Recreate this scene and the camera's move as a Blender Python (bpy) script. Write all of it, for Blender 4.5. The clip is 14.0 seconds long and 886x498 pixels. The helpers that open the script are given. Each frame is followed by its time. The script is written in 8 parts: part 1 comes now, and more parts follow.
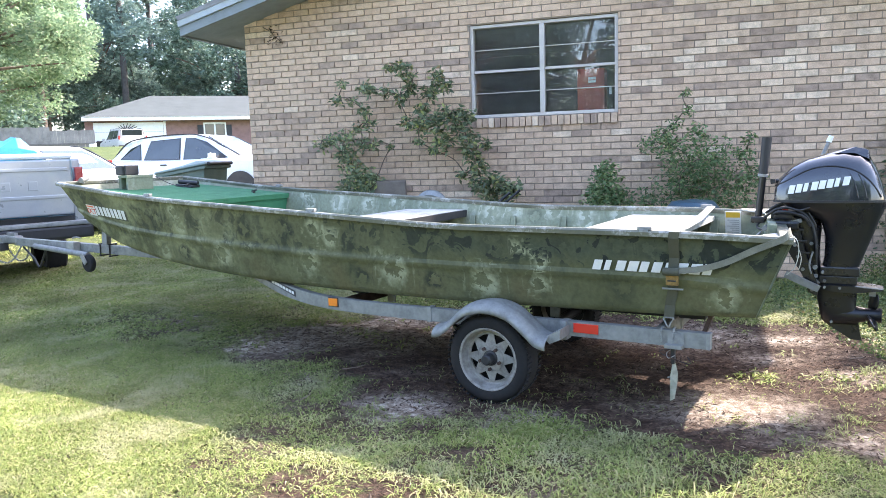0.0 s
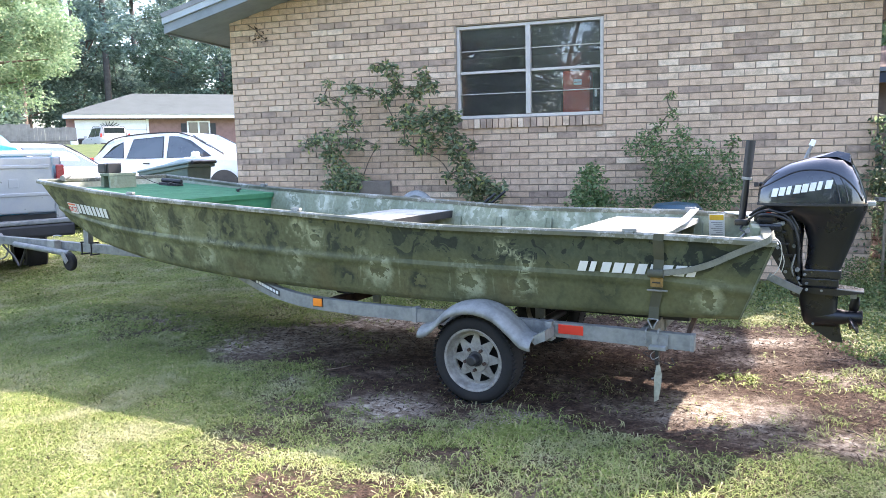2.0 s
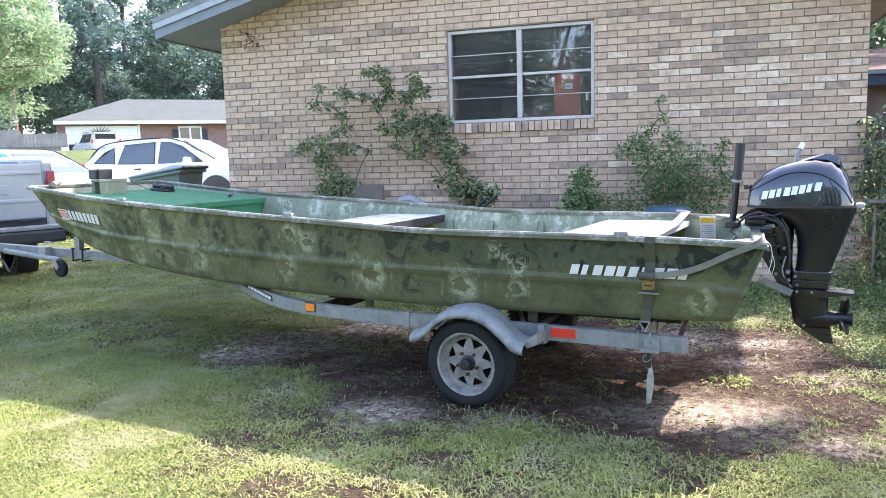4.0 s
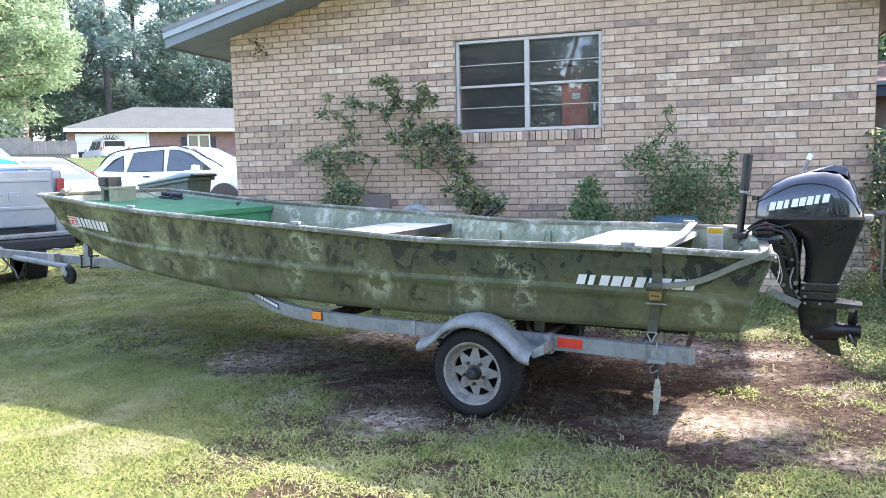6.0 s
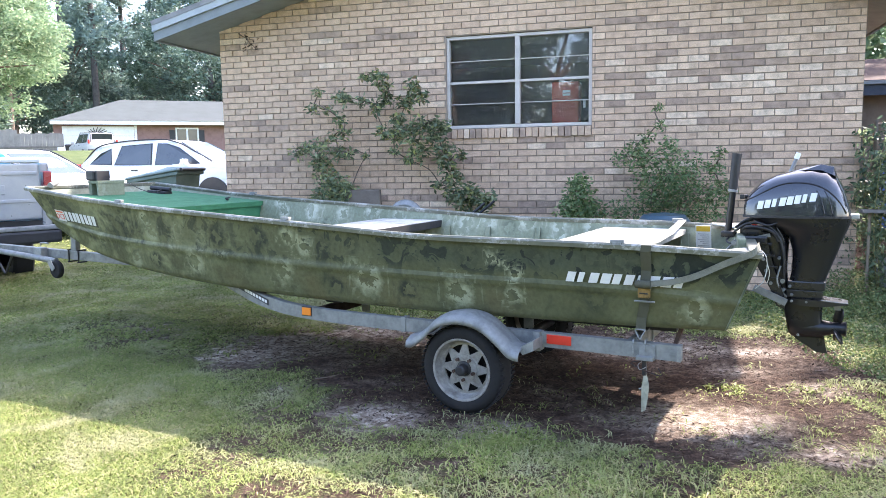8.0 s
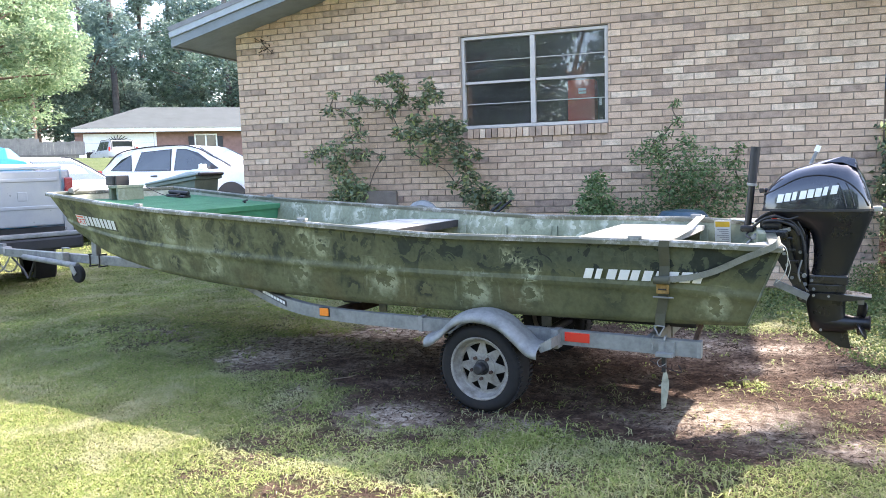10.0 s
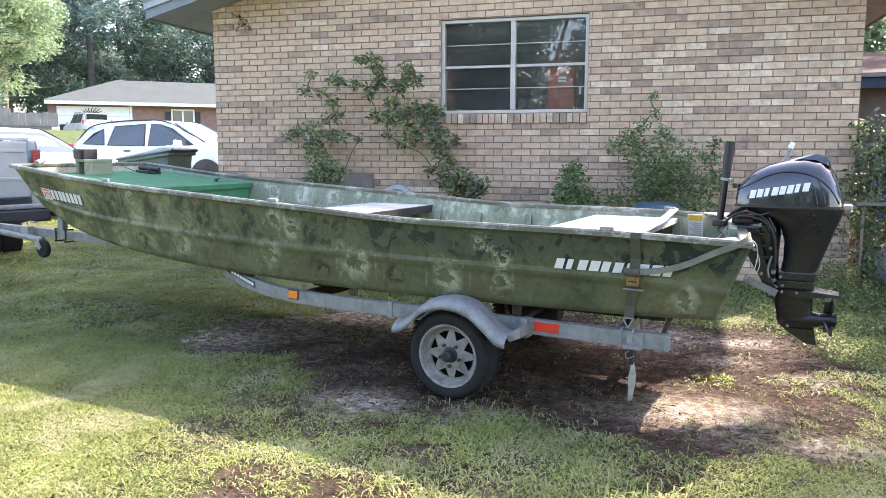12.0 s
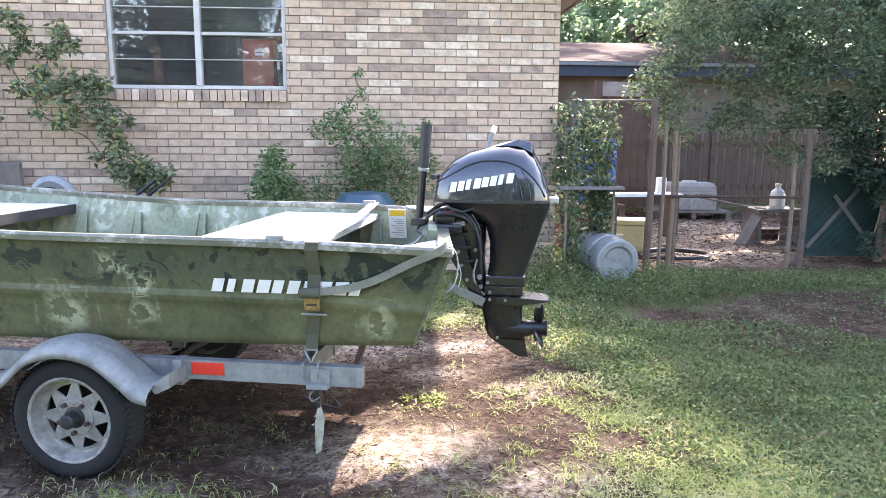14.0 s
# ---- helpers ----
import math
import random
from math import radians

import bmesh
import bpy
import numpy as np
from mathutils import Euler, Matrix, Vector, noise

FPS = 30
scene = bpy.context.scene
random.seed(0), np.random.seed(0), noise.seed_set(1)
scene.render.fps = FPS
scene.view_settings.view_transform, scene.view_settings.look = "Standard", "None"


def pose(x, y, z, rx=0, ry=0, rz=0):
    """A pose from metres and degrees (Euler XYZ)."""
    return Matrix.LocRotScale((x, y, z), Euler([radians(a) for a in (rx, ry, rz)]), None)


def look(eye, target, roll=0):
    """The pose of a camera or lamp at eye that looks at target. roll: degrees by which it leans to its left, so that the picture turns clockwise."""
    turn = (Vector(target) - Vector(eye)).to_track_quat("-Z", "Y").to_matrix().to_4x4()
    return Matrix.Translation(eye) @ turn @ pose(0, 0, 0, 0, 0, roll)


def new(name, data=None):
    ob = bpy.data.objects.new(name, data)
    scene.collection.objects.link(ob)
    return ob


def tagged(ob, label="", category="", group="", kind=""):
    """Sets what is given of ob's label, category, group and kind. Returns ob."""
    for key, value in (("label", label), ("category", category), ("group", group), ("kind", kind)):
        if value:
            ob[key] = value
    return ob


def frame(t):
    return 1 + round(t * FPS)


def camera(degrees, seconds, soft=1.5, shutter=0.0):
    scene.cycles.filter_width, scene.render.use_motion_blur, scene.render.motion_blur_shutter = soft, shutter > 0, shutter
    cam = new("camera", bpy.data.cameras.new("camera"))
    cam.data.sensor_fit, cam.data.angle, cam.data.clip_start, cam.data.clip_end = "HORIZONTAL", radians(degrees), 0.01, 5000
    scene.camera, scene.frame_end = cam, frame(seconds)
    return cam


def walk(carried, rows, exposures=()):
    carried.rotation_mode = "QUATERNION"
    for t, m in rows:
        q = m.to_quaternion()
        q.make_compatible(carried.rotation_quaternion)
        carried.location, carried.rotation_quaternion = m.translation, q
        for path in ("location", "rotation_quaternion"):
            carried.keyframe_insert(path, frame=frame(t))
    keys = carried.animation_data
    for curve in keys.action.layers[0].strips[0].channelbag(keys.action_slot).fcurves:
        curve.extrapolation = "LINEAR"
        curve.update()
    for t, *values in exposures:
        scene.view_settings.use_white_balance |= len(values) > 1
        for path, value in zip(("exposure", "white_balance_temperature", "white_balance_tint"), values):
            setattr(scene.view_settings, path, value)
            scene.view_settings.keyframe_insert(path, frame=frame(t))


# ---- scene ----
cam = camera(62.2, 14.0, soft=0.4)
PATH = [
    (0, (0.352, -0.145, 1.376), (-0.296, 1.73, 1.124), -1.8),
    (0.5, (0.352, -0.133, 1.375), (-0.298, 1.745, 1.148), -1.6),
    (1, (0.35, -0.135, 1.376), (-0.27, 1.751, 1.133), -1.4),
    (1.5, (0.343, -0.149, 1.383), (-0.276, 1.738, 1.145), -1.4),
    (2, (0.344, -0.143, 1.374), (-0.264, 1.746, 1.123), -1.3),
    (2.5, (0.348, -0.142, 1.373), (-0.254, 1.75, 1.129), -1.5),
    (3, (0.351, -0.137, 1.371), (-0.242, 1.758, 1.13), -1.7),
    (5.5, (0.345, -0.16, 1.379), (-0.248, 1.737, 1.153), -1.2),
    (6, (0.349, -0.152, 1.378), (-0.258, 1.741, 1.162), -1.3),
    (6.5, (0.342, -0.162, 1.383), (-0.259, 1.733, 1.164), -1.2),
    (7, (0.354, -0.153, 1.38), (-0.254, 1.742, 1.177), -1.0),
    (7.5, (0.35, -0.151, 1.386), (-0.212, 1.757, 1.175), -0.5),
    (8, (0.346, -0.159, 1.385), (-0.233, 1.742, 1.156), -0.9),
    (8.2, (0.344, -0.163, 1.389), (-0.257, 1.729, 1.144), -1.1),
    (10.3, (0.354, -0.142, 1.363), (-0.272, 1.745, 1.142), -1.8),
    (10.5, (0.351, -0.136, 1.371), (-0.263, 1.754, 1.145), -1.9),
    (11, (0.36, -0.126, 1.368), (-0.257, 1.762, 1.13), -2.1),
    (11.5, (0.368, -0.112, 1.365), (-0.238, 1.779, 1.121), -1.7),
    (12, (0.372, -0.096, 1.365), (-0.195, 1.804, 1.101), 0.1),
    (12.2, (0.377, -0.063, 1.38), (-0.183, 1.841, 1.132), -0.7),
    (12.5, (0.339, 0.073, 1.354), (-0.105, 2.008, 1.109), 1.8),
    (12.8, (0.327, 0.17, 1.39), (0.093, 2.131, 1.076), 0.8),
    (13, (0.333, 0.303, 1.364), (0.242, 2.271, 1.019), 0.3),
    (13.2, (0.372, 0.332, 1.395), (0.381, 2.307, 1.084), -0.7),
    (13.5, (0.42, 0.522, 1.354), (0.515, 2.507, 1.125), -0.8),
    (13.8, (0.509, 0.669, 1.385), (0.653, 2.641, 1.086), 0.7),
    (14, (0.555, 0.81, 1.374), (0.691, 2.781, 1.066), 0.3),
]
walk(cam, [(t, look(eye, target, roll)) for t, eye, target, roll in PATH], [(0.0, 2.98, 6580, 18), (8.0, 2.99, 6560, 20), (10.5, 2.93, 6780, 19), (12.0, 2.88, 6980, 20), (12.5, 2.88, 6950, 20), (13.0, 3.09, 6900, 20), (14.0, 3.37, 6850, 22)])

# ---- light ----
SUN_AZ, SUN_EL = 34.7, 41.0        # degrees clockwise from +y, and above the horizon
world = bpy.data.worlds.new("world")
scene.world = world
world.use_nodes = True
sky = world.node_tree.nodes.new("ShaderNodeTexSky")
sky.sky_type = "NISHITA"
sky.sun_disc = False
sky.sun_elevation, sky.sun_rotation = radians(SUN_EL), radians(SUN_AZ)
sky.air_density, sky.dust_density = 1.0, 2.0
world.node_tree.links.new(sky.outputs[0], world.node_tree.nodes["Background"].inputs[0])
world.node_tree.nodes["Background"].inputs[1].default_value = 0.15
sun_data = bpy.data.lights.new("sun", "SUN")
sun_data.energy, sun_data.angle, sun_data.color = 2.35, radians(0.9), (1.0, 0.95, 0.86)
sun = new("sun", sun_data)
sun.matrix_world = look((math.sin(radians(SUN_AZ)) * 30, math.cos(radians(SUN_AZ)) * 30, math.tan(radians(SUN_EL)) * 30), (0, 0, 0))

# ---- materials ----


def rgb(c):
    return (*c, 1.0)


def material(name, build):
    m = bpy.data.materials.new(name)
    m.use_nodes = True
    nt = m.node_tree
    build(nt, nt.nodes["Principled BSDF"])
    return m


def coords(nt, space="Object"):
    return nt.nodes.new("ShaderNodeTexCoord").outputs[space]


def noise_tex(nt, vec, scale, detail=4.0, rough=0.6, distort=0.0):
    n = nt.nodes.new("ShaderNodeTexNoise")
    n.inputs["Scale"].default_value, n.inputs["Detail"].default_value = scale, detail
    n.inputs["Roughness"].default_value, n.inputs["Distortion"].default_value = rough, distort
    nt.links.new(vec, n.inputs["Vector"])
    return n.outputs["Fac"]


def ramp(nt, fac, stops):
    r = nt.nodes.new("ShaderNodeValToRGB")
    e = r.color_ramp.elements
    while len(e) < len(stops):
        e.new(0.5)
    for el, (p, c) in zip(e, stops):
        el.position = p
        el.color = rgb(c) if not isinstance(c, float) else (c, c, c, 1)
    nt.links.new(fac, r.inputs[0])
    return r.outputs[0]


def mix(nt, fac, a, b, blend="MIX"):
    m = nt.nodes.new("ShaderNodeMix")
    m.data_type, m.blend_type = "RGBA", blend
    for sock, v in ((m.inputs[0], fac), (m.inputs[6], a), (m.inputs[7], b)):
        if isinstance(v, (int, float)):
            sock.default_value = v
        elif isinstance(v, tuple):
            sock.default_value = rgb(v)
        else:
            nt.links.new(v, sock)
    return m.outputs[2]


def maths(nt, op, a, b=0.5):
    m = nt.nodes.new("ShaderNodeMath")
    m.operation = op
    for sock, v in zip(m.inputs, (a, b)):
        if isinstance(v, (int, float)):
            sock.default_value = v
        else:
            nt.links.new(v, sock)
    return m.outputs[0]


def bump(nt, bsdf, height, strength=0.3, dist=0.01):
    b = nt.nodes.new("ShaderNodeBump")
    b.inputs["Strength"].default_value, b.inputs["Distance"].default_value = strength, dist
    nt.links.new(height, b.inputs["Height"])
    nt.links.new(b.outputs[0], bsdf.inputs["Normal"])


def worn(name, base, rough=0.6, metal=0.0, vary=0.25, scale=6.0, fine=60.0, bumps=0.15, spec=0.5, dirt=None, coat=0.0):
    """A surface of one colour with stains at two scales, varied roughness and fine relief."""
    def build(nt, b):
        v = coords(nt)
        big, small = noise_tex(nt, v, scale, 5), noise_tex(nt, v, fine, 3)
        dark = tuple(c * (1 - vary) for c in base) if dirt is None else dirt
        light = tuple(min(1, c * (1 + vary * 0.6)) for c in base)
        col = ramp(nt, big, [(0.3, dark), (0.5, base), (0.72, light)])
        col = mix(nt, 0.25, col, ramp(nt, small, [(0.35, dark), (0.65, light)]))
        nt.links.new(col, b.inputs["Base Color"])
        nt.links.new(ramp(nt, big, [(0.3, min(1.0, rough + 0.12)), (0.7, max(0.03, rough - 0.08))]), b.inputs["Roughness"])
        b.inputs["Metallic"].default_value = metal
        b.inputs["Specular IOR Level"].default_value = spec
        b.inputs["Coat Weight"].default_value = coat
        bump(nt, b, small, bumps, 0.004)
    return material(name, build)


def leafy(name, stops, rough=0.55, passing=0.3, dry=None):
    """Leaves: colour varied leaf by leaf, some light passing through; dry: the colour of withered patches."""
    def build(nt, b):
        g = nt.nodes.new("ShaderNodeNewGeometry")
        col = ramp(nt, g.outputs["Random Per Island"], stops)
        big = noise_tex(nt, coords(nt), 1.3, 2)
        col = mix(nt, 1.0, col, ramp(nt, big, [(0.3, 0.7), (0.7, 1.25)]), "MULTIPLY")
        if dry:
            col = mix(nt, ramp(nt, noise_tex(nt, coords(nt), 2.3, 4, 0.65, 0.4), [(0.50, 0.0), (0.66, 0.65)]), col, dry)
        nt.links.new(col, b.inputs["Base Color"])
        b.inputs["Roughness"].default_value = rough
        b.inputs["Specular IOR Level"].default_value = 0.3
        t = nt.nodes.new("ShaderNodeBsdfTranslucent")
        nt.links.new(col, t.inputs[0])
        s = nt.nodes.new("ShaderNodeMixShader")
        s.inputs[0].default_value = passing
        out = nt.nodes["Material Output"]
        nt.links.new(b.outputs[0], s.inputs[1])
        nt.links.new(t.outputs[0], s.inputs[2])
        nt.links.new(s.outputs[0], out.inputs[0])
    return material(name, build)


BRICK_TONES = {"tan": [(0.0, (0.500, 0.345, 0.240)), (0.3, (0.570, 0.395, 0.275)), (0.65, (0.605, 0.430, 0.300)), (1.0, (0.550, 0.390, 0.275))],
               "pale": [(0.0, (0.690, 0.510, 0.365)), (0.5, (0.745, 0.580, 0.430)), (1.0, (0.670, 0.485, 0.340))],
               "dark": [(0.0, (0.360, 0.252, 0.188)), (0.5, (0.415, 0.295, 0.220)), (1.0, (0.465, 0.325, 0.230))]}


def brick_material(name, island, tone):
    def build(nt, b):
        if island:
            r = nt.nodes.new("ShaderNodeNewGeometry").outputs["Random Per Island"]
        else:
            r = nt.nodes.new("ShaderNodeObjectInfo").outputs["Random"]
        v = nt.nodes.new("ShaderNodeNewGeometry").outputs["Position"]
        col = ramp(nt, r, BRICK_TONES[tone])
        wall, big, small = noise_tex(nt, v, 0.7, 3), noise_tex(nt, v, 11, 5), noise_tex(nt, v, 130, 3)
        col = mix(nt, 1.0, col, ramp(nt, wall, [(0.3, 0.90), (0.7, 1.08)]), "MULTIPLY")
        col = mix(nt, 1.0, col, ramp(nt, big, [(0.3, 0.78 if tone == "tan" else 0.62), (0.6, 1.08)]), "MULTIPLY")
        col = mix(nt, 0.5, col, ramp(nt, small, [(0.3, 0.6), (0.7, 1.3)]), "MULTIPLY")
        nt.links.new(col, b.inputs["Base Color"])
        b.inputs["Roughness"].default_value = 0.9
        bump(nt, b, small, 0.5, 0.004)
    return material(name, build)


def ground_build(nt, b):
    v = nt.nodes.new("ShaderNodeNewGeometry").outputs["Position"]
    a = nt.nodes.new("ShaderNodeAttribute")
    a.attribute_name = "bare"
    bare = a.outputs["Fac"]
    # pale soil mask: real sand, and sunlit patches put in as sand colour
    s = nt.nodes.new("ShaderNodeAttribute")
    s.attribute_name = "sandy"
    n1, n2, n3 = noise_tex(nt, v, 2.2, 6, 0.65), noise_tex(nt, v, 13, 7, 0.75), noise_tex(nt, v, 60, 5, 0.75)
    dirt = ramp(nt, n2, [(0.30, (0.025, 0.013, 0.008)), (0.45, (0.058, 0.033, 0.022)), (0.56, (0.100, 0.061, 0.041)), (0.70, (0.185, 0.124, 0.086))])
    sand = ramp(nt, n2, [(0.3, (0.15, 0.100, 0.068)), (0.46, (0.33, 0.25, 0.185)), (0.60, (0.66, 0.56, 0.45))])
    dirt = mix(nt, s.outputs["Fac"], dirt, sand)
    dirt = mix(nt, 0.7, dirt, ramp(nt, n3, [(0.34, 0.35), (0.5, 0.95), (0.66, 1.5)]), "MULTIPLY")
    thatch = ramp(nt, n3, [(0.30, (0.060, 0.070, 0.026)), (0.5, (0.115, 0.125, 0.048)), (0.70, (0.23, 0.21, 0.115))])
    thatch = mix(nt, 0.35, thatch, ramp(nt, n1, [(0.3, (0.10, 0.135, 0.04)), (0.7, (0.17, 0.185, 0.065))]))
    xyz = nt.nodes.new("ShaderNodeSeparateXYZ")
    nt.links.new(v, xyz.inputs[0])
    street = maths(nt, "MULTIPLY", maths(nt, "SUBTRACT", xyz.outputs[1], xyz.outputs[0]), 0.02)
    thatch = mix(nt, ramp(nt, street, [(0.2, 0.0), (0.42, 0.85)]), thatch, ramp(nt, n1, [(0.3, (0.05, 0.08, 0.025)), (0.7, (0.10, 0.125, 0.045))]))
    edge = maths(nt, "ADD", bare, maths(nt, "MULTIPLY", maths(nt, "SUBTRACT", n2, 0.5), 0.9))
    col = mix(nt, ramp(nt, edge, [(0.35, 0.0), (0.6, 1.0)]), thatch, dirt)
    nt.links.new(col, b.inputs["Base Color"])
    b.inputs["Roughness"].default_value = 0.95
    b.inputs["Specular IOR Level"].default_value = 0.2
    bump(nt, b, maths(nt, "ADD", n2, maths(nt, "MULTIPLY", n3, 0.5)), 1.0, 0.05)


def hull_paint(inside):
    """Olive hand-sprayed camouflage: soft mottles, and maple-leaf stencils in pale or dark sprayed halos.
    The mesh carries each stencil's own coordinates (stencil) and its strength, pale and dusk."""
    def build(nt, b):
        v = coords(nt)
        sep = nt.nodes.new("ShaderNodeSeparateXYZ")
        nt.links.new(v, sep.inputs[0])
        big, mid = noise_tex(nt, v, 1.8, 4, 0.6), noise_tex(nt, v, 8.0, 5, 0.6, 0.5)
        if inside:
            col = ramp(nt, big, [(0.32, (0.155, 0.178, 0.122)), (0.5, (0.205, 0.228, 0.158)), (0.66, (0.265, 0.284, 0.20))])
            col = mix(nt, ramp(nt, mid, [(0.56, 0.0), (0.68, 0.45)]), col, (0.36, 0.385, 0.33))
        else:
            col = ramp(nt, big, [(0.32, (0.072, 0.077, 0.040)), (0.5, (0.098, 0.103, 0.053)), (0.66, (0.132, 0.136, 0.073))])
            col = mix(nt, ramp(nt, mid, [(0.52, 0.0), (0.64, 0.55)]), col, (0.046, 0.052, 0.029))
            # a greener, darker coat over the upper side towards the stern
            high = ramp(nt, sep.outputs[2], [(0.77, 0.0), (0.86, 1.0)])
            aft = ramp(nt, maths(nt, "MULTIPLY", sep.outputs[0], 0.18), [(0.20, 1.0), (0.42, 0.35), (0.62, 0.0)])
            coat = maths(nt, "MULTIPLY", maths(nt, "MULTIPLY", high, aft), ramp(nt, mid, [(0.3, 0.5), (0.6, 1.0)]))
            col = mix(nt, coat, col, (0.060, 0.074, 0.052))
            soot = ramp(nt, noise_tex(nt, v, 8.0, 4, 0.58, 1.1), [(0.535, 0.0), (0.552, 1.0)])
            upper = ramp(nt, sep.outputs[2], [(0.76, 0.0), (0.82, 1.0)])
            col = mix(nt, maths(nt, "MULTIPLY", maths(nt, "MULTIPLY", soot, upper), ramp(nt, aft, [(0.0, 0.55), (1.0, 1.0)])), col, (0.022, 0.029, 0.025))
            fore = ramp(nt, maths(nt, "MULTIPLY", sep.outputs[0], 0.18), [(0.50, 0.0), (0.72, 0.75)])
            mist = ramp(nt, noise_tex(nt, v, 4.5, 4, 0.6, 0.8), [(0.46, 0.0), (0.62, 1.0)])
            col = mix(nt, maths(nt, "MULTIPLY", fore, mist), col, (0.252, 0.264, 0.142))
            tan = ramp(nt, noise_tex(nt, v, 2.6, 3, 0.5, 0.4), [(0.42, 0.0), (0.60, 0.55)])
            col = mix(nt, maths(nt, "MULTIPLY", tan, ramp(nt, sep.outputs[2], [(0.66, 1.0), (0.76, 0.0)])), col, (0.118, 0.098, 0.046))
        st = nt.nodes.new("ShaderNodeAttribute")
        st.attribute_name = "stencil"
        uv = nt.nodes.new("ShaderNodeSeparateXYZ")
        nt.links.new(st.outputs["Vector"], uv.inputs[0])
        pale_a, dusk_a = nt.nodes.new("ShaderNodeAttribute"), nt.nodes.new("ShaderNodeAttribute")
        pale_a.attribute_name, dusk_a.attribute_name = "pale", "dusk"
        rad = maths(nt, "POWER", maths(nt, "ADD", maths(nt, "MULTIPLY", uv.outputs[0], uv.outputs[0]), maths(nt, "MULTIPLY", uv.outputs[1], uv.outputs[1])), 0.5)
        turn = maths(nt, "ADD", maths(nt, "ARCTAN2", uv.outputs[1], uv.outputs[0]), uv.outputs[2])
        rag, lob = noise_tex(nt, v, 13, 4, 0.65), noise_tex(nt, v, 24, 4, 0.6, 0.5)
        soft = maths(nt, "ADD", rad, maths(nt, "MULTIPLY", maths(nt, "SUBTRACT", rag, 0.5), 1.5))
        halo = ramp(nt, soft, [(0.45, 0.95), (0.62, 0.55), (0.95, 0.0)])
        lobe = maths(nt, "ADD", maths(nt, "MULTIPLY", maths(nt, "COSINE", maths(nt, "MULTIPLY", turn, 4.0), 0.0), 0.07), maths(nt, "MULTIPLY", maths(nt, "COSINE", turn, 0.0), 0.20))
        edge = maths(nt, "SUBTRACT", maths(nt, "ADD", rad, maths(nt, "MULTIPLY", maths(nt, "SUBTRACT", lob, 0.5), 2.1)), lobe)
        # the leaf held against the side keeps the coat below it
        halo = maths(nt, "MULTIPLY", halo, ramp(nt, edge, [(0.42, 0.04), (0.45, 1.0)]))
        col = mix(nt, maths(nt, "MULTIPLY", halo, pale_a.outputs["Fac"]), col, (0.44, 0.452, 0.365) if inside else (0.30, 0.315, 0.205))
        col = mix(nt, maths(nt, "MULTIPLY", halo, dusk_a.outputs["Fac"]), col, (0.05, 0.055, 0.042) if inside else (0.026, 0.031, 0.024))
        fine = noise_tex(nt, v, 45, 4)
        col = mix(nt, 0.5, col, ramp(nt, fine, [(0.3, 0.72), (0.7, 1.25)]), "MULTIPLY")
        chip = noise_tex(nt, v, 30, 6, 0.75)
        col = mix(nt, ramp(nt, chip, [(0.74, 0.0), (0.78, 0.5)]), col, (0.36, 0.37, 0.32))
        nt.links.new(col, b.inputs["Base Color"])
        nt.links.new(ramp(nt, fine, [(0.3, 0.66), (0.7, 0.48)]), b.inputs["Roughness"])
        b.inputs["Specular IOR Level"].default_value = 0.26
        bump(nt, b, noise_tex(nt, v, 12, 3), 0.12, 0.01)
    return build


def rail_build(nt, b):
    """Gunwale paint worn through to bare aluminium along the top."""
    v = coords(nt)
    n1, n2 = noise_tex(nt, v, 3.0, 5, 0.7), noise_tex(nt, v, 40, 4, 0.7)
    col = ramp(nt, n1, [(0.35, (0.075, 0.08, 0.055)), (0.65, (0.165, 0.165, 0.125))])
    bare = ramp(nt, maths(nt, "ADD", n1, maths(nt, "MULTIPLY", n2, 0.6)), [(0.84, 0.0), (0.92, 0.75)])
    col = mix(nt, bare, col, (0.33, 0.33, 0.30))
    nt.links.new(col, b.inputs["Base Color"])
    b.inputs["Roughness"].default_value = 0.42
    bump(nt, b, n2, 0.2, 0.003)


def glass_build(tint, rough=0.02, dust=0.0):
    def build(nt, b):
        b.inputs["Base Color"].default_value = rgb(tint)
        b.inputs["Roughness"].default_value = rough
        b.inputs["Transmission Weight"].default_value = 1.0
        b.inputs["IOR"].default_value = 1.5
        if dust:
            film = nt.nodes.new("ShaderNodeBsdfDiffuse")
            film.inputs[0].default_value = rgb((0.5, 0.48, 0.46))
            s = nt.nodes.new("ShaderNodeMixShader")
            nt.links.new(ramp(nt, noise_tex(nt, coords(nt), 3.0, 5), [(0.3, dust * 0.5), (0.7, dust * 1.5)]), s.inputs[0])
            nt.links.new(b.outputs[0], s.inputs[1])
            nt.links.new(film.outputs[0], s.inputs[2])
            nt.links.new(s.outputs[0], nt.nodes["Material Output"].inputs[0])
    return build


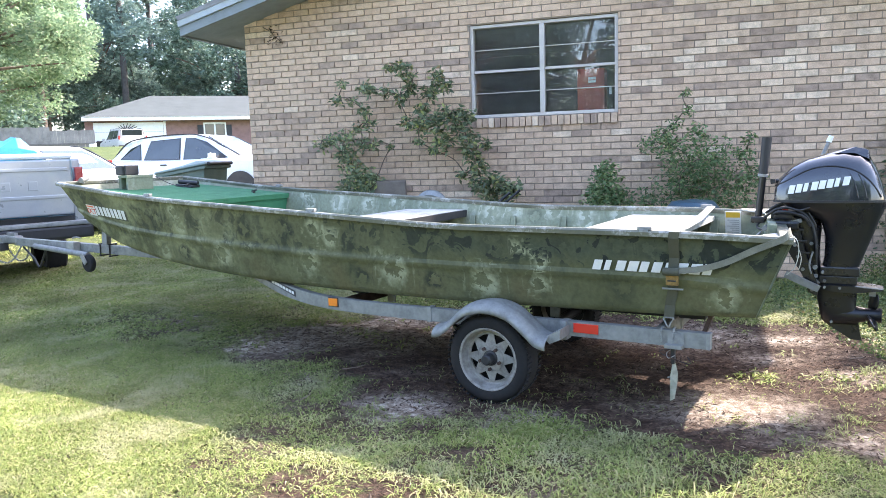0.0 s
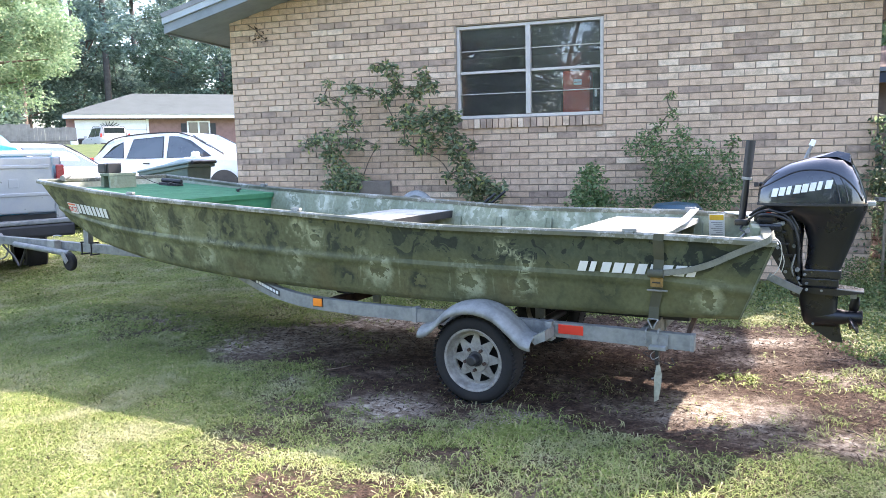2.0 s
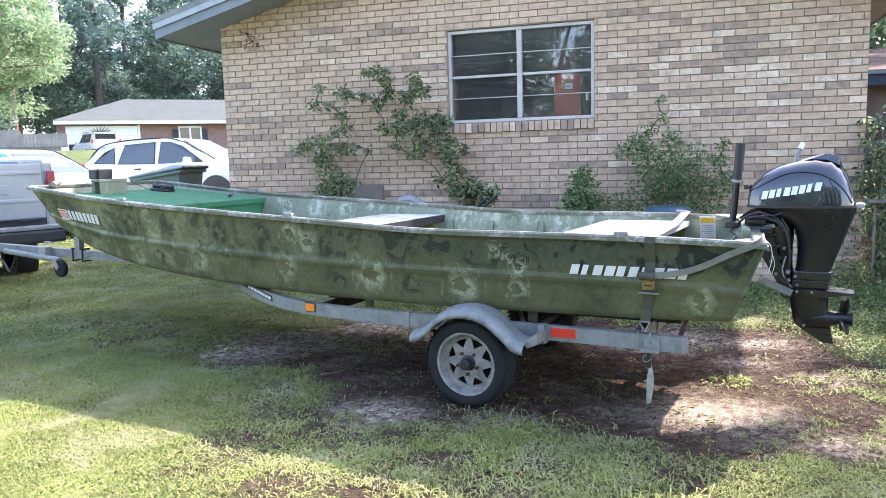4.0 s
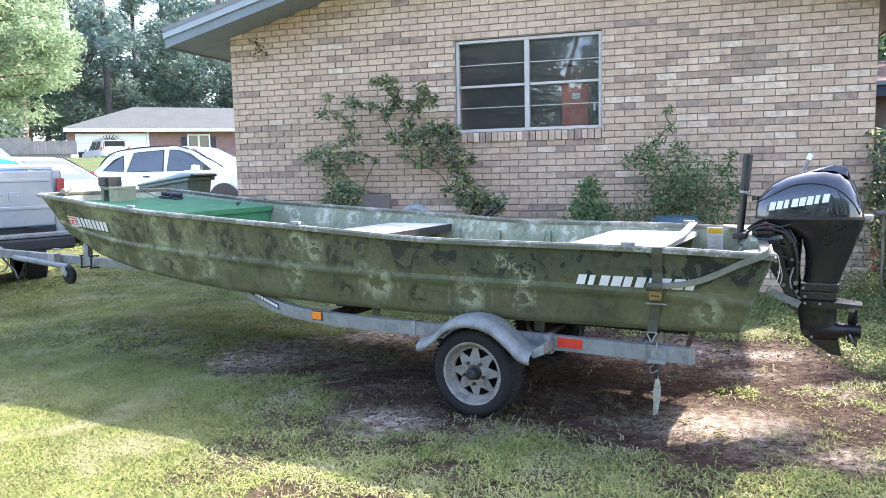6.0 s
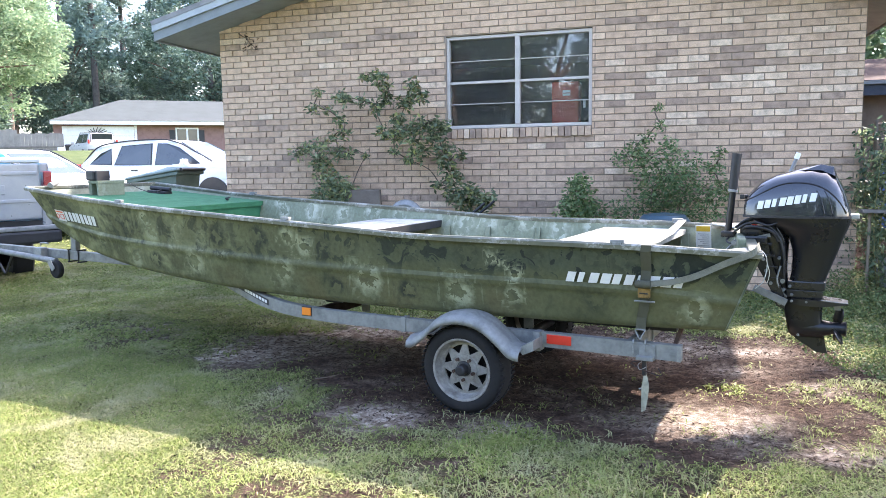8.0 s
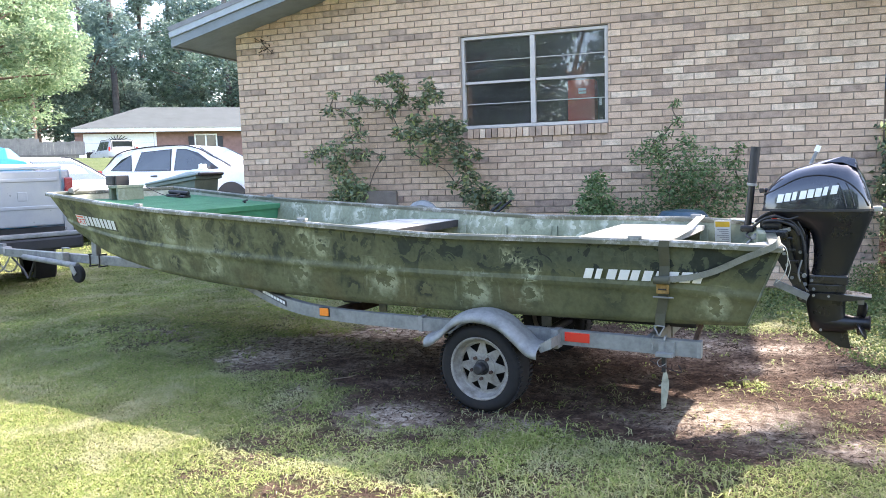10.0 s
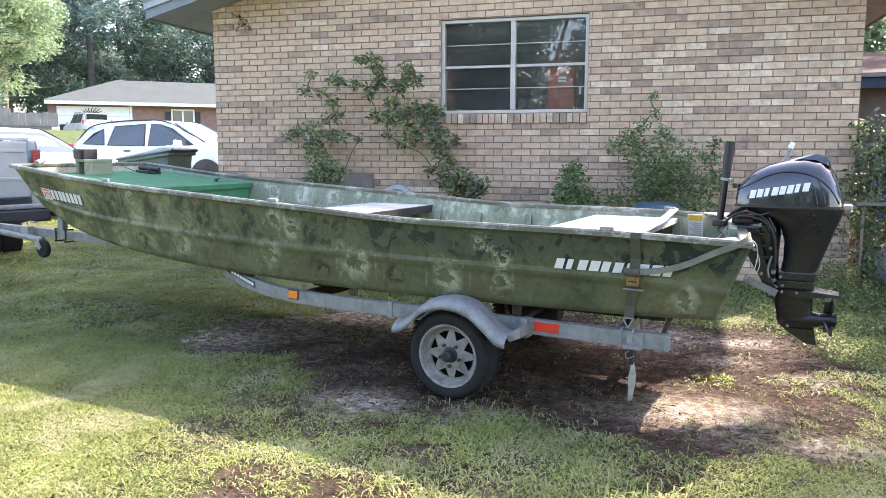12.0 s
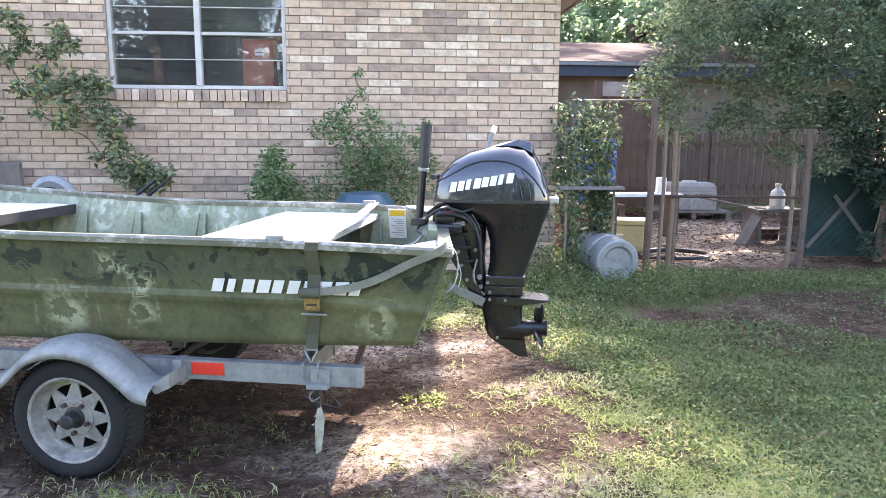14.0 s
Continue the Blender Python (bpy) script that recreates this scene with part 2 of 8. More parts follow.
MAT = {
    "ground": material("ground", ground_build),
    "hull": material("hull_camo", hull_paint(False)),
    "hull_inner": material("hull_camo_inside", hull_paint(True)),
    "rail": material("worn_gunwale", rail_build),
    "brick": brick_material("brick", False, "tan"),
    "brick_pale": brick_material("pale_brick", False, "pale"),
    "brick_dark": brick_material("dark_brick", False, "dark"),
    "brick_far": brick_material("brick_joined", True, "tan"),
    "brick_far_pale": brick_material("pale_brick_joined", True, "pale"),
    "brick_far_dark": brick_material("dark_brick_joined", True, "dark"),
    "mortar": worn("mortar", (0.285, 0.228, 0.176), 0.95, vary=0.25, scale=5, fine=90, bumps=0.4),
    "fascia": worn("blue_grey_fascia", (0.18, 0.20, 0.205), 0.55, vary=0.15),
    "fascia_light": worn("pale_trim", (0.34, 0.365, 0.37), 0.55, vary=0.12),
    "soffit": worn("soffit", (0.25, 0.27, 0.28), 0.7, vary=0.12),
    "shingle": worn("grey_shingle", (0.22, 0.215, 0.21), 0.95, vary=0.3, scale=3, fine=40, bumps=0.6),
    "white_paint": worn("white_paint", (0.74, 0.75, 0.74), 0.5, vary=0.10),
    "alu_frame": worn("painted_window_frame", (0.50, 0.455, 0.41), 0.5, vary=0.2),
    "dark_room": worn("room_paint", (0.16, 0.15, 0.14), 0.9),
    "glass": material("glass", glass_build((0.9, 0.93, 0.92), 0.0, dust=0.035)),
    "car_glass": material("car_glass", glass_build((0.25, 0.29, 0.29))),
    "galv": worn("galvanised_steel", (0.225, 0.23, 0.22), 0.62, 0.3, 0.38, 11, 45, 0.22),
    "galv_dull": worn("dull_galvanised", (0.27, 0.275, 0.265), 0.6, 0.45, 0.35, 9, 40, 0.2),
    "rubber": worn("tyre_rubber", (0.014, 0.014, 0.015), 0.8, vary=0.4, dirt=(0.028, 0.025, 0.022), spec=0.25, bumps=0.3),
    "rim": worn("white_wheel_paint", (0.25, 0.24, 0.215), 0.65, vary=0.45, scale=12, dirt=(0.10, 0.085, 0.068)),
    "rust": worn("rusty_steel", (0.075, 0.045, 0.033), 0.85, 0.2, 0.45, 15, 70, 0.4),
    "black": worn("black_plastic", (0.018, 0.018, 0.02), 0.5, vary=0.3),
    "black_gloss": worn("gloss_black_cowling", (0.012, 0.014, 0.020), 0.18, vary=0.3, bumps=0.0, coat=1.0),
    "motor_leg": worn("satin_black_paint", (0.013, 0.013, 0.016), 0.28, vary=0.3, bumps=0.05),
    "white_print": worn("white_print", (0.70, 0.70, 0.68), 0.5, vary=0.15),
    "red_lens": worn("red_reflector", (0.62, 0.035, 0.02), 0.3, vary=0.1),
    "amber": worn("amber_reflector", (0.80, 0.22, 0.02), 0.3, vary=0.1),
    "green_carpet": worn("green_carpet", (0.022, 0.125, 0.056), 0.95, vary=0.3, scale=8, fine=140, bumps=0.6),
    "seat_alu": worn("weathered_seat", (0.42, 0.42, 0.385), 0.65, 0.0, 0.45, 6, 45, 0.25, dirt=(0.15, 0.155, 0.13)),
    "strap": worn("grey_webbing", (0.36, 0.36, 0.33), 0.85, vary=0.2, fine=200, bumps=0.4),
    "strap_dark": worn("olive_webbing", (0.075, 0.075, 0.05), 0.85, vary=0.2, fine=200, bumps=0.4),
}

# ---- mesh helpers ----


def finish(bm, smooth=False, sharp=35.0):
    bmesh.ops.recalc_face_normals(bm, faces=bm.faces)
    if smooth:
        for f in bm.faces:
            f.smooth = True
        for ed in bm.edges:
            if len(ed.link_faces) == 2 and ed.calc_face_angle(0) > radians(sharp):
                ed.smooth = False
    return bm


def part(name, bm, mat, parent=None, label="", smooth=False, sharp=35.0):
    """Links a bmesh as one mesh object, under a thing or a part."""
    finish(bm, smooth, sharp)
    me = bpy.data.meshes.new(name)
    bm.to_mesh(me)
    bm.free()
    me.materials.append(MAT[mat] if isinstance(mat, str) else mat)
    ob = new(name, me)
    if parent:
        ob.parent = parent
    return tagged(ob, label)


def thing(name, label, category, m=None, group="", kind=""):
    ob = new(name)
    ob.empty_display_size = 0.1
    if m is not None:
        ob.matrix_world = m
    return tagged(ob, label, category, group, kind)


def solo(name, bm, mat, label, category, m=None, group="", kind="", smooth=False):
    ob = part(name, bm, mat, None, label, smooth)
    if m is not None:
        ob.matrix_world = m
    return tagged(ob, "", category, group, kind)


def box(bm, x0, x1, y0, y1, z0, z1, bevel=0.0, m=None):
    r = bmesh.ops.create_cube(bm, size=1.0)
    vs = r["verts"]
    bmesh.ops.transform(bm, matrix=Matrix.Translation(((x0 + x1) / 2, (y0 + y1) / 2, (z0 + z1) / 2)) @ Matrix.Diagonal((x1 - x0, y1 - y0, z1 - z0, 1)), verts=vs)
    if bevel > 0:
        es = list({ed for v in vs for ed in v.link_edges})
        out = bmesh.ops.bevel(bm, geom=es, offset=bevel, segments=2, affect="EDGES", profile=0.6)
        vs = list({v for f in out["faces"] for v in f.verts} | {v for v in vs if v.is_valid})
    if m is not None:
        bmesh.ops.transform(bm, matrix=m, verts=vs)
    return bm


def B(*a, **k):
    return box(bmesh.new(), *a, **k)


def tube(bm, p0, p1, r0, r1=None, seg=12, cap=True):
    p0, p1 = Vector(p0), Vector(p1)
    d = p1 - p0
    m = Matrix.Translation((p0 + p1) / 2) @ d.to_track_quat("Z", "Y").to_matrix().to_4x4()
    bmesh.ops.create_cone(bm, cap_ends=cap, segments=seg, radius1=r0, radius2=r0 if r1 is None else r1, depth=d.length, matrix=m)
    return bm


def bar(bm, p0, p1, w, h, up=(0, 0, 1), bevel=0.0):
    """A square bar from p0 to p1, w wide and h high."""
    p0, p1 = Vector(p0), Vector(p1)
    d = (p1 - p0).normalized()
    side = d.cross(Vector(up)).normalized()
    top = side.cross(d)
    m = Matrix((( d.x, side.x, top.x, 0), (d.y, side.y, top.y, 0), (d.z, side.z, top.z, 0), (0, 0, 0, 1)))
    L = (p1 - p0).length
    return box(bm, 0, L, -w / 2, w / 2, -h / 2, h / 2, bevel, Matrix.Translation(p0) @ m)


def loft(bm, rings, close_ring=True, cap=True):
    rows = [[bm.verts.new(p) for p in ring] for ring in rings]
    for a, b in zip(rows, rows[1:]):
        n = len(a)
        for i in range(n if close_ring else n - 1):
            j = (i + 1) % n
            bm.faces.new((a[i], a[j], b[j], b[i]))
    if cap and close_ring:
        bm.faces.new(rows[0])
        bm.faces.new(rows[-1])
    return bm


def sweep(bm, path, profile, up=(0, 0, 1), cap=True, closed=False):
    """A profile of (side, up) offsets carried along a path."""
    pts = [Vector(p) for p in path]
    rings = []
    for i, p in enumerate(pts):
        d = (pts[min(i + 1, len(pts) - 1)] - pts[max(i - 1, 0)]).normalized()
        side = d.cross(Vector(up)).normalized()
        top = side.cross(d)
        rings.append([p + side * a + top * c for a, c in profile])
    return loft(bm, rings, True, cap)


def rope(bm, path, r, seg=8):
    return sweep(bm, path, [(r * math.cos(2 * math.pi * k / seg), r * math.sin(2 * math.pi * k / seg)) for k in range(seg)])


def lathe(bm, profile, seg=32, m=None, cap=False):
    """A profile of (radius, height) turned round the z axis."""
    rings = [[Vector((r * math.cos(2 * math.pi * k / seg), r * math.sin(2 * math.pi * k / seg), h)) for k in range(seg)] for r, h in profile]
    n0 = len(bm.verts)
    loft(bm, rings, True, cap)
    if m is not None:
        bmesh.ops.transform(bm, matrix=m, verts=list(bm.verts)[n0:])
    return bm


def prism(bm, outline, y0, y1):
    """An outline of (x, z) given thickness along y."""
    return loft(bm, [[Vector((x, y0, z)) for x, z in outline], [Vector((x, y1, z)) for x, z in outline]])


def smooth_path(points, n):
    """Points along a smooth curve through the given ones."""
    p = [Vector(q) for q in points]
    out = []
    for i in range(len(p) - 1):
        a, b, c, d = p[max(i - 1, 0)], p[i], p[i + 1], p[min(i + 2, len(p) - 1)]
        for k in range(n):
            t = k / n
            out.append(0.5 * ((2 * b) + (c - a) * t + (2 * a - 5 * b + 4 * c - d) * t * t + (3 * b - a - 3 * c + d) * t ** 3))
    return out + [p[-1]]


def mesh_of(name, verts, quads, mat, label="", category="", kind="", parent=None, tris=None):
    me = bpy.data.meshes.new(name)
    faces = [tuple(q) for q in quads] + ([tuple(q) for q in tris] if tris is not None else [])
    me.from_pydata([tuple(v) for v in verts], [], faces)
    me.materials.append(MAT[mat] if isinstance(mat, str) else mat)
    ob = new(name, me)
    if parent:
        ob.parent = parent
    return tagged(ob, label, category, "", kind)


# ---- ground ----


def rise(x, y):
    """Height of the ground: flat round the trailer, climbing gently towards the street."""
    p = np.clip((y - x) / 1.41421 - 3.0, 0, 27)
    return 0.0029 * p * p


def lumps(x, y, s, seed=0.0):
    return 0.5 + 0.5 * noise.noise(Vector((x * s + seed, y * s - seed, seed)))


def bare_at(x, y):
    """How bare of grass the soil is, 0 to 1."""
    back = float(np.interp(x, (-5.0, -4.4, -1.8, 0.9, 1.5, 1.9), (5.2, 5.5, 6.1, 6.15, 5.9, 5.2)))
    front = float(np.interp(x, (-4.6, -3.7, -2.3, -1.5, -1.1, -0.6, 2.0), (5.0, 3.95, 3.72, 3.45, 3.3, 3.2, 2.9)))
    inner = min(back - y, y - front, 1.85 - x, x + 4.6)
    val = min(1.0, max(0.0, 0.5 + inner * 1.1))
    if x < -1.2:
        val *= 1.0 - 0.52 * min(1.0, (-1.2 - x) / 1.5)
    if y < 3.5:
        val *= 0.42 + 0.85 * max(0.0, y - 2.85)
    if x > 0.3:
        val *= 1.0 - (0.16 if y > 4.6 else 0.30) * min(1.0, (x - 0.3) / 0.8)
    for cx, cy, rx, ry in ((-1.1, 3.15, 0.6, 0.3), (-0.05, 3.2, 0.6, 0.33), (0.1, 2.75, 0.7, 0.35), (1.75, 3.9, 0.35, 0.5)):
        val -= 0.6 * max(0.0, 1.0 - math.hypot((x - cx) / rx, (y - cy) / ry))
    yard = min(1.0, (y - 7.75) * 2.0) if x > 2.6 else 0.0
    # a small muddy spot, and a broad one that bares dark soil for shade
    mud_and_shade = max(1.15 - math.hypot((x - 2.75) / 0.55, (y - 6.15) / 0.40), 1.12 - 0.6 * math.hypot((x - 4.1) / 1.5, (y - 6.1) / 0.85))
    patchy = 0.49 if -1.9 < x < 2.0 and 2.0 < y < 4.2 else (0.14 if x > -2.0 else 0.0)
    val = max(val, yard, mud_and_shade, patchy)
    return min(1.0, max(0.0, val + (lumps(x, y, 1.4) - 0.5) * 0.6 + (lumps(x, y, 4.5, 3.0) - 0.5) * 0.6))


def sand_and_sun_at(x, y):
    w = 0.0
    # sand spots; those by the stern and in the yard also paint sunlit ground
    for cx, cy, r in ((-1.2, 3.5, 0.34), (-0.5, 3.4, 0.30), (-1.9, 3.75, 0.3), (0.55, 3.85, 0.50), (1.0, 5.45, 0.26), (0.8, 4.9, 0.22), (-2.3, 5.35, 1.3), (-3.3, 5.2, 1.0), (-2.9, 4.5, 0.7), (0.3, 5.4, 0.55), (1.2, 3.55, 0.26), (1.25, 4.6, 0.22), (4.2, 9.2, 1.3), (4.6, 10.4, 1.8), (5.4, 11.6, 1.6)):
        w = max(w, 1.2 - math.hypot(x - cx, (y - cy) * 1.4) / r)
    return min(1.0, max(0.0, w + (lumps(x, y, 3.0, 9.0) - 0.5) * 0.8))


def axis(lo, hi, a, b, step):
    fine = list(np.arange(a, b + 1e-6, step))
    out, v, s_ = [], b, step
    while v < hi:
        s_ *= 1.35
        v += s_
        out.append(min(v, hi))
    inn, v, s_ = [], a, step
    while v > lo:
        s_ *= 1.35
        v -= s_
        inn.append(max(v, lo))
    return inn[::-1] + fine + out


gx, gy = axis(-600, 600, -6.0, 6.5, 0.11), axis(-400, 700, 0.5, 11.0, 0.11)
gv, bare_v, sand_sun_v = [], [], []
for yy in gy:
    for xx in gx:
        near = -8 < xx < 8 and -1 < yy < 14
        gv.append((xx, yy, float(rise(xx, yy)) + (0.035 * (lumps(xx, yy, 1.1, 5.0) - 0.5) + 0.02 * (lumps(xx, yy, 4.0, 2.0) - 0.5) if near else 0.0)))
        bare_v.append(bare_at(xx, yy) if near else 0.15)
        sand_sun_v.append(sand_and_sun_at(xx, yy) if near else 0.0)
nx = len(gx)
gq = [(j * nx + i, j * nx + i + 1, (j + 1) * nx + i + 1, (j + 1) * nx + i) for j in range(len(gy) - 1) for i in range(nx - 1)]
ground = mesh_of("ground", gv, gq, "ground", "lawn soil with worn reddish sandy dirt and thatch", "ground", "structure")
for nm, vals in (("bare", bare_v), ("sandy", sand_sun_v)):
    at = ground.data.attributes.new(nm, "FLOAT", "POINT")
    at.data.foreach_set("value", vals)
for poly in ground.data.polygons:
    poly.use_smooth = True

# ---- house ----
WX0, WX1, WY = -5.0, 2.17, 8.0          # the gable wall
OX0, OX1, OZ0, OZ1 = -2.07, -0.44, 1.78, 2.815   # the window's opening
RIDGE_X, EAVE_Z, PITCH = -1.415, 3.06, 0.25      # the soffit meets the brick at EAVE_Z at the corners
BL = 0.21


def gable_z(x):
    return EAVE_Z + (min(x - WX0, WX1 - x)) * PITCH


def gable_wall(name, y0, y1, opening):
    bm = bmesh.new()
    xs = [WX0, OX0, OX1, WX1] if opening else [WX0, WX1]
    if opening:
        prism(bm, [(WX0, 0.0), (OX0, 0.0), (OX0, gable_z(OX0)), (WX0, gable_z(WX0))], y0, y1)
        prism(bm, [(OX1, 0.0), (WX1, 0.0), (WX1, gable_z(WX1)), (OX1, gable_z(OX1))], y0, y1)
        prism(bm, [(OX0, 0.0), (OX1, 0.0), (OX1, OZ0), (OX0, OZ0)], y0, y1)
        prism(bm, [(OX0, OZ1), (OX1, OZ1), (OX1, gable_z(OX1)), (RIDGE_X, gable_z(RIDGE_X)), (OX0, gable_z(OX0))], y0, y1)
    else:
        prism(bm, [(WX0, 0.0), (WX1, 0.0), (WX1, gable_z(WX1)), (RIDGE_X, gable_z(RIDGE_X)), (WX0, gable_z(WX0))], y0, y1)
    return solo(name, bm, "mortar", "tan brick gable wall with grey mortar joints", "wall", kind="structure")


wall_front = gable_wall("wall_south", WY + 0.012, WY + 0.26, True)
gable_wall("wall_north", 19.75, 20.0, False)
solo("wall_west", B(WX0 + 0.012, WX0 + 0.25, WY + 0.26, 19.75, 0, EAVE_Z), "mortar", "plain side wall of the brick house", "wall", kind="structure")
solo("wall_east", B(WX1 - 0.25, WX1 - 0.012, WY + 0.26, 19.75, 0, EAVE_Z), "mortar", "plain side wall of the brick house", "wall", kind="structure")
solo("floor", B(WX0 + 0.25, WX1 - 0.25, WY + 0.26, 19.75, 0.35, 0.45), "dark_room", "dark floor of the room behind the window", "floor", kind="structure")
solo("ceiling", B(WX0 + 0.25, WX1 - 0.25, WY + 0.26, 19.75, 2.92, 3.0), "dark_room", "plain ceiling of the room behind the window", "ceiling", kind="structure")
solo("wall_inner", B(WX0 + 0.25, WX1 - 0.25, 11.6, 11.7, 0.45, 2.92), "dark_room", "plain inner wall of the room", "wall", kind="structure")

# roof with its overhang, rake boards and soffit
OV, FY = 0.55, 7.48
roof = thing("roof", "low-pitched grey shingle roof with blue-grey fascia boards", "roof", kind="structure")
for sgn, xe in ((-1, WX0 - OV), (1, WX1 + OV)):
    ze = EAVE_Z - OV * PITCH
    rz = EAVE_Z + (RIDGE_X - WX0) * PITCH
    bm = bmesh.new()
    prism(bm, [(xe, ze + 0.16), (RIDGE_X, rz + 0.16), (RIDGE_X, rz + 0.21), (xe + sgn * 0.03, ze + 0.21)], FY - 0.03, 20.5)
    part("shingle_slope", bm, "shingle", roof)
    bm = bmesh.new()
    prism(bm, [(xe + sgn * -0.02, ze), (RIDGE_X, rz), (RIDGE_X, rz + 0.03), (xe + sgn * -0.02, ze + 0.03)], FY + 0.03, WY + 0.011)
    part("rake_soffit", bm, "soffit", roof, "painted soffit boards")
    bm = bmesh.new()
    prism(bm, [(xe, ze - 0.02), (RIDGE_X, rz - 0.02), (RIDGE_X, rz + 0.10), (xe, ze + 0.10)], FY, FY + 0.028)
    part("rake_board", bm, "fascia", roof)
    bm = bmesh.new()
    prism(bm, [(xe - sgn * -0.012, ze + 0.085), (RIDGE_X, rz + 0.085), (RIDGE_X, rz + 0.158), (xe - sgn * -0.012, ze + 0.158)], FY - 0.024, FY - 0.002)
    part("rake_trim", bm, "fascia_light", roof)
    x0, x1 = sorted((xe, xe + sgn * 0.028))
    part("eave_fascia", B(x0, x1, FY + 0.03, 20.5, ze - 0.02, ze + 0.155), "fascia", roof)
    bm = bmesh.new()
    wx = WX0 if sgn < 0 else WX1
    prism(bm, [(xe - sgn * 0.005, ze), (wx, EAVE_Z), (wx, EAVE_Z + 0.03), (xe - sgn * 0.005, ze + 0.03)], WY + 0.012, 20.4)
    part("eave_soffit", bm, "soffit", roof)

# ---- boat on its trailer ----
BOAT = pose(0.878, 4.128, 0, 0, 0, 168)     # x to the bow, y to the lawn, z up
# gunwale: x, half breadth, height; strake height; chine: x, half breadth, height
HULL = [(-0.04, 0.70, 0.953, 0.725, 0.105, 0.60, 0.562), (0.5, 0.72, 0.972, 0.755, 0.5, 0.61, 0.548), (1.1, 0.725, 0.978, 0.760, 1.1, 0.61, 0.536),
        (1.8, 0.725, 0.985, 0.762, 1.85, 0.61, 0.525), (2.6, 0.725, 1.03, 0.780, 2.75, 0.61, 0.535), (3.4, 0.72, 1.075, 0.815, 3.5, 0.60, 0.565),
        (4.1, 0.71, 1.115, 0.845, 4.1, 0.58, 0.610), (4.7, 0.69, 1.16, 0.885, 4.55, 0.56, 0.665), (5.2, 0.665, 1.21, 0.95, 5.00, 0.54, 0.76), (5.57, 0.64, 1.245, 1.03, 5.37, 0.52, 0.90)]


def hull_at(i):
    """The hull's measures at station i, which may lie between two."""
    k = min(int(i), len(HULL) - 2)
    t = i - k
    a, b, c, d = (HULL[max(k - 1, 0)], HULL[k], HULL[k + 1], HULL[min(k + 2, len(HULL) - 1)])
    return [0.5 * (2 * q + (r - p) * t + (2 * p - 5 * q + 4 * r - w) * t * t + (3 * q - p - 3 * r + w) * t ** 3) for p, q, r, w in zip(a, b, c, d)]


def askew(p):
    """The stern is cut a little askew: its far corner lies further forward than the near one."""
    return Vector((p[0] + 0.16 * (0.7 - p[1]) * max(0.0, 1.0 - max(p[0], 0.0) / 1.3), p[1], p[2]))


def hull_ring(i):
    sg, bg, zg, zm, sc, bc, zc = hull_at(i)
    pts = []
    for z, out in ((zg, 0.0), (zg - 0.05, 0.0), (zm + 0.012, 0.0), (zm - 0.012, 0.012), (zm - 0.028, 0.012), (zm - 0.055, 0.002), (zc + 0.02, 0.0), (zc, -0.012)):
        f = (zg - z) / (zg - zc)
        pts.append((sg + (sc - sg) * f, bg + (bc - bg) * f + out, z))
    pts.append((sc, bc * 0.5, zc - 0.012))
    pts.append((sc, 0.0, zc - 0.02))
    return [askew(p) for p in pts] + [askew((x, -y, z)) for x, y, z in pts[-2::-1]]


STATIONS = [k / 4 for k in range(0, 4 * (len(HULL) - 1) + 1)]
boat = thing("jon_boat", "flat-bottomed aluminium jon boat in hand-sprayed olive leaf camouflage on a trailer", "boat", BOAT)
bm = bmesh.new()


def fine_ring(i, step=0.022):
    """The hull's section with its long runs split, so that the paint's stencils lie on it smoothly."""
    ring = hull_ring(i)
    counts = [max(1, math.ceil((q - p).length / step)) for p, q in zip(hull_ring(4), hull_ring(4)[1:])]
    return [p + (q - p) * (k / c) for p, q, c in zip(ring, ring[1:], counts) for k in range(c)] + [ring[-1]]


rings = [fine_ring(k / 24) for k in range(24 * (len(HULL) - 1) + 1)]
loft(bm, rings, False)
bm.verts.ensure_lookup_table()
n = len(rings[0])
bm.faces.new([bm.verts[len(rings) * n - n + k] for k in range(n)])
transom_rings = [[p * 1.0 for p in ring] for ring in rings[0:2]]
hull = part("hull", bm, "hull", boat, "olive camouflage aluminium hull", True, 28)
# stencils sprayed on the near side, and inside on the far side: x, z, half size in cm; capitals are strong, P pale halos, D dark ones
STENCILS = (("P", "411 103 8,406 91 9,284 71 13,276 95 9,263 88 10,217 69 14,155 66 13,133 87 6,124 84.5 3.5,119 79 5.5,122 67 8,433 70 9,366 73 13,25 66 9.5"),
            ("p", "379 96 9,356 89 8,470 86 8,512 87 7,388 84 7,338 80 6,226 78 7"),
            ("D", "434 96 12,338 92 12,301 92 12,242 65 9,190 65 9,409 72 10"),
            ("d", "248 89 10,148 89 12,75 66 10,225 91 9,107 88 9,61 88 9,75 90 9,17 85 8,183 88 9,20 91 7"))
INNER = (("P", "404 109 8,397 99 8,367 102 12,305 102 9,220 94 11,222 86 9,199 95 10,168 96 10,145 93 9,143 86 9,335 99 9,120 94 9"), ("p", "281 99 8,239 98 10,81 94 9,270 90 8,100 92 8"), ("d", "183 92 9,350 90 9,255 88 7"))
part("transom", loft(bmesh.new(), transom_rings), "hull_inner", boat, "olive painted raked transom")
n_v = len(hull.data.vertices)
co = np.empty(n_v * 3)
hull.data.vertices.foreach_get("co", co)
co = co.reshape(-1, 3)
sten, far_off = np.zeros((n_v, 3)), np.full(n_v, 9.0)
shade_of = {"P": np.zeros(n_v), "D": np.zeros(n_v)}
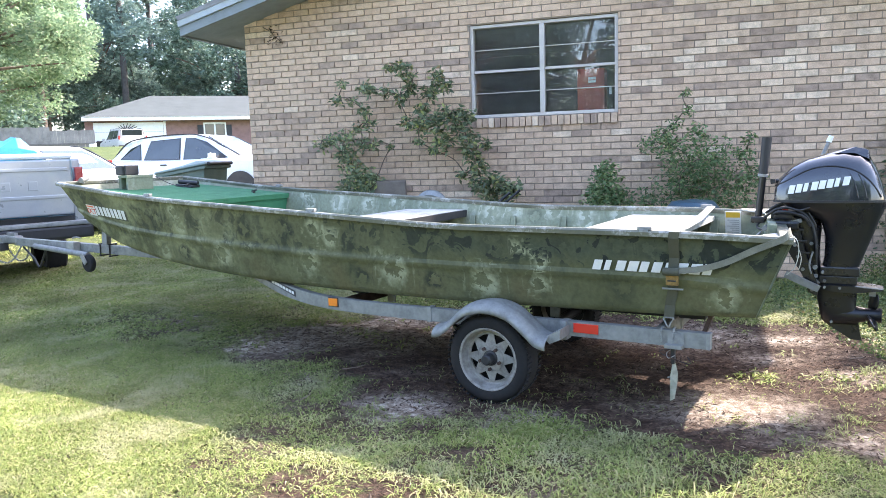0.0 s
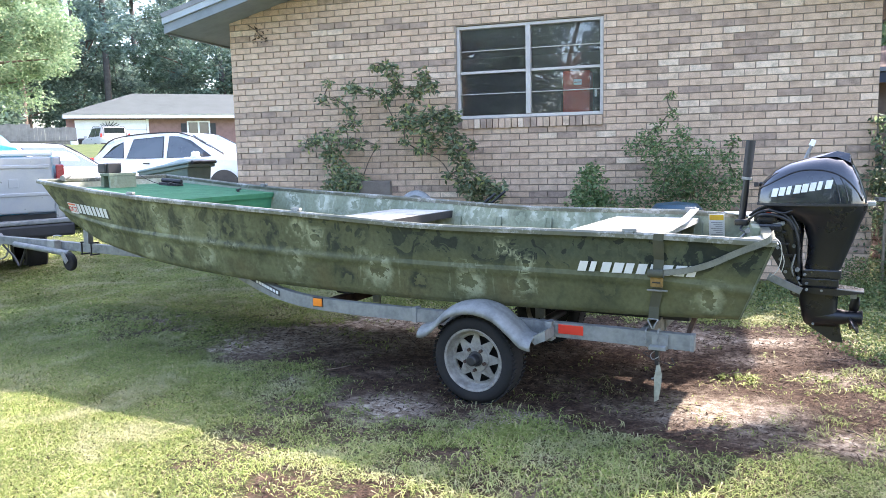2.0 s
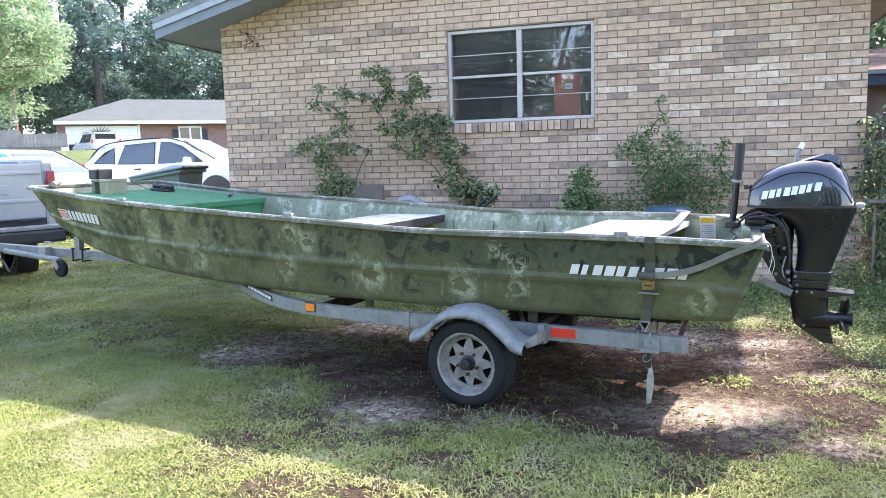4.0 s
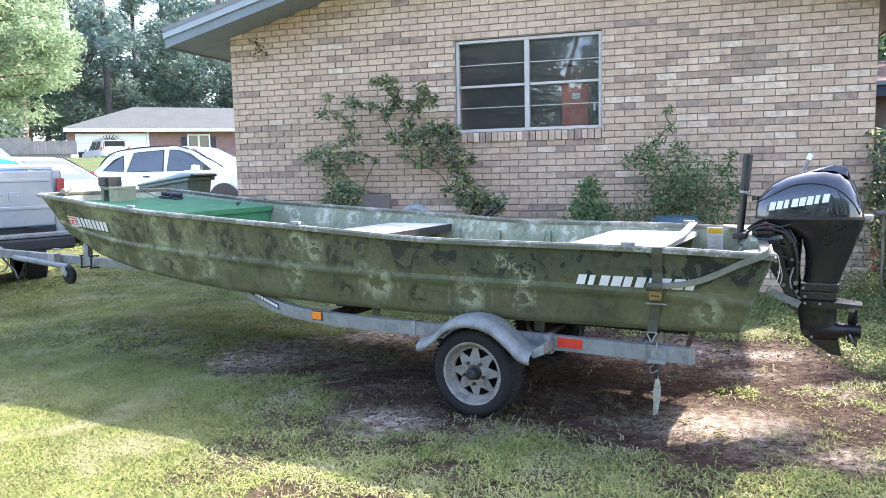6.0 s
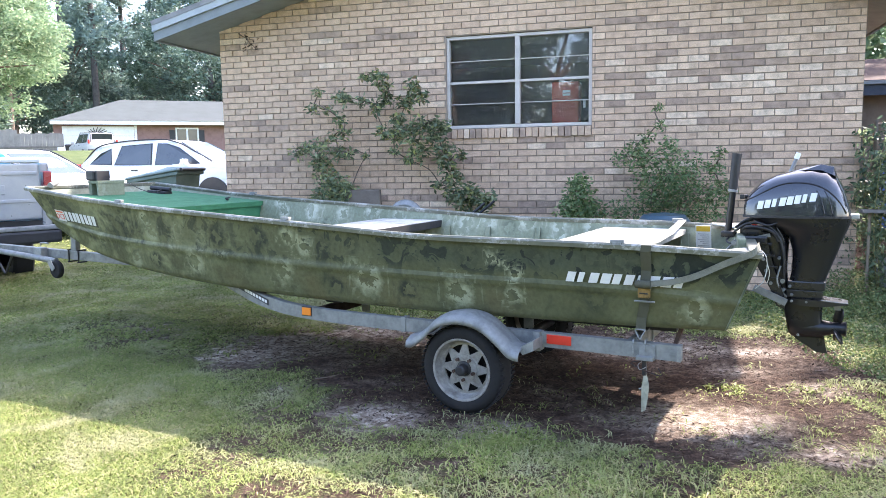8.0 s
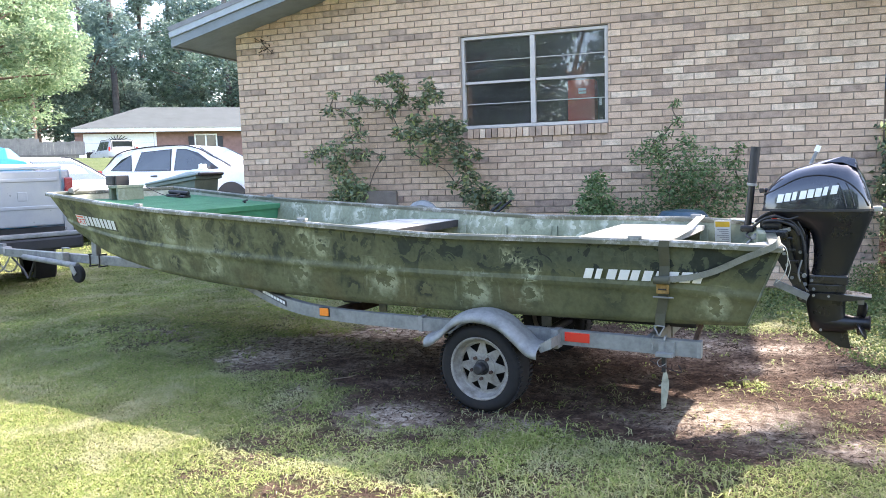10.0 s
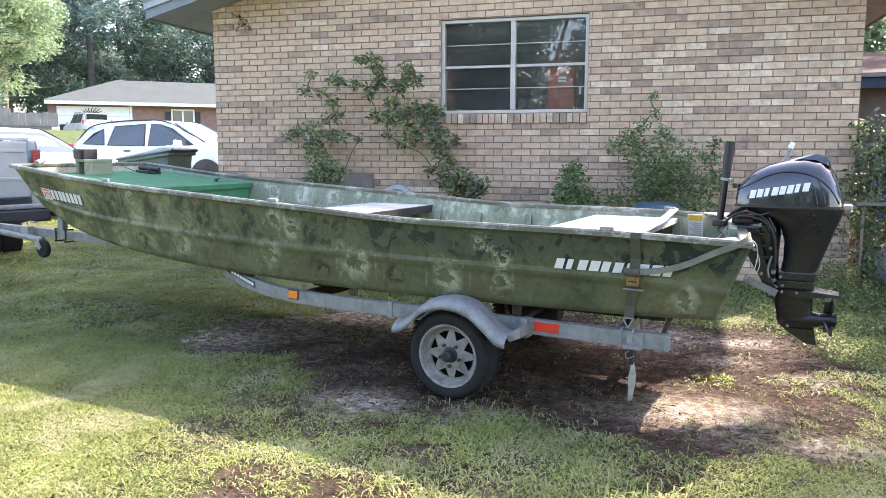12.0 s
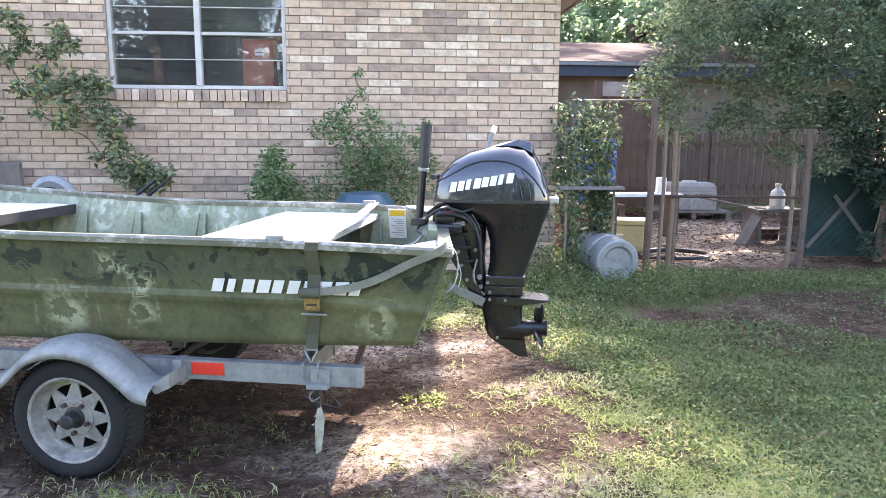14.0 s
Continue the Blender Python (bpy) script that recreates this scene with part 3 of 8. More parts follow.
for side, table in ((1, STENCILS), (-1, INNER)):
    for kind, rows in table:
        for k, row in enumerate(rows.split(",")):
            sx, sz, sr = (float(q) / 100 for q in row.split())
            sr *= 0.85
            u, w = (co[:, 0] - sx) / sr, (co[:, 2] - sz) / sr
            r_ = np.hypot(u, w)
            on = (co[:, 1] * side > 0.3) & (r_ < 1.35) & (r_ < far_off)
            far_off[on] = r_[on]
            sten[on] = np.column_stack([u, w, np.full(n_v, 1.9 * k + 0.7 * sx)])[on]
            for key in shade_of:
                shade_of[key][on] = ((0.92 if kind.isupper() else 0.5) if kind.upper() == key else 0.0) * np.clip((1.35 - r_[on]) * 4, 0, 1)
at = hull.data.attributes.new("stencil", "FLOAT_VECTOR", "POINT")
at.data.foreach_set("vector", sten.ravel())
for nm, key in (("pale", "P"), ("dusk", "D")):
    at = hull.data.attributes.new(nm, "FLOAT", "POINT")
    at.data.foreach_set("value", shade_of[key])
sol = hull.modifiers.new("thickness", "SOLIDIFY")
sol.thickness, sol.offset, sol.material_offset = 0.006, -1.0, 1
hull.data.materials.append(MAT["hull_inner"])
for side in (1, -1):
    path = [askew((hull_at(i)[0], side * (hull_at(i)[1] + 0.004), hull_at(i)[2])) for i in STATIONS]
    prof = [(-0.019, -0.018), (0.019, -0.018), (0.021, 0.003), (0.012, 0.012), (-0.012, 0.012), (-0.021, 0.003)]
    part("gunwale", sweep(bmesh.new(), path, prof), "rail", boat, "rolled aluminium gunwale with chipped paint", True, 30)
sg, bg, zg = HULL[-1][:3]
part("bow_rail", bar(bmesh.new(), (sg, bg, zg - 0.003), (sg, -bg, zg - 0.003), 0.045, 0.032, bevel=0.008), "rail", boat)
part("transom_cap", bar(bmesh.new(), askew((-0.012, 0.69, 0.955)), askew((-0.012, -0.69, 0.955)), 0.055, 0.03, bevel=0.008), "rail", boat)


def inner_half(x, z):
    """Half breadth inside the hull at x and height z."""
    best = min(STATIONS, key=lambda i: abs(hull_at(i)[0] - x))
    sg, bg, zg, zm, sc, bc, zc = hull_at(best)
    return bg + (bc - bg) * (zg - z) / (zg - zc) - 0.012


def plank(bm, x0, x1, z0, z1, steps=6):
    """A thwart that fits between the hull's sides."""
    rings = []
    for k in range(steps + 1):
        x = x0 + (x1 - x0) * k / steps
        h0, h1 = inner_half(x, z0), inner_half(x, z1)
        rings.append([Vector((x, h0, z0)), Vector((x, h1, z1)), Vector((x, -h1, z1)), Vector((x, -h0, z0))])
    return loft(bm, rings)


def hull_y(x, z):
    """Half breadth of the hull's outside at x along the boat and height z."""
    best, off = 0.0, 9.0
    for k in range(0, (len(HULL) - 1) * 12 + 1):
        sg, bg, zg, zm, sc, bc, zc = hull_at(k / 12)
        f = (zg - z) / (zg - zc)
        d = abs(sg + (sc - sg) * f - x)
        if d < off:
            off, best = d, bg + (bc - bg) * f
    return best


def on_hull(x, z, off=0.004):
    return Vector((x, hull_y(x, z) + off, z))


def decal(bm, corners, thick=0.0015, off=0.004):
    """A thin plate of (x, z) corners laid on the hull's side."""
    a = [on_hull(x, z, off) for x, z in corners]
    loft(bm, [[p + Vector((0, thick, 0)) for p in a], a])
    return bm


rings = []
for k in range(9):
    x = 4.22 + 1.16 * k / 8
    z1 = 1.085 + 0.095 * k / 8
    h0, h1 = inner_half(x, z1 - 0.04), inner_half(x, z1)
    rings.append([Vector((x, h0, z1 - 0.04)), Vector((x, h1, z1)), Vector((x, -h1, z1)), Vector((x, -h0, z1 - 0.04))])
part("bow_deck", loft(bmesh.new(), rings), "green_carpet", boat, "green outdoor carpet over the bow deck")
part("deck_front", plank(bmesh.new(), 4.235, 4.26, 0.64, 1.044, 1), "green_carpet", boat, "green carpeted face of the deck")
bm = plank(bmesh.new(), 2.42, 2.95, 0.925, 0.955)
part("middle_seat", bm, "seat_alu", boat, "weathered pale bench seat")
part("middle_seat_box", plank(bmesh.new(), 2.54, 2.86, 0.56, 0.924), "hull", boat)
part("seat_lip", plank(bmesh.new(), 2.400, 2.419, 0.900, 0.953, 1), "black", boat, "dark worn front edge of the seat")
part("rear_seat", plank(bmesh.new(), 0.56, 1.10, 0.905, 0.935), "seat_alu", boat, "weathered pale bench seat")
part("rear_seat_box", plank(bmesh.new(), 0.66, 1.04, 0.57, 0.904), "hull", boat)
part("floor_boards", plank(bmesh.new(), 0.2, 3.3, 0.575, 0.59, 12), "hull_inner", boat)
part("inner_rail", sweep(bmesh.new(), [Vector((x, -inner_half(x, 0.77) + 0.02, 0.77)) for x in np.linspace(0.2, 4.1, 14)], [(-0.012, -0.01), (0.012, -0.01), (0.012, 0.01), (-0.012, 0.01)]), "hull_inner", boat)
for x in (0.56, 1.60, 2.00, 2.34, 3.15, 3.55, 3.95):
    for side in (-1, 1):
        bm = bmesh.new()
        lo, hi = inner_half(x, 0.62) - 0.004, inner_half(x, 0.915) - 0.004
        for d0, d1, t in ((-0.045, -0.032, 0.035), (0.032, 0.045, 0.035), (-0.045, 0.045, 0.008)):
            loft(bm, [[Vector((x + d0, side * lo, 0.62)), Vector((x + d1, side * lo, 0.62)), Vector((x + d1, side * (lo - t - 0.02), 0.62)), Vector((x + d0, side * (lo - t - 0.02), 0.62))],
                      [Vector((x + d0 * 0.5, side * hi, 0.915)), Vector((x + d1 * 0.5, side * hi, 0.915)), Vector((x + d1 * 0.5, side * (hi - t * 0.3 - 0.004), 0.915)), Vector((x + d0 * 0.5, side * (hi - t * 0.3 - 0.004), 0.915))]])
        part("rib", bm, "hull_inner", boat)
# transom board, stern corner plates, knee
part("transom_board", bar(bmesh.new(), askew((0.035, 0.33, 0.872)), askew((0.035, -0.33, 0.872)), 0.04, 0.225, bevel=0.006), "hull_inner", boat)
for side in (-1, 1):
    bm = bmesh.new()
    loft(bm, [[askew((x, side * y, z)) for x, y in ((-0.045, 0.715), (0.22, 0.725), (0.20, 0.66), (0.03, 0.40), (-0.045, 0.40))] for z in ((0.972, 0.980) if side < 0 else (0.944, 0.950))])
    part("corner_plate", bm, "seat_alu", boat, "worn bare corner plate")
    bm = bmesh.new()
    loft(bm, [[askew((0.16, side * y, 0.63)), askew((0.38, side * y, 0.63)), askew((0.035, side * y, 0.94))] for y in (0.40, 0.41)])
    part("knee_brace", bm, "hull_inner", boat)
label = part("capacity_label", B(0.39, 0.485, -0.0015, 0.0015, -0.085, 0.085, 0, pose(0, -0.632, 0.888, -15)), "white_print", boat, "white and yellow capacity label with unreadable print")
part("label_heading", B(0.395, 0.48, 0.0016, 0.003, 0.045, 0.08, 0, pose(0, -0.632, 0.888, -15)), worn("label_yellow", (0.75, 0.45, 0.04), 0.5), label)
for k in range(8):
    part("label_line", B(0.402, 0.472 - 0.014 * (k % 3), 0.0016, 0.003, 0.026 - 0.0135 * k, 0.0295 - 0.0135 * k, 0, pose(0, -0.632, 0.888, -15)), "galv_dull", label)
# white slanted bars painted on the side
for k in range(10):
    x0 = 0.905 - k * 0.0605
    w = (0.044, 0.030, 0.046, 0.050, 0.040)[k % 5]
    part("slanted_bar", decal(bmesh.new(), [(x0, 0.770), (x0 - w, 0.770), (x0 - w - 0.020, 0.824), (x0 - 0.020, 0.824)], off=0.008), "white_print", boat, "white slanted painted bar")
part("dark_backing", decal(bmesh.new(), [(5.122, 0.974), (4.70, 0.938), (4.70, 1.020), (5.122, 1.056)], off=0.0012), "strap_dark", boat, "dark painted strip behind white bars")
for k in range(8):
    x0 = 5.115 - k * 0.051
    z0 = 0.985 - k * 0.0045
    part("painted_bar", decal(bmesh.new(), [(x0, z0), (x0 - 0.036, z0 - 0.003), (x0 - 0.036, z0 + 0.072), (x0, z0 + 0.075)]), "white_print", boat, "white upright painted bar")
st = part("sticker", decal(bmesh.new(), [(5.25, 0.985), (5.13, 0.975), (5.13, 1.062), (5.25, 1.072)]), "white_print", boat, "white and orange month sticker")
part("sticker_heading", decal(bmesh.new(), [(5.24, 1.053), (5.14, 1.045), (5.14, 1.056), (5.24, 1.064)], off=0.0065), worn("sticker_orange", (0.72, 0.16, 0.05), 0.5), st)


def text_part(body, size, m, mat, parent, name="lettering"):
    cu = bpy.data.curves.new(name, "FONT")
    cu.body, cu.size, cu.extrude = body, size, 0.0008
    cu.align_x, cu.align_y = "CENTER", "CENTER"
    tmp = bpy.data.objects.new(name, cu)
    scene.collection.objects.link(tmp)
    me = bpy.data.meshes.new_from_object(tmp.evaluated_get(bpy.context.evaluated_depsgraph_get()))
    bpy.data.objects.remove(tmp)
    me.materials.clear()
    me.materials.append(MAT[mat] if isinstance(mat, str) else mat)
    me.transform(m)
    ob = new(name, me)
    ob.parent = parent
    return ob


oct_ob = text_part("OCT", 0.060, Matrix.Identity(4), worn("sticker_red", (0.60, 0.06, 0.03), 0.5), st)
for vert in oct_ob.data.vertices:
    vert.co = on_hull(5.19 - vert.co.x, 1.014 + vert.co.y + vert.co.x * -0.08, 0.008 + vert.co.z)
for x in (0.62, 2.75, 4.35):
    for side in (1, -1):
        if x == 2.75 and side == -1:
            continue
        y, z = side * hull_y(x, 1.0 if x < 4 else 1.13), {0.62: 0.985, 2.75: 1.052, 4.35: 1.145}[x]
        bm = B(x - 0.035, x + 0.035, y - 0.014, y + 0.014, z, z + 0.018, 0.004)
        box(bm, x - 0.02, x + 0.02, y - 0.02, y + 0.02, z - 0.008, z + 0.004)
        part("oarlock_socket", bm, "galv_dull", boat)
# bow mount for a trolling motor, and a foot pedal lying on the deck
mount = thing("trolling_motor_mount", "olive metal bow bracket with a black clamp on the bow deck", "bracket", BOAT @ pose(0, 0, 0.078))
bm = B(5.20, 5.33, -0.02, 0.25, 1.19, 1.215, 0.004)
box(bm, 5.205, 5.225, -0.015, 0.245, 1.086, 1.19, 0.003)
box(bm, 5.29, 5.325, -0.015, 0.245, 1.086, 1.19, 0.003)
box(bm, 5.225, 5.29, -0.015, 0.01, 1.086, 1.19)
part("bracket_body", bm, "hull_inner", mount)
part("clamp", B(5.24, 5.34, 0.1, 0.26, 1.216, 1.30, 0.012), "black", mount)
part("clamp_face", B(5.215, 5.238, 0.115, 0.245, 1.216, 1.30, 0.006), "black", mount)
part("cable", rope(bmesh.new(), smooth_path([(5.20, -0.03, 1.2), (5.10, -0.10, 1.13), (5.0, -0.16, 1.096), (4.9, -0.2, 1.094)], 5), 0.003), "black", mount)
pedal = thing("foot_pedal", "dark metal foot control lying on the green deck", "foot pedal", BOAT @ pose(5.17, -0.36, 1.164, 0, -4.7, 8))
bm = B(-0.10, 0.10, -0.05, 0.05, 0.0, 0.022, 0.005)
part("base", bm, "black", pedal)
bm = tube(bmesh.new(), (-0.11, -0.01, 0.040), (0.11, -0.01, 0.040), 0.019, seg=14)
part("roller", bm, "black", pedal, smooth=True)
part("stem", tube(bmesh.new(), (-0.02, 0.0, 0.03), (-0.06, 0.11, 0.02), 0.008), "black", pedal)
solo("bow_light", tube(tube(bmesh.new(), (5.50, 0.48, 1.262), (5.58, 0.36, 1.285), 0.022), (5.53, 0.44, 1.235), (5.53, 0.44, 1.275), 0.012), "galv", "small grey bow light clamped on the bow rail", "light", BOAT, smooth=True)
latch = solo("deck_latch", bar(tube(bmesh.new(), (4.42, -0.45, 1.10), (4.42, -0.45, 1.116), 0.012), (4.44, -0.45, 1.116), (4.36, -0.42, 1.128), 0.016, 0.012), "black", "small black latch on the green carpeted deck", "latch", BOAT)

# ---- trailer ----
trailer = thing("boat_trailer", "galvanised single-axle boat trailer with white spoked wheels on bare dirt", "trailer", BOAT)
for side in (1, -1):
    path = smooth_path([(0.34, 0.6 * side, 0.43), (1.6, 0.6 * side, 0.43), (2.6, 0.6 * side, 0.436), (3.05, 0.57 * side, 0.475), (3.45, 0.44 * side, 0.53), (3.85, 0.28 * side, 0.588), (4.25, 0.14 * side, 0.605), (4.75, 0.045 * side, 0.605)], 6)
    part("side_rail", sweep(bmesh.new(), path, [(-0.022, -0.04), (0.022, -0.04), (0.024, -0.036), (0.024, 0.036), (0.022, 0.04), (-0.022, 0.04)]), "galv", trailer)
    part("rail_joint", B(1.93, 1.96, 0.574 * side - 0.004, 0.628 * side, 0.385, 0.478, 0.003), "galv_dull", trailer)
    part("bunk", bar(bmesh.new(), (0.42, 0.22 * side, 0.487), (2.9, 0.22 * side, 0.484), 0.09, 0.06, bevel=0.006), "black", trailer, "black carpeted bunk board")
    for x in (0.58, 1.3, 2.5):
        bm = B(x - 0.03, x + 0.03, 0.22 * side - 0.006, 0.22 * side + 0.006, 0.39, 0.47)
        part("bunk_bracket", bm, "galv_dull", trailer)
part("tongue", bar(bmesh.new(), (4.6, 0, 0.575), (7.45, 0, 0.622), 0.06, 0.08, bevel=0.005), "galv", trailer)
part("rear_cross_member", B(0.56, 0.605, -0.575, 0.575, 0.39, 0.468, 0.004), "galv", trailer)
part("middle_cross_member", B(2.62, 2.68, -0.575, 0.575, 0.40, 0.462, 0.004), "rust", trailer, "dark rusty cross member")
part("front_cross_member", bar(bmesh.new(), (3.35, 0.49, 0.50), (3.35, -0.49, 0.50), 0.05, 0.06), "rust", trailer)
bm = bmesh.new()
loft(bm, [[Vector((x, y, z)) for x, z in ((2.62, 0.46), (2.74, 0.46), (2.86, 0.545), (2.44, 0.545))] for y in (0.30, 0.34)])
part("bunk_support", bm, "black", trailer)
bm = tube(bmesh.new(), (1.47, -0.62, 0.25), (1.47, 0.62, 0.25), 0.03)
part("axle", bm, "motor_leg", trailer, smooth=True)
for side in (1, -1):
    bm = bmesh.new()
    for k in range(3):
        pts = [(1.47 + (x * (1 - 0.12 * k)), 0.56 * side, 0.30 + 0.02 * k - 0.0 + 0.06 * (x / 0.34) ** 2 * (1 - 0.2 * k)) for x in np.linspace(-0.34, 0.34, 9)]
        sweep(bm, pts, [(-0.02, -0.008), (0.02, -0.008), (0.02, 0.008), (-0.02, 0.008)])
    part("leaf_spring", bm, "motor_leg", trailer)


def road_wheel(parent, x, y, side):
    """Tyre, eight-window rim, hub and nuts; side 1 shows its outside to +y."""
    m = pose(x, y, 0.25) @ pose(0, 0, 0, -90 if side > 0 else 90)
    tyre = part("tyre", lathe(bmesh.new(), [(0.168, -0.075), (0.185, -0.084), (0.215, -0.090), (0.238, -0.078), (0.247, -0.058), (0.250, -0.03), (0.250, 0.03), (0.247, 0.058), (0.238, 0.078), (0.215, 0.090), (0.185, 0.084), (0.168, 0.075)], 64, m), "rubber", parent, "black road tyre, dusty", True, 50)
    bm = bmesh.new()
    for k in range(56):
        a = 2 * math.pi * k / 56
        for zz, sh in ((0.063, 0.0), (-0.063, 0.05)):
            box(bm, 0.2455, 0.2535, -0.007, 0.007, zz - 0.018, zz + 0.018, 0, m @ pose(0, 0, 0, 0, 0, math.degrees(a + sh)))
    tagged(part("tread", bm, "rubber", tyre), kind="stuff")
    rim = part("rim", lathe(bmesh.new(), [(0.176, 0.070), (0.180, 0.079), (0.176, 0.084), (0.166, 0.080), (0.160, 0.055), (0.152, 0.030), (0.140, 0.022), (0.140, 0.012), (0.155, 0.0), (0.166, -0.07)], 56, m), "rim", parent, "white painted steel rim", True)
    disc = bmesh.new()
    n_sp, r_in, r_out = 8, 0.080, 0.145
    # flat disc with eight rounded-triangle windows, as a ring of cells between two circles
    for k in range(n_sp):
        a0, a1 = 2 * math.pi * k / n_sp, 2 * math.pi * (k + 1) / n_sp
        def P(r, a, z):
            return m @ Vector((r * math.cos(a), r * math.sin(a), z))
        w = (a1 - a0)
        outer = [P(r_out, a0 + w * f, 0.022) for f in (0, 0.14, 0.5, 0.86, 1)]
        inner = [P(r_in, a0 + w * f, 0.036) for f in (0, 0.36, 0.5, 0.64, 1)]
        wo = [P(r_out - 0.011, a0 + w * f, 0.025) for f in (0.14, 0.5, 0.86)]
        wi = P(r_in + 0.006, a0 + w * 0.5, 0.035)
        V = disc.verts.new
        o, i_, q, c_ = [V(p) for p in outer], [V(p) for p in inner], [V(p) for p in wo], V(wi)
        for f in ((o[0], o[1], q[0]), (o[0], q[0], c_, i_[1], i_[0]), (o[1], o[2], q[1], q[0]), (o[2], o[3], q[2], q[1]), (o[3], o[4], q[2]), (o[4], i_[4], i_[3], c_, q[2]), (i_[1], c_, i_[2]), (i_[2], c_, i_[3])):
            disc.faces.new(f)
    bmesh.ops.remove_doubles(disc, verts=disc.verts, dist=0.0005)
    spoke = part("spoke_disc", disc, "rim", rim, "white spoked wheel centre")
    s_ = spoke.modifiers.new("thickness", "SOLIDIFY")
    s_.thickness, s_.offset = 0.006, 0
    # black disc added so the rim windows show the wheel's dark inside
    part("wheel_backing", lathe(bmesh.new(), [(0.002, -0.02), (0.155, -0.02)], 24, m), "rubber", rim)
    part("wheel_centre", lathe(bmesh.new(), [(0.030, 0.040), (0.06, 0.046), (0.078, 0.041), (0.081, 0.035)], 32, m), "rim", rim, smooth=True)
    part("hub_cap", lathe(bmesh.new(), [(0.0, 0.105), (0.022, 0.104), (0.030, 0.096), (0.032, 0.05), (0.044, 0.046), (0.044, 0.034)], 24, m), "black", rim, "greasy black hub cap", True)
    for k in range(5):
        a = 2 * math.pi * k / 5 + 0.3
        part("lug_nut", tube(bmesh.new(), m @ Vector((0.062 * math.cos(a), 0.062 * math.sin(a), 0.042)), m @ Vector((0.062 * math.cos(a), 0.062 * math.sin(a), 0.062)), 0.010, seg=6), "rust", rim)


for side in (1, -1):
    road_wheel(trailer, 1.47 if side > 0 else 1.60, 0.71 * side, side)
    # rolled fender with flared ends
    bm = bmesh.new()
    prof = smooth_path([(1.80, 0.0, 0.405), (1.76, 0.0, 0.41), (1.70, 0.0, 0.45), (1.60, 0.0, 0.535), (1.47, 0.0, 0.568), (1.34, 0.0, 0.545), (1.24, 0.0, 0.475), (1.17, 0.0, 0.415), (1.11, 0.0, 0.40)], 4)
    rings = []
    for p in prof:
        rings.append([Vector((p.x, side * y, p.z + dz)) for y, dz in ((0.63, -0.012), (0.66, 0.006), (0.72, 0.014), (0.78, 0.010), (0.82, -0.004), (0.838, -0.026), (0.838, -0.05))])
    loft(bm, rings, False)
    fd = part("fender", bm, "galv", trailer, "rolled galvanised fender", True, 50)
    so = fd.modifiers.new("thickness", "SOLIDIFY")
    so.thickness, so.offset = 0.004, -1
    bm = bmesh.new()
    loft(bm, [[Vector((x, side * y, z)) for x, z in ((1.14, 0.405), (1.05, 0.455), (1.05, 0.40), (1.11, 0.372))] for y in (0.63, 0.77)])
    part("fender_step", bm, "galv_dull", trailer)
    part("fender_bracket", B(1.06, 1.10, 0.60 * side - 0.02, 0.60 * side + 0.05, 0.37, 0.475, 0.004), "galv_dull", trailer)
    part("side_reflector", B(0.892, 1.03, side * 0.6245 - 0.0025, side * 0.6245 + 0.0025, 0.412, 0.462, 0.001), "red_lens", trailer, "red rectangular reflector")
    bm = B(2.648, 2.718, side * 0.626 - 0.006, side * 0.626 + 0.006, 0.425, 0.475, 0.003)
    lamp = part("marker_lamp", bm, "amber", trailer, "amber side marker")
    part("lamp_rim", B(2.642, 2.724, side * 0.622 - 0.003, side * 0.622 + 0.003, 0.419, 0.481, 0.002), "black", lamp)
    for x in (0.50, 0.56):
        bm = rope(bmesh.new(), smooth_path([(x, 0.575 * side, 0.475), (x, 0.6 * side, 0.482), (x, 0.63 * side, 0.475), (x, 0.632 * side, 0.44), (x, 0.632 * side, 0.41)], 4), 0.005)
        part("u_bolt", bm, "galv_dull", trailer)
    bm = bar(bmesh.new(), (0.37, 0.52 * side, 0.46), (0.335, 0.52 * side, 0.56), 0.05, 0.02, up=(1, 0, 0))
    part("stern_stop", bm, "rust", trailer, "rusty angle stop")
    part("rail_plug", B(0.325, 0.345, 0.6 * side - 0.024, 0.6 * side + 0.024, 0.388, 0.472, 0.003), "galv_dull", trailer)
# lamp bracket with a bent hanging plate, and loose wires
part("lamp_bracket", B(0.455, 0.54, 0.58, 0.66, 0.385, 0.405, 0.003), "galv", trailer)
part("lamp_arm", B(0.45, 0.53, 0.625, 0.632, 0.385, 0.46, 0.002), "galv_dull", trailer)
part("plate_holder", B(0.495, 0.515, 0.60, 0.63, 0.30, 0.385, 0.003), "black", trailer)
bm = bmesh.new()
loft(bm, [[Vector((x, 0.61 + d + 0.03 * math.sin(z * 9), z)) for x, z in ((0.503, 0.322), (0.489, 0.30), (0.476, 0.255), (0.478, 0.20), (0.490, 0.125), (0.512, 0.110), (0.513, 0.15), (0.514, 0.24))] for d in (0, 0.003)])
part("bent_plate", bm, worn("chalky_plate", (0.31, 0.30, 0.225), 0.8, vary=0.4, scale=25), trailer, "bent chalky plate hanging down")
part("plate_pin", tube(bmesh.new(), (0.49, 0.60, 0.235), (0.525, 0.64, 0.232), 0.004), "galv_dull", trailer)
for k in range(3):
    bm = rope(bmesh.new(), smooth_path([(0.50 - 0.02 * k, 0.61, 0.38), (0.53 + 0.02 * k, 0.64, 0.36), (0.52 - 0.05 * k, 0.65, 0.335 - 0.01 * k), (0.49 - 0.03 * k, 0.64, 0.35)], 4), 0.0025, 5)
    part("loose_wire", bm, ("galv_dull", "rust", "black")[k], trailer)
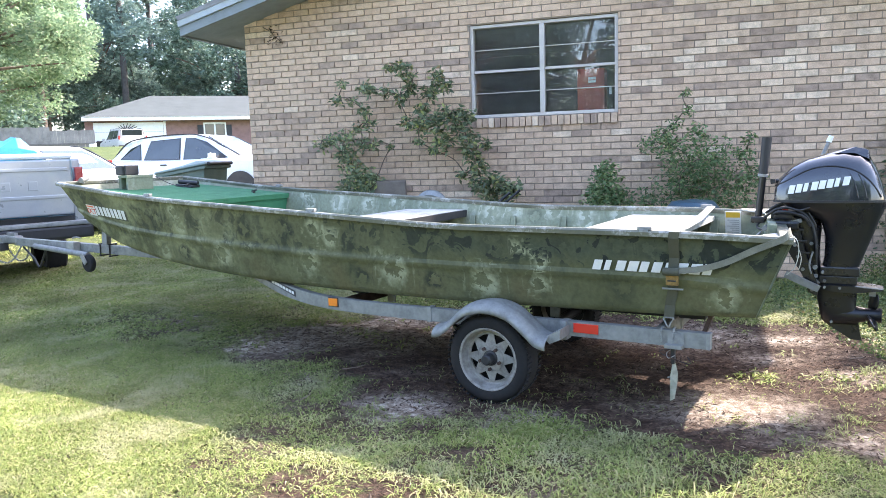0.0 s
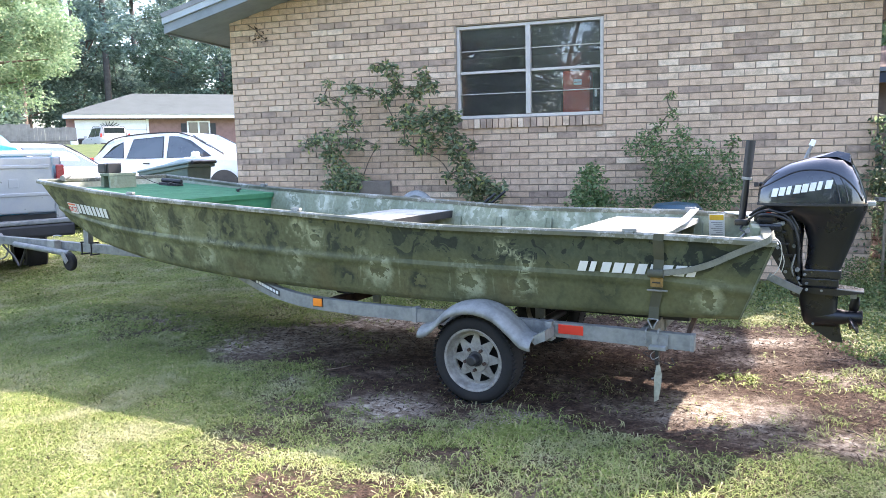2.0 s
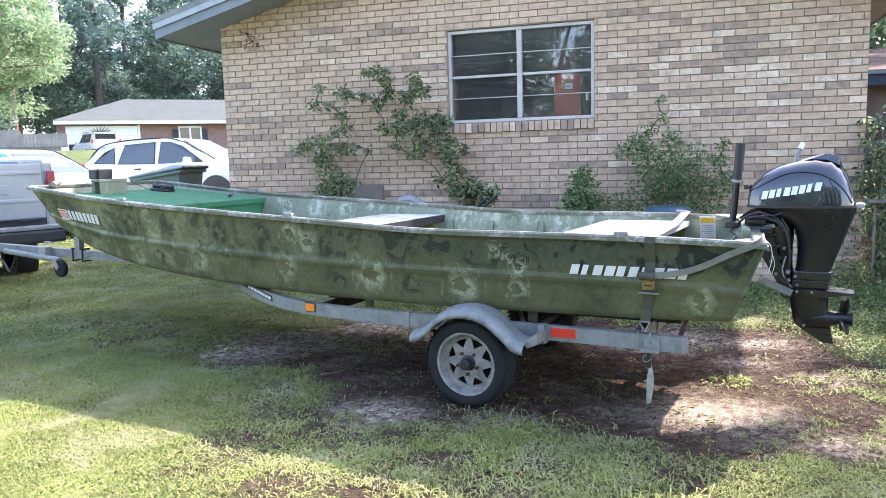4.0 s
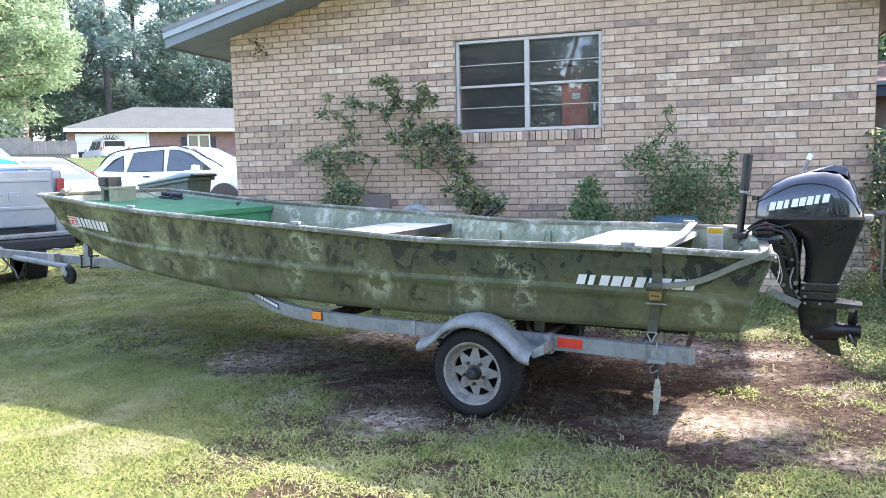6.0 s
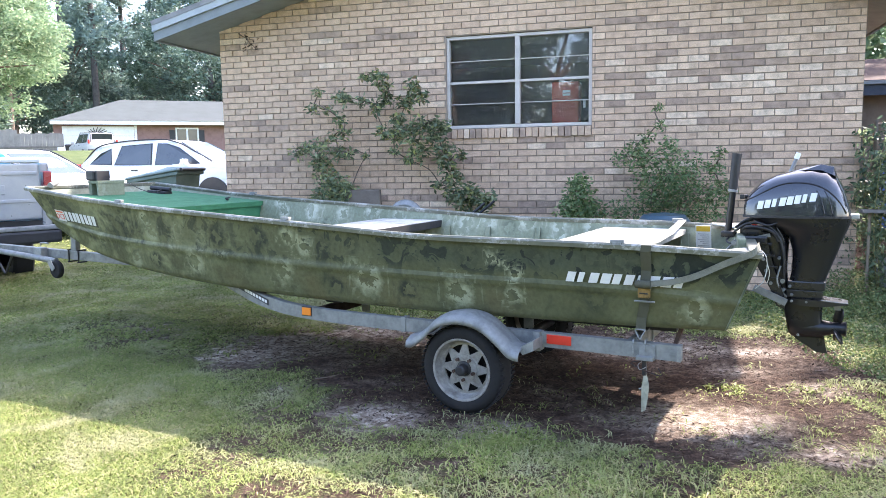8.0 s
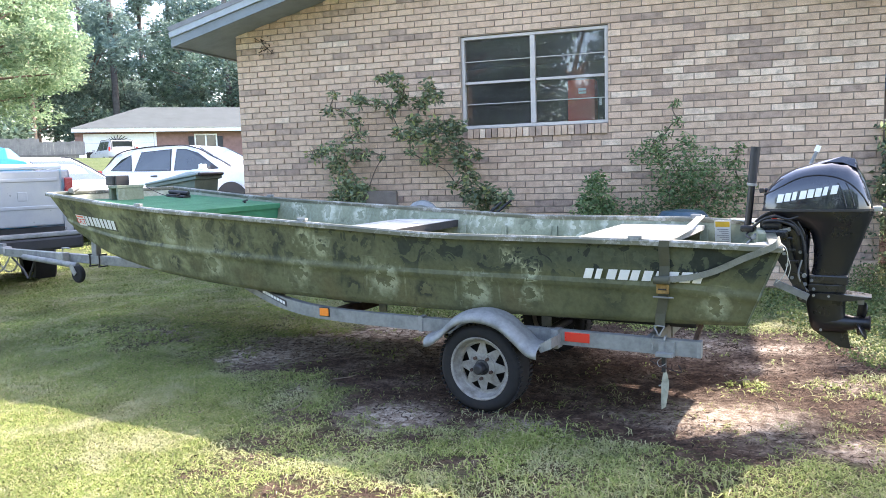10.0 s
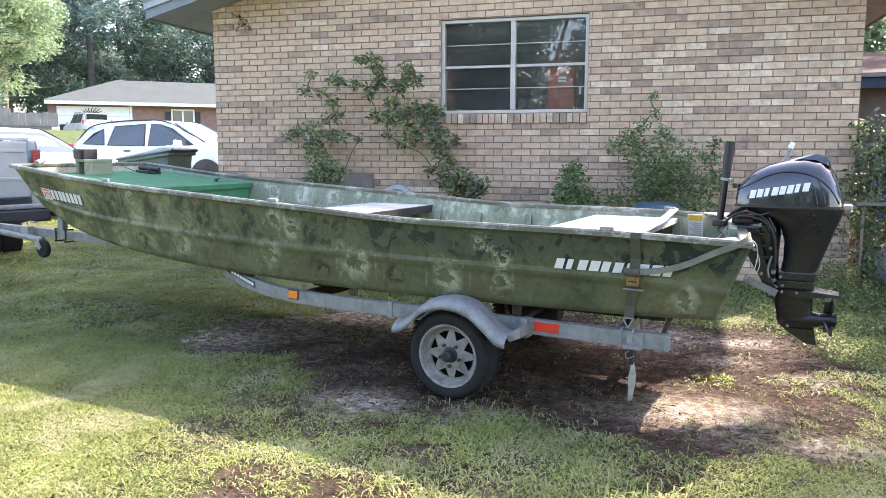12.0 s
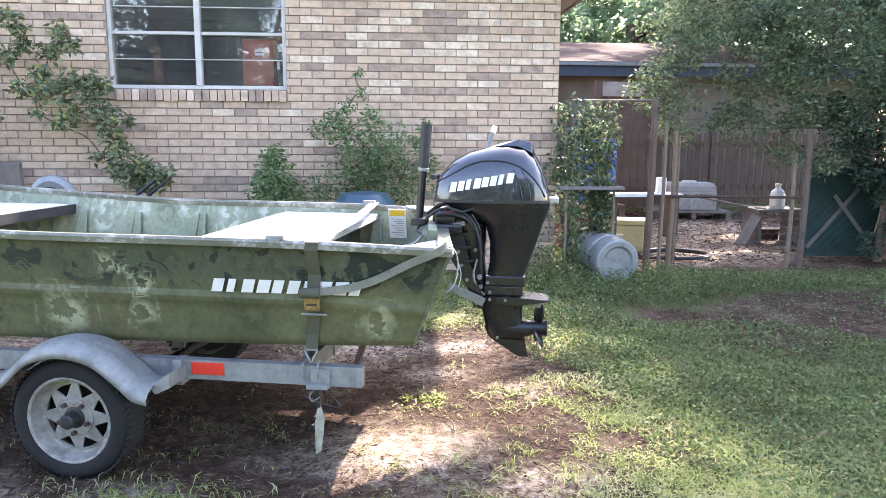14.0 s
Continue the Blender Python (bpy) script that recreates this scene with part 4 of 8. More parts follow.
for side in (1, -1):
    decal_plate = [(3.37, 0.585), (3.03, 0.508), (3.03, 0.468), (3.37, 0.548)]
    if side > 0:
        bm = bmesh.new()
        a = [Vector((x, 0.585 - (x - 3.03) * 0.235 + 0.013, z - 0.012)) for x, z in decal_plate]
        loft(bm, [[p + Vector((0, 0.002, 0)) for p in a], a])
        dp = part("maker_decal", bm, "black", trailer, "black decal with a white worn maker's mark")
        for k in range(8):
            x = 3.30 - k * 0.033
            bm = bmesh.new()
            z = 0.535 - (3.30 - x) * 0.225
            y = 0.585 - (x - 3.03) * 0.235 + 0.017
            loft(bm, [[Vector((x + u, y - u * 0.235 + t, z + u * 0.225 + w)) for u, w in ((0, -0.008), (-0.024, -0.008), (-0.024, 0.012), (0, 0.012))] for t in (0, 0.0015)])
            part("mark_block", bm, "white_print", dp)
        part("mark_disc", tube(bmesh.new(), (3.335, 0.512, 0.546), (3.335, 0.522, 0.546), 0.016, seg=20), "white_print", dp)
# winch post, jack, coupler, chains
part("winch_post", bar(bmesh.new(), (5.93, 0, 0.60), (5.90, 0, 0.98), 0.05, 0.07, up=(1, 0, 0)), "galv", trailer)
part("winch", B(5.80, 5.93, -0.06, 0.06, 0.93, 1.03, 0.01), "galv_dull", trailer)
part("bow_stop", tube(bmesh.new(), (5.68, -0.06, 0.96), (5.68, 0.06, 0.96), 0.035), "rubber", trailer, smooth=True)
part("bow_stop_arm", bar(bmesh.new(), (5.90, 0, 0.95), (5.69, 0, 0.96), 0.04, 0.03), "galv_dull", trailer)
for x in (5.84, 5.98):
    bm = bmesh.new()
    zc_ = 0.572 + (x - 4.6) * 0.0165
    for y in (-0.036, 0.036):
        tube(bm, (x, y, zc_ - 0.06), (x, y, zc_ + 0.06), 0.006)
    box(bm, x - 0.01, x + 0.01, -0.045, 0.045, zc_ - 0.062, zc_ - 0.05)
    box(bm, x - 0.01, x + 0.01, -0.045, 0.045, zc_ + 0.048, zc_ + 0.06)
    part("post_clamp", bm, "black", trailer)
jack = part("jack_tube", tube(bmesh.new(), (6.08, 0.10, 0.545), (6.95, 0.10, 0.60), 0.028), "galv", trailer, "swivel jack folded along the tongue", True)
part("jack_wheel", lathe(bmesh.new(), [(0.01, -0.025), (0.07, -0.025), (0.082, -0.015), (0.085, 0), (0.082, 0.015), (0.07, 0.025), (0.01, 0.025)], 28, pose(6.06, 0.11, 0.47, 90)), "rubber", jack, smooth=True)
part("jack_fork", bar(bmesh.new(), (6.12, 0.145, 0.55), (6.06, 0.145, 0.47), 0.05, 0.008, up=(0, 1, 0)), "galv_dull", jack)
part("jack_swivel", B(6.30, 6.42, 0.03, 0.10, 0.545, 0.66, 0.008), "galv_dull", jack)
part("jack_crank", rope(bmesh.new(), [(6.36, 0.06, 0.66), (6.36, 0.06, 0.70), (6.30, 0.06, 0.705), (6.24, 0.06, 0.70)], 0.008), "galv_dull", jack)
bm = B(7.40, 7.75, -0.05, 0.05, 0.60, 0.68, 0.018)
box(bm, 7.45, 7.6, -0.02, 0.02, 0.68, 0.71, 0.006)
part("coupler", bm, "galv_dull", trailer)
for side in (1, -1):
    bm = bmesh.new()
    pts = smooth_path([(7.30, 0.04 * side, 0.585), (7.42, 0.07 * side, 0.44), (7.6, 0.08 * side, 0.40), (7.8, 0.10 * side, 0.50)], 7)
    for i, (a, b) in enumerate(zip(pts, pts[1:])):
        bar(bm, a, a + (b - a) * 1.2, 0.018 if i % 2 else 0.006, 0.006 if i % 2 else 0.018)
    part("safety_chain", bm, "galv_dull", trailer)
part("wiring", rope(bmesh.new(), smooth_path([(6.9, 0.02, 0.56), (6.98, 0.03, 0.42), (7.03, 0.03, 0.37), (7.12, 0.02, 0.45), (7.3, 0.02, 0.57)], 5), 0.010), "black", trailer)

# ---- straps ----
strap = thing("ratchet_strap", "grey webbing ratchet strap over the boat, hooked to the trailer rail", "strap", BOAT)


def ribbon(bm, path, w, along, t=0.003):
    """Flat webbing along a path; along: the direction of its width."""
    al = Vector(along).normalized() * (w / 2)
    rings = []
    pts = [Vector(p) for p in path]
    for i, p in enumerate(pts):
        d = (pts[min(i + 1, len(pts) - 1)] - pts[max(i - 1, 0)]).normalized()
        nn = d.cross(al).normalized() * t
        rings.append([p - al, p + al, p + al + nn, p - al + nn])
    return loft(bm, rings)


part("webbing_across", ribbon(bmesh.new(), [(0.60, -0.752, 0.93), (0.595, -0.752, 0.985), (0.592, -0.74, 0.994), (0.58, -0.6, 0.985), (0.52, 0, 0.975), (0.47, 0.6, 0.985), (0.47, 0.735, 0.992), (0.472, 0.752, 0.984)], 0.05, (1, 0, 0)), "strap", strap)
part("webbing_down", ribbon(bmesh.new(), [(0.472, 0.757, 0.982), (0.478, 0.752, 0.95), (0.485, hull_y(0.485, 0.85) + 0.006, 0.85), (0.492, hull_y(0.49, 0.77) + 0.024, 0.77), (0.50, hull_y(0.5, 0.68) + 0.012, 0.68), (0.52, hull_y(0.5, 0.6) + 0.005, 0.60), (0.525, 0.625, 0.535)], 0.05, (1, 0, 0)), "strap_dark", strap, "olive stained webbing")
bk = part("ratchet", B(0.462, 0.522, hull_y(0.49, 0.75) + 0.028, hull_y(0.49, 0.75) + 0.05, 0.715, 0.785, 0.006), worn("brass_yellow", (0.27, 0.17, 0.06), 0.55, 0.4, 0.45, 40), strap, "worn yellow ratchet buckle")
part("ratchet_drum", tube(bmesh.new(), (0.455, hull_y(0.49, 0.77) + 0.055, 0.785), (0.53, hull_y(0.49, 0.77) + 0.055, 0.785), 0.02), "strap_dark", bk, smooth=True)
part("ratchet_bar", tube(bmesh.new(), (0.445, hull_y(0.49, 0.70) + 0.03, 0.693), (0.545, hull_y(0.49, 0.70) + 0.03, 0.693), 0.005), "galv", bk)
part("ratchet_slot", B(0.472, 0.512, hull_y(0.49, 0.75) + 0.05, hull_y(0.49, 0.75) + 0.053, 0.735, 0.742), "black", bk)
part("strap_hook", rope(bmesh.new(), smooth_path([(0.50, 0.625, 0.535), (0.515, 0.63, 0.51), (0.525, 0.632, 0.488), (0.54, 0.63, 0.51), (0.55, 0.625, 0.535), (0.50, 0.625, 0.535)], 4), 0.004), "galv_dull", strap)
tail = [(0.47, hull_y(0.47, 0.79) + 0.05, 0.79), (0.36, hull_y(0.36, 0.80) + 0.02, 0.802), (0.25, hull_y(0.25, 0.84) + 0.02, 0.838), (0.12, hull_y(0.12, 0.91) + 0.02, 0.905), (0.0, 0.735, 0.962), (-0.02, 0.69, 0.990), (-0.015, 0.60, 0.983)]
part("loose_tail", ribbon(bmesh.new(), smooth_path(tail, 5), 0.030, (0.25, 0.1, 1)), worn("stained_webbing", (0.17, 0.17, 0.135), 0.85, vary=0.35, scale=18, fine=200, bumps=0.4), strap, "loose end of stained grey webbing")
solo("tie_rope", rope(rope(bmesh.new(), smooth_path([(0.0, 0.66, 0.985), (-0.05, 0.715, 0.96), (-0.06, 0.70, 0.90), (-0.045, 0.69, 0.83), (-0.01, 0.66, 0.79)], 5), 0.002), smooth_path([(-0.055, 0.70, 0.93), (-0.07, 0.69, 0.87), (-0.06, 0.68, 0.82)], 5), 0.0016), "seat_alu", "thin white rope hanging over the stern corner", "rope", BOAT, smooth=True)

# ---- outboard motor ----
motor = thing("outboard_motor", "black outboard motor with white bars on the boat's transom", "outboard motor", BOAT)


def arch(x, w, z0, z1, n=13, e=2.7):
    pts = []
    for k in range(n):
        a = math.pi * k / (n - 1)
        c_, s_ = math.cos(a), math.sin(a)
        pts.append(Vector((x, w * math.copysign(abs(c_) ** (2 / e), c_), z0 + (z1 - z0) * abs(s_) ** (2 / e))))
    return pts


COWL = [(0.116, 0.085, 1.120), (0.114, 0.115, 1.180), (0.100, 0.130, 1.205), (0.07, 0.146, 1.240), (0.034, 0.157, 1.275), (-0.036, 0.167, 1.306), (-0.122, 0.172, 1.327), (-0.20, 0.170, 1.338), (-0.27, 0.163, 1.330), (-0.315, 0.152, 1.295), (-0.345, 0.140, 1.243), (-0.368, 0.122, 1.17), (-0.384, 0.095, 1.115)]
cowl = part("cowling", loft(bmesh.new(), [arch(x, w, 1.092, z) for x, w, z in COWL]), "black_gloss", motor, "gloss black cowling", True, 40)
part("cowl_seam", sweep(bmesh.new(), [Vector((x, w + 0.004, 1.089)) for x, w, z in COWL] + [Vector((x, -w - 0.004, 1.089)) for x, w, z in COWL[::-1]], [(-0.004, -0.006), (0.004, -0.006), (0.004, 0.006), (-0.004, 0.006)]), "black", cowl)
part("air_scoop", loft(bmesh.new(), [[Vector((x, y, z)) for y in (-w, w)] + [Vector((x, w * 0.72, z + h)), Vector((x, -w * 0.72, z + h))] for x, w, z, h in ((-0.10, 0.05, 1.316, 0.003), (-0.17, 0.075, 1.328, 0.010), (-0.245, 0.088, 1.325, 0.030), (-0.300, 0.090, 1.300, 0.042), (-0.306, 0.090, 1.296, 0.030), (-0.322, 0.088, 1.262, 0.012))]), "black_gloss", cowl, "flat-topped air scoop")


def cowl_y(x, z):
    for (xa, wa, ta), (xb, wb, tb) in zip(COWL, COWL[1:]):
        if xb <= x <= xa:
            t = (x - xa) / (xb - xa)
            w, top = wa + (wb - wa) * t, ta + (tb - ta) * t
            f = min(0.999, max(0.0, (z - 1.092) / (top - 1.092)))
            return w * (1 - f ** 2.7) ** (1 / 2.7)
    return 0.1


for side in (1, -1):
    for k in range(8):
        x0 = 0.048 - k * 0.0350
        zb = 1.124 + k * 0.0060
        for u0, u1, h0, h1 in ((0.0, (0.028, 0.027, 0.020, 0.029)[k % 4], 0.003, 0.046),):
            bm = bmesh.new()
            a = [Vector((x, side * (cowl_y(x, z) + 0.0015), z)) for x, z in ((x0 - u0 - h0 * 0.2, zb + h0), (x0 - u1 - h0 * 0.2, zb + h0 + 0.002), (x0 - u1 - h1 * 0.2, zb + h1 + 0.002), (x0 - u0 - h1 * 0.2, zb + h1))]
            loft(bm, [[p + Vector((0, side * 0.0015, 0)) for p in a], a])
            part("slanted_bar", bm, "white_print", cowl, "white slanted painted bar")
    # the shoulder line between the upper shell and the flat side, and two moulded lines behind
    ridge = [(0.112, 1.168), (0.07, 1.186), (0.02, 1.214), (-0.04, 1.246), (-0.10, 1.262), (-0.17, 1.263), (-0.235, 1.248), (-0.29, 1.215), (-0.335, 1.165), (-0.365, 1.110)]
    bm = rope(bmesh.new(), [Vector((q.x, side * (cowl_y(q.x, q.y) - 0.001), q.y)) for q in smooth_path([(x, z, 0) for x, z in ridge], 3)], 0.0045, 6)
    part("shoulder_line", bm, "motor_leg", cowl, smooth=True)
    for dx in (0.0, 0.035):
        pts = [Vector((x, side * (cowl_y(x, z) - 0.0005), z)) for x, z in ((-0.265 + dx, 1.225), (-0.290 + dx, 1.17), (-0.305 + dx, 1.108))]
        part("moulded_line", rope(bmesh.new(), smooth_path(pts, 3), 0.003, 5), "motor_leg", cowl, smooth=True)
    bm = ribbon(bmesh.new(), [Vector((x, side * (cowl_y(x, z) + 0.002), z)) for x, z in ((-0.312, 1.285), (-0.338, 1.235), (-0.358, 1.18), (-0.372, 1.13), (-0.382, 1.097))], 0.010, (1, 0, 0), 0.002)
    part("cowl_stripe", bm, "galv", cowl)
part("rear_latch", B(-0.425, -0.385, -0.035, 0.035, 1.075, 1.10, 0.006), "seat_alu", motor)


def rrect(x0, x1, w, z, r=0.35, n=4):
    """A rounded ring round the middle line, from x0 to x1."""
    cx, hx = (x0 + x1) / 2, (x1 - x0) / 2
    pts = []
    for k in range(20):
        a = 2 * math.pi * k / 20
        c_, s_ = math.cos(a), math.sin(a)
        pts.append(Vector((cx + hx * math.copysign(abs(c_) ** 0.6, c_), w * math.copysign(abs(s_) ** 0.6, s_), z)))
    return pts


part("lower_cowl", loft(bmesh.new(), [rrect(a, b, w, z) for a, b, w, z in ((-0.392, 0.108, 0.168, 1.086), (-0.388, 0.06, 0.160, 1.055), (-0.378, -0.03, 0.140, 1.025), (-0.36, -0.10, 0.115, 0.98), (-0.335, -0.122, 0.090, 0.90), (-0.300, -0.122, 0.072, 0.80), (-0.282, -0.112, 0.066, 0.745))]), "motor_leg", motor, "satin black midsection", True, 60)
bm = bmesh.new()
box(bm, -0.285, -0.105, -0.072, 0.072, 0.70, 0.748, 0.008)
box(bm, -0.275, -0.10, -0.060, 0.060, 0.655, 0.699, 0.006)
part("exhaust_housing", bm, "motor_leg", motor)
bm = loft(bmesh.new(), [rrect(a, b, w, z) for a, b, w, z in ((-0.280, -0.084, 0.056, 0.655), (-0.276, -0.086, 0.050, 0.60), (-0.274, -0.098, 0.045, 0.54), (-0.285, -0.106, 0.042, 0.50), (-0.290, -0.114, 0.034, 0.462), (-0.288, -0.130, 0.016, 0.440))])
part("gear_leg", bm, "motor_leg", motor, smooth=True, sharp=60)
# ventilation plate: wedge-shaped, thick at the leg and thin at its trailing edge
bm = loft(bmesh.new(), [[Vector((x, w, z - h)), Vector((x, w, z)), Vector((x, -w, z)), Vector((x, -w, z - h))] for x, w, z, h in ((-0.055, 0.012, 0.650, 0.008), (-0.085, 0.055, 0.651, 0.022), (-0.16, 0.075, 0.653, 0.034), (-0.26, 0.088, 0.652, 0.034), (-0.34, 0.082, 0.645, 0.016), (-0.392, 0.062, 0.640, 0.006))])
part("cavitation_plate", bm, "motor_leg", motor)
part("plate_edge", rope(bmesh.new(), [(-0.27, 0.086, 0.654), (-0.34, 0.081, 0.648), (-0.391, 0.061, 0.642)], 0.003, 5), "galv_dull", motor, "worn bright edge of the plate")
part("trim_anode", loft(bmesh.new(), [[Vector((x, y, z)) for x, y in ((-0.33, 0.012), (-0.36, 0.010), (-0.36, -0.010), (-0.33, -0.012))] for z in (0.595, 0.632)]), "galv_dull", motor)
bm = loft(bmesh.new(), [[Vector((x, r * math.cos(2 * math.pi * k / 16), 0.494 + r * math.sin(2 * math.pi * k / 16))) for k in range(16)] for x, r in ((-0.106, 0.010), (-0.12, 0.026), (-0.15, 0.038), (-0.22, 0.044), (-0.28, 0.043), (-0.318, 0.036))])
part("gearcase", bm, "motor_leg", motor, smooth=True, sharp=60)
part("skeg", prism(bmesh.new(), [(-0.125, 0.455), (-0.15, 0.428), (-0.255, 0.362), (-0.307, 0.358), (-0.296, 0.40), (-0.284, 0.47)], -0.006, 0.006), "motor_leg", motor)
for x, z in ((-0.165, 0.455), (-0.13, 0.640), (-0.20, 0.640)):
    part("plug", tube(bmesh.new(), (x, 0.038 if z < 0.5 else 0.05, z), (x, 0.046 if z < 0.5 else 0.082, z), 0.007, seg=10), "galv_dull", motor)
prop = part("propeller", loft(bmesh.new(), [[Vector((x, r * math.cos(2 * math.pi * k / 16), 0.497 + r * math.sin(2 * math.pi * k / 16))) for k in range(16)] for x, r in ((-0.314, 0.034), (-0.36, 0.033), (-0.375, 0.036), (-0.388, 0.040), (-0.392, 0.030))]), "motor_leg", motor, "black three-blade propeller", True)
for k in range(3):
    a = radians(95 + 120 * k)
    bm = bmesh.new()
    rows = []
    for r, tw, ch in ((0.028, 48, 0.045), (0.055, 38, 0.07), (0.085, 30, 0.08), (0.108, 25, 0.048)):
        row = []
        for f in (-0.5, 0.0, 0.5):
            lx, lt = f * ch * math.sin(radians(tw)), f * ch * math.cos(radians(tw))
            row.append(Vector((-0.347 - 0.14 * (r - 0.028) + lx, r * math.cos(a) - lt * math.sin(a), 0.497 + r * math.sin(a) + lt * math.cos(a))))
        rows.append(row)
    loft(bm, rows, False)
    bl = part("blade", bm, "motor_leg", prop, smooth=True)
    so = bl.modifiers.new("thickness", "SOLIDIFY")
    so.thickness, so.offset = 0.005, 0
# clamp bracket, swivel, tilt parts
bm = bmesh.new()
for y in (-0.10, 0.10):
    prism(bm, [(0.11, 0.985), (0.11, 0.93), (0.085, 0.90), (-0.03, 0.70), (-0.06, 0.615), (-0.10, 0.60), (-0.10, 0.66), (-0.045, 0.80), (-0.02, 0.90), (0.0, 1.0), (0.06, 1.005)], y - 0.012, y + 0.012)
part("clamp_bracket", bm, "motor_leg", motor, "black transom clamp bracket")
part("swivel_tube", tube(bmesh.new(), (-0.075, 0, 0.66), (-0.04, 0, 1.0), 0.035), "motor_leg", motor, smooth=True)
part("steering_arm", B(-0.10, 0.14, -0.04, 0.04, 0.985, 1.03, 0.01), "motor_leg", motor)
part("mount_cover", B(-0.01, 0.13, -0.135, 0.135, 0.94, 0.985, 0.012), "motor_leg", motor)
for y in (-0.07, 0.07):
    bm = tube(bmesh.new(), (0.135, y, 0.90), (0.07, y, 0.90), 0.009)
    tube(bm, (0.138, y - 0.045, 0.905), (0.138, y + 0.045, 0.895), 0.008)
    part("clamp_screw", bm, "galv", motor, "bright clamp screw")
for x, z in ((-0.075, 0.63), (-0.055, 0.66), (-0.03, 0.735), (-0.005, 0.80), (0.01, 0.86)):
    part("bolt", tube(bmesh.new(), (x, 0.108, z), (x, 0.124, z), 0.009, seg=8), "galv", motor)
part("tilt_bar", bar(bmesh.new(), (0.05, 0.14, 0.71), (-0.11, 0.14, 0.64), 0.016, 0.035), "galv_dull", motor)
for k, (y, dz) in enumerate(((0.09, 0.0), (0.05, 0.02), (-0.04, 0.01))):
    part("cable", rope(bmesh.new(), smooth_path([(0.16, y, 1.0 + dz), (0.10, y + 0.03, 1.045 + dz), (0.02, y + 0.05, 1.05 + dz), (-0.05, y + 0.04, 1.0), (-0.085, y + 0.03, 0.9), (-0.09, y + 0.02, 0.78)], 5), 0.007), "black", motor)
part("fuel_fitting", B(0.045, 0.07, 0.115, 0.135, 1.035, 1.055, 0.005), "red_lens", motor, "small red fitting")
bm = tube(bmesh.new(), (0.202, 0.03, 0.985), (0.182, 0.03, 1.215), 0.019, 0.017)
box(bm, 0.165, 0.235, -0.01, 0.07, 0.965, 1.0, 0.01)
til = part("tiller_arm", bm, "motor_leg", motor, "tiller handle folded upright", True, 40)
part("tiller_grip", tube(bmesh.new(), (0.182, 0.03, 1.225), (0.166, 0.03, 1.42), 0.023, 0.025, 16), "black", til, "ribbed black rubber grip", True, 40)
part("grip_collar", tube(bmesh.new(), (0.183, 0.03, 1.212), (0.181, 0.03, 1.226), 0.026, 0.026, 16), "galv_dull", til)
part("pull_handle", bar(tube(bmesh.new(), (0.10, 0.06, 1.19), (0.14, 0.06, 1.185), 0.012), (0.125, 0.02, 1.187), (0.125, 0.10, 1.19), 0.022, 0.02), "black", motor)
part("transom_rod", tube(bmesh.new(), (0.0, -0.20, 1.10), (-0.115, -0.24, 1.40), 0.010), "galv_dull", motor, "grey rod standing behind the cowling", True)
part("rod_cap", tube(bmesh.new(), (-0.108, -0.237, 1.384), (-0.120, -0.242, 1.416), 0.015, 0.013), "white_paint", motor, smooth=True)

# linkage, hoses, bolts and the bracket's cast ribs round the swivel
part("swivel_housing", loft(bmesh.new(), [rrect(a, b, w, z) for a, b, w, z in ((-0.10, 0.10, 0.085, 0.985), (-0.105, 0.06, 0.085, 0.94), (-0.10, 0.01, 0.075, 0.86), (-0.10, -0.02, 0.06, 0.78), (-0.115, -0.045, 0.05, 0.70))]), "motor_leg", motor, "cast black swivel housing", True, 60)
for z in (0.76, 0.82, 0.88, 0.94):
    part("cast_rib", B(-0.075 + (z - 0.76) * 0.25, -0.03 + (z - 0.76) * 0.5, 0.112, 0.121, z - 0.006, z + 0.006, 0.002), "motor_leg", motor)
for k, (x, y, z, r) in enumerate(((0.085, 0.118, 0.955, 0.012), (0.03, 0.118, 0.965, 0.010), (-0.085, 0.085, 0.745, 0.012), (-0.065, 0.085, 0.868, 0.009), (-0.09, 0.08, 0.70, 0.010), (-0.12, 0.078, 0.72, 0.008), (-0.13, 0.078, 0.675, 0.008))):
    part("bolt", tube(bmesh.new(), (x, y, z), (x, y + 0.016, z), r, seg=8), "galv", motor)
for k, pts in enumerate((
        [(0.15, 0.05, 0.96), (0.17, 0.12, 0.93), (0.20, 0.16, 0.90), (0.245, 0.15, 0.885)],
        [(0.12, 0.08, 1.00), (0.10, 0.15, 1.03), (0.04, 0.165, 1.035), (-0.03, 0.15, 1.01), (-0.06, 0.13, 0.96)],
        [(-0.05, 0.13, 1.03), (-0.085, 0.12, 0.96), (-0.075, 0.115, 0.90), (-0.10, 0.10, 0.84), (-0.085, 0.10, 0.78)],
        [(0.09, 0.10, 1.035), (0.05, 0.17, 1.06), (-0.01, 0.175, 1.045), (-0.06, 0.15, 1.06)],
        [(0.16, 0.02, 0.99), (0.20, 0.08, 0.955), (0.17, 0.13, 0.94), (0.12, 0.13, 0.96)])):
    part("hose", rope(bmesh.new(), smooth_path(pts, 6), (0.006, 0.008, 0.004, 0.005, 0.005)[k], 8), ("galv_dull", "black", "motor_leg", "black", "black")[k], motor, smooth=True)
part("steering_link", bar(tube(bmesh.new(), (0.155, 0.10, 0.945), (0.155, 0.145, 0.945), 0.014, seg=12), (0.15, 0.12, 0.945), (-0.02, 0.12, 0.99), 0.012, 0.02), "galv_dull", motor, "bright steering link")
part("throttle_box", B(0.02, 0.115, 0.06, 0.14, 0.992, 1.03, 0.012), "motor_leg", motor)
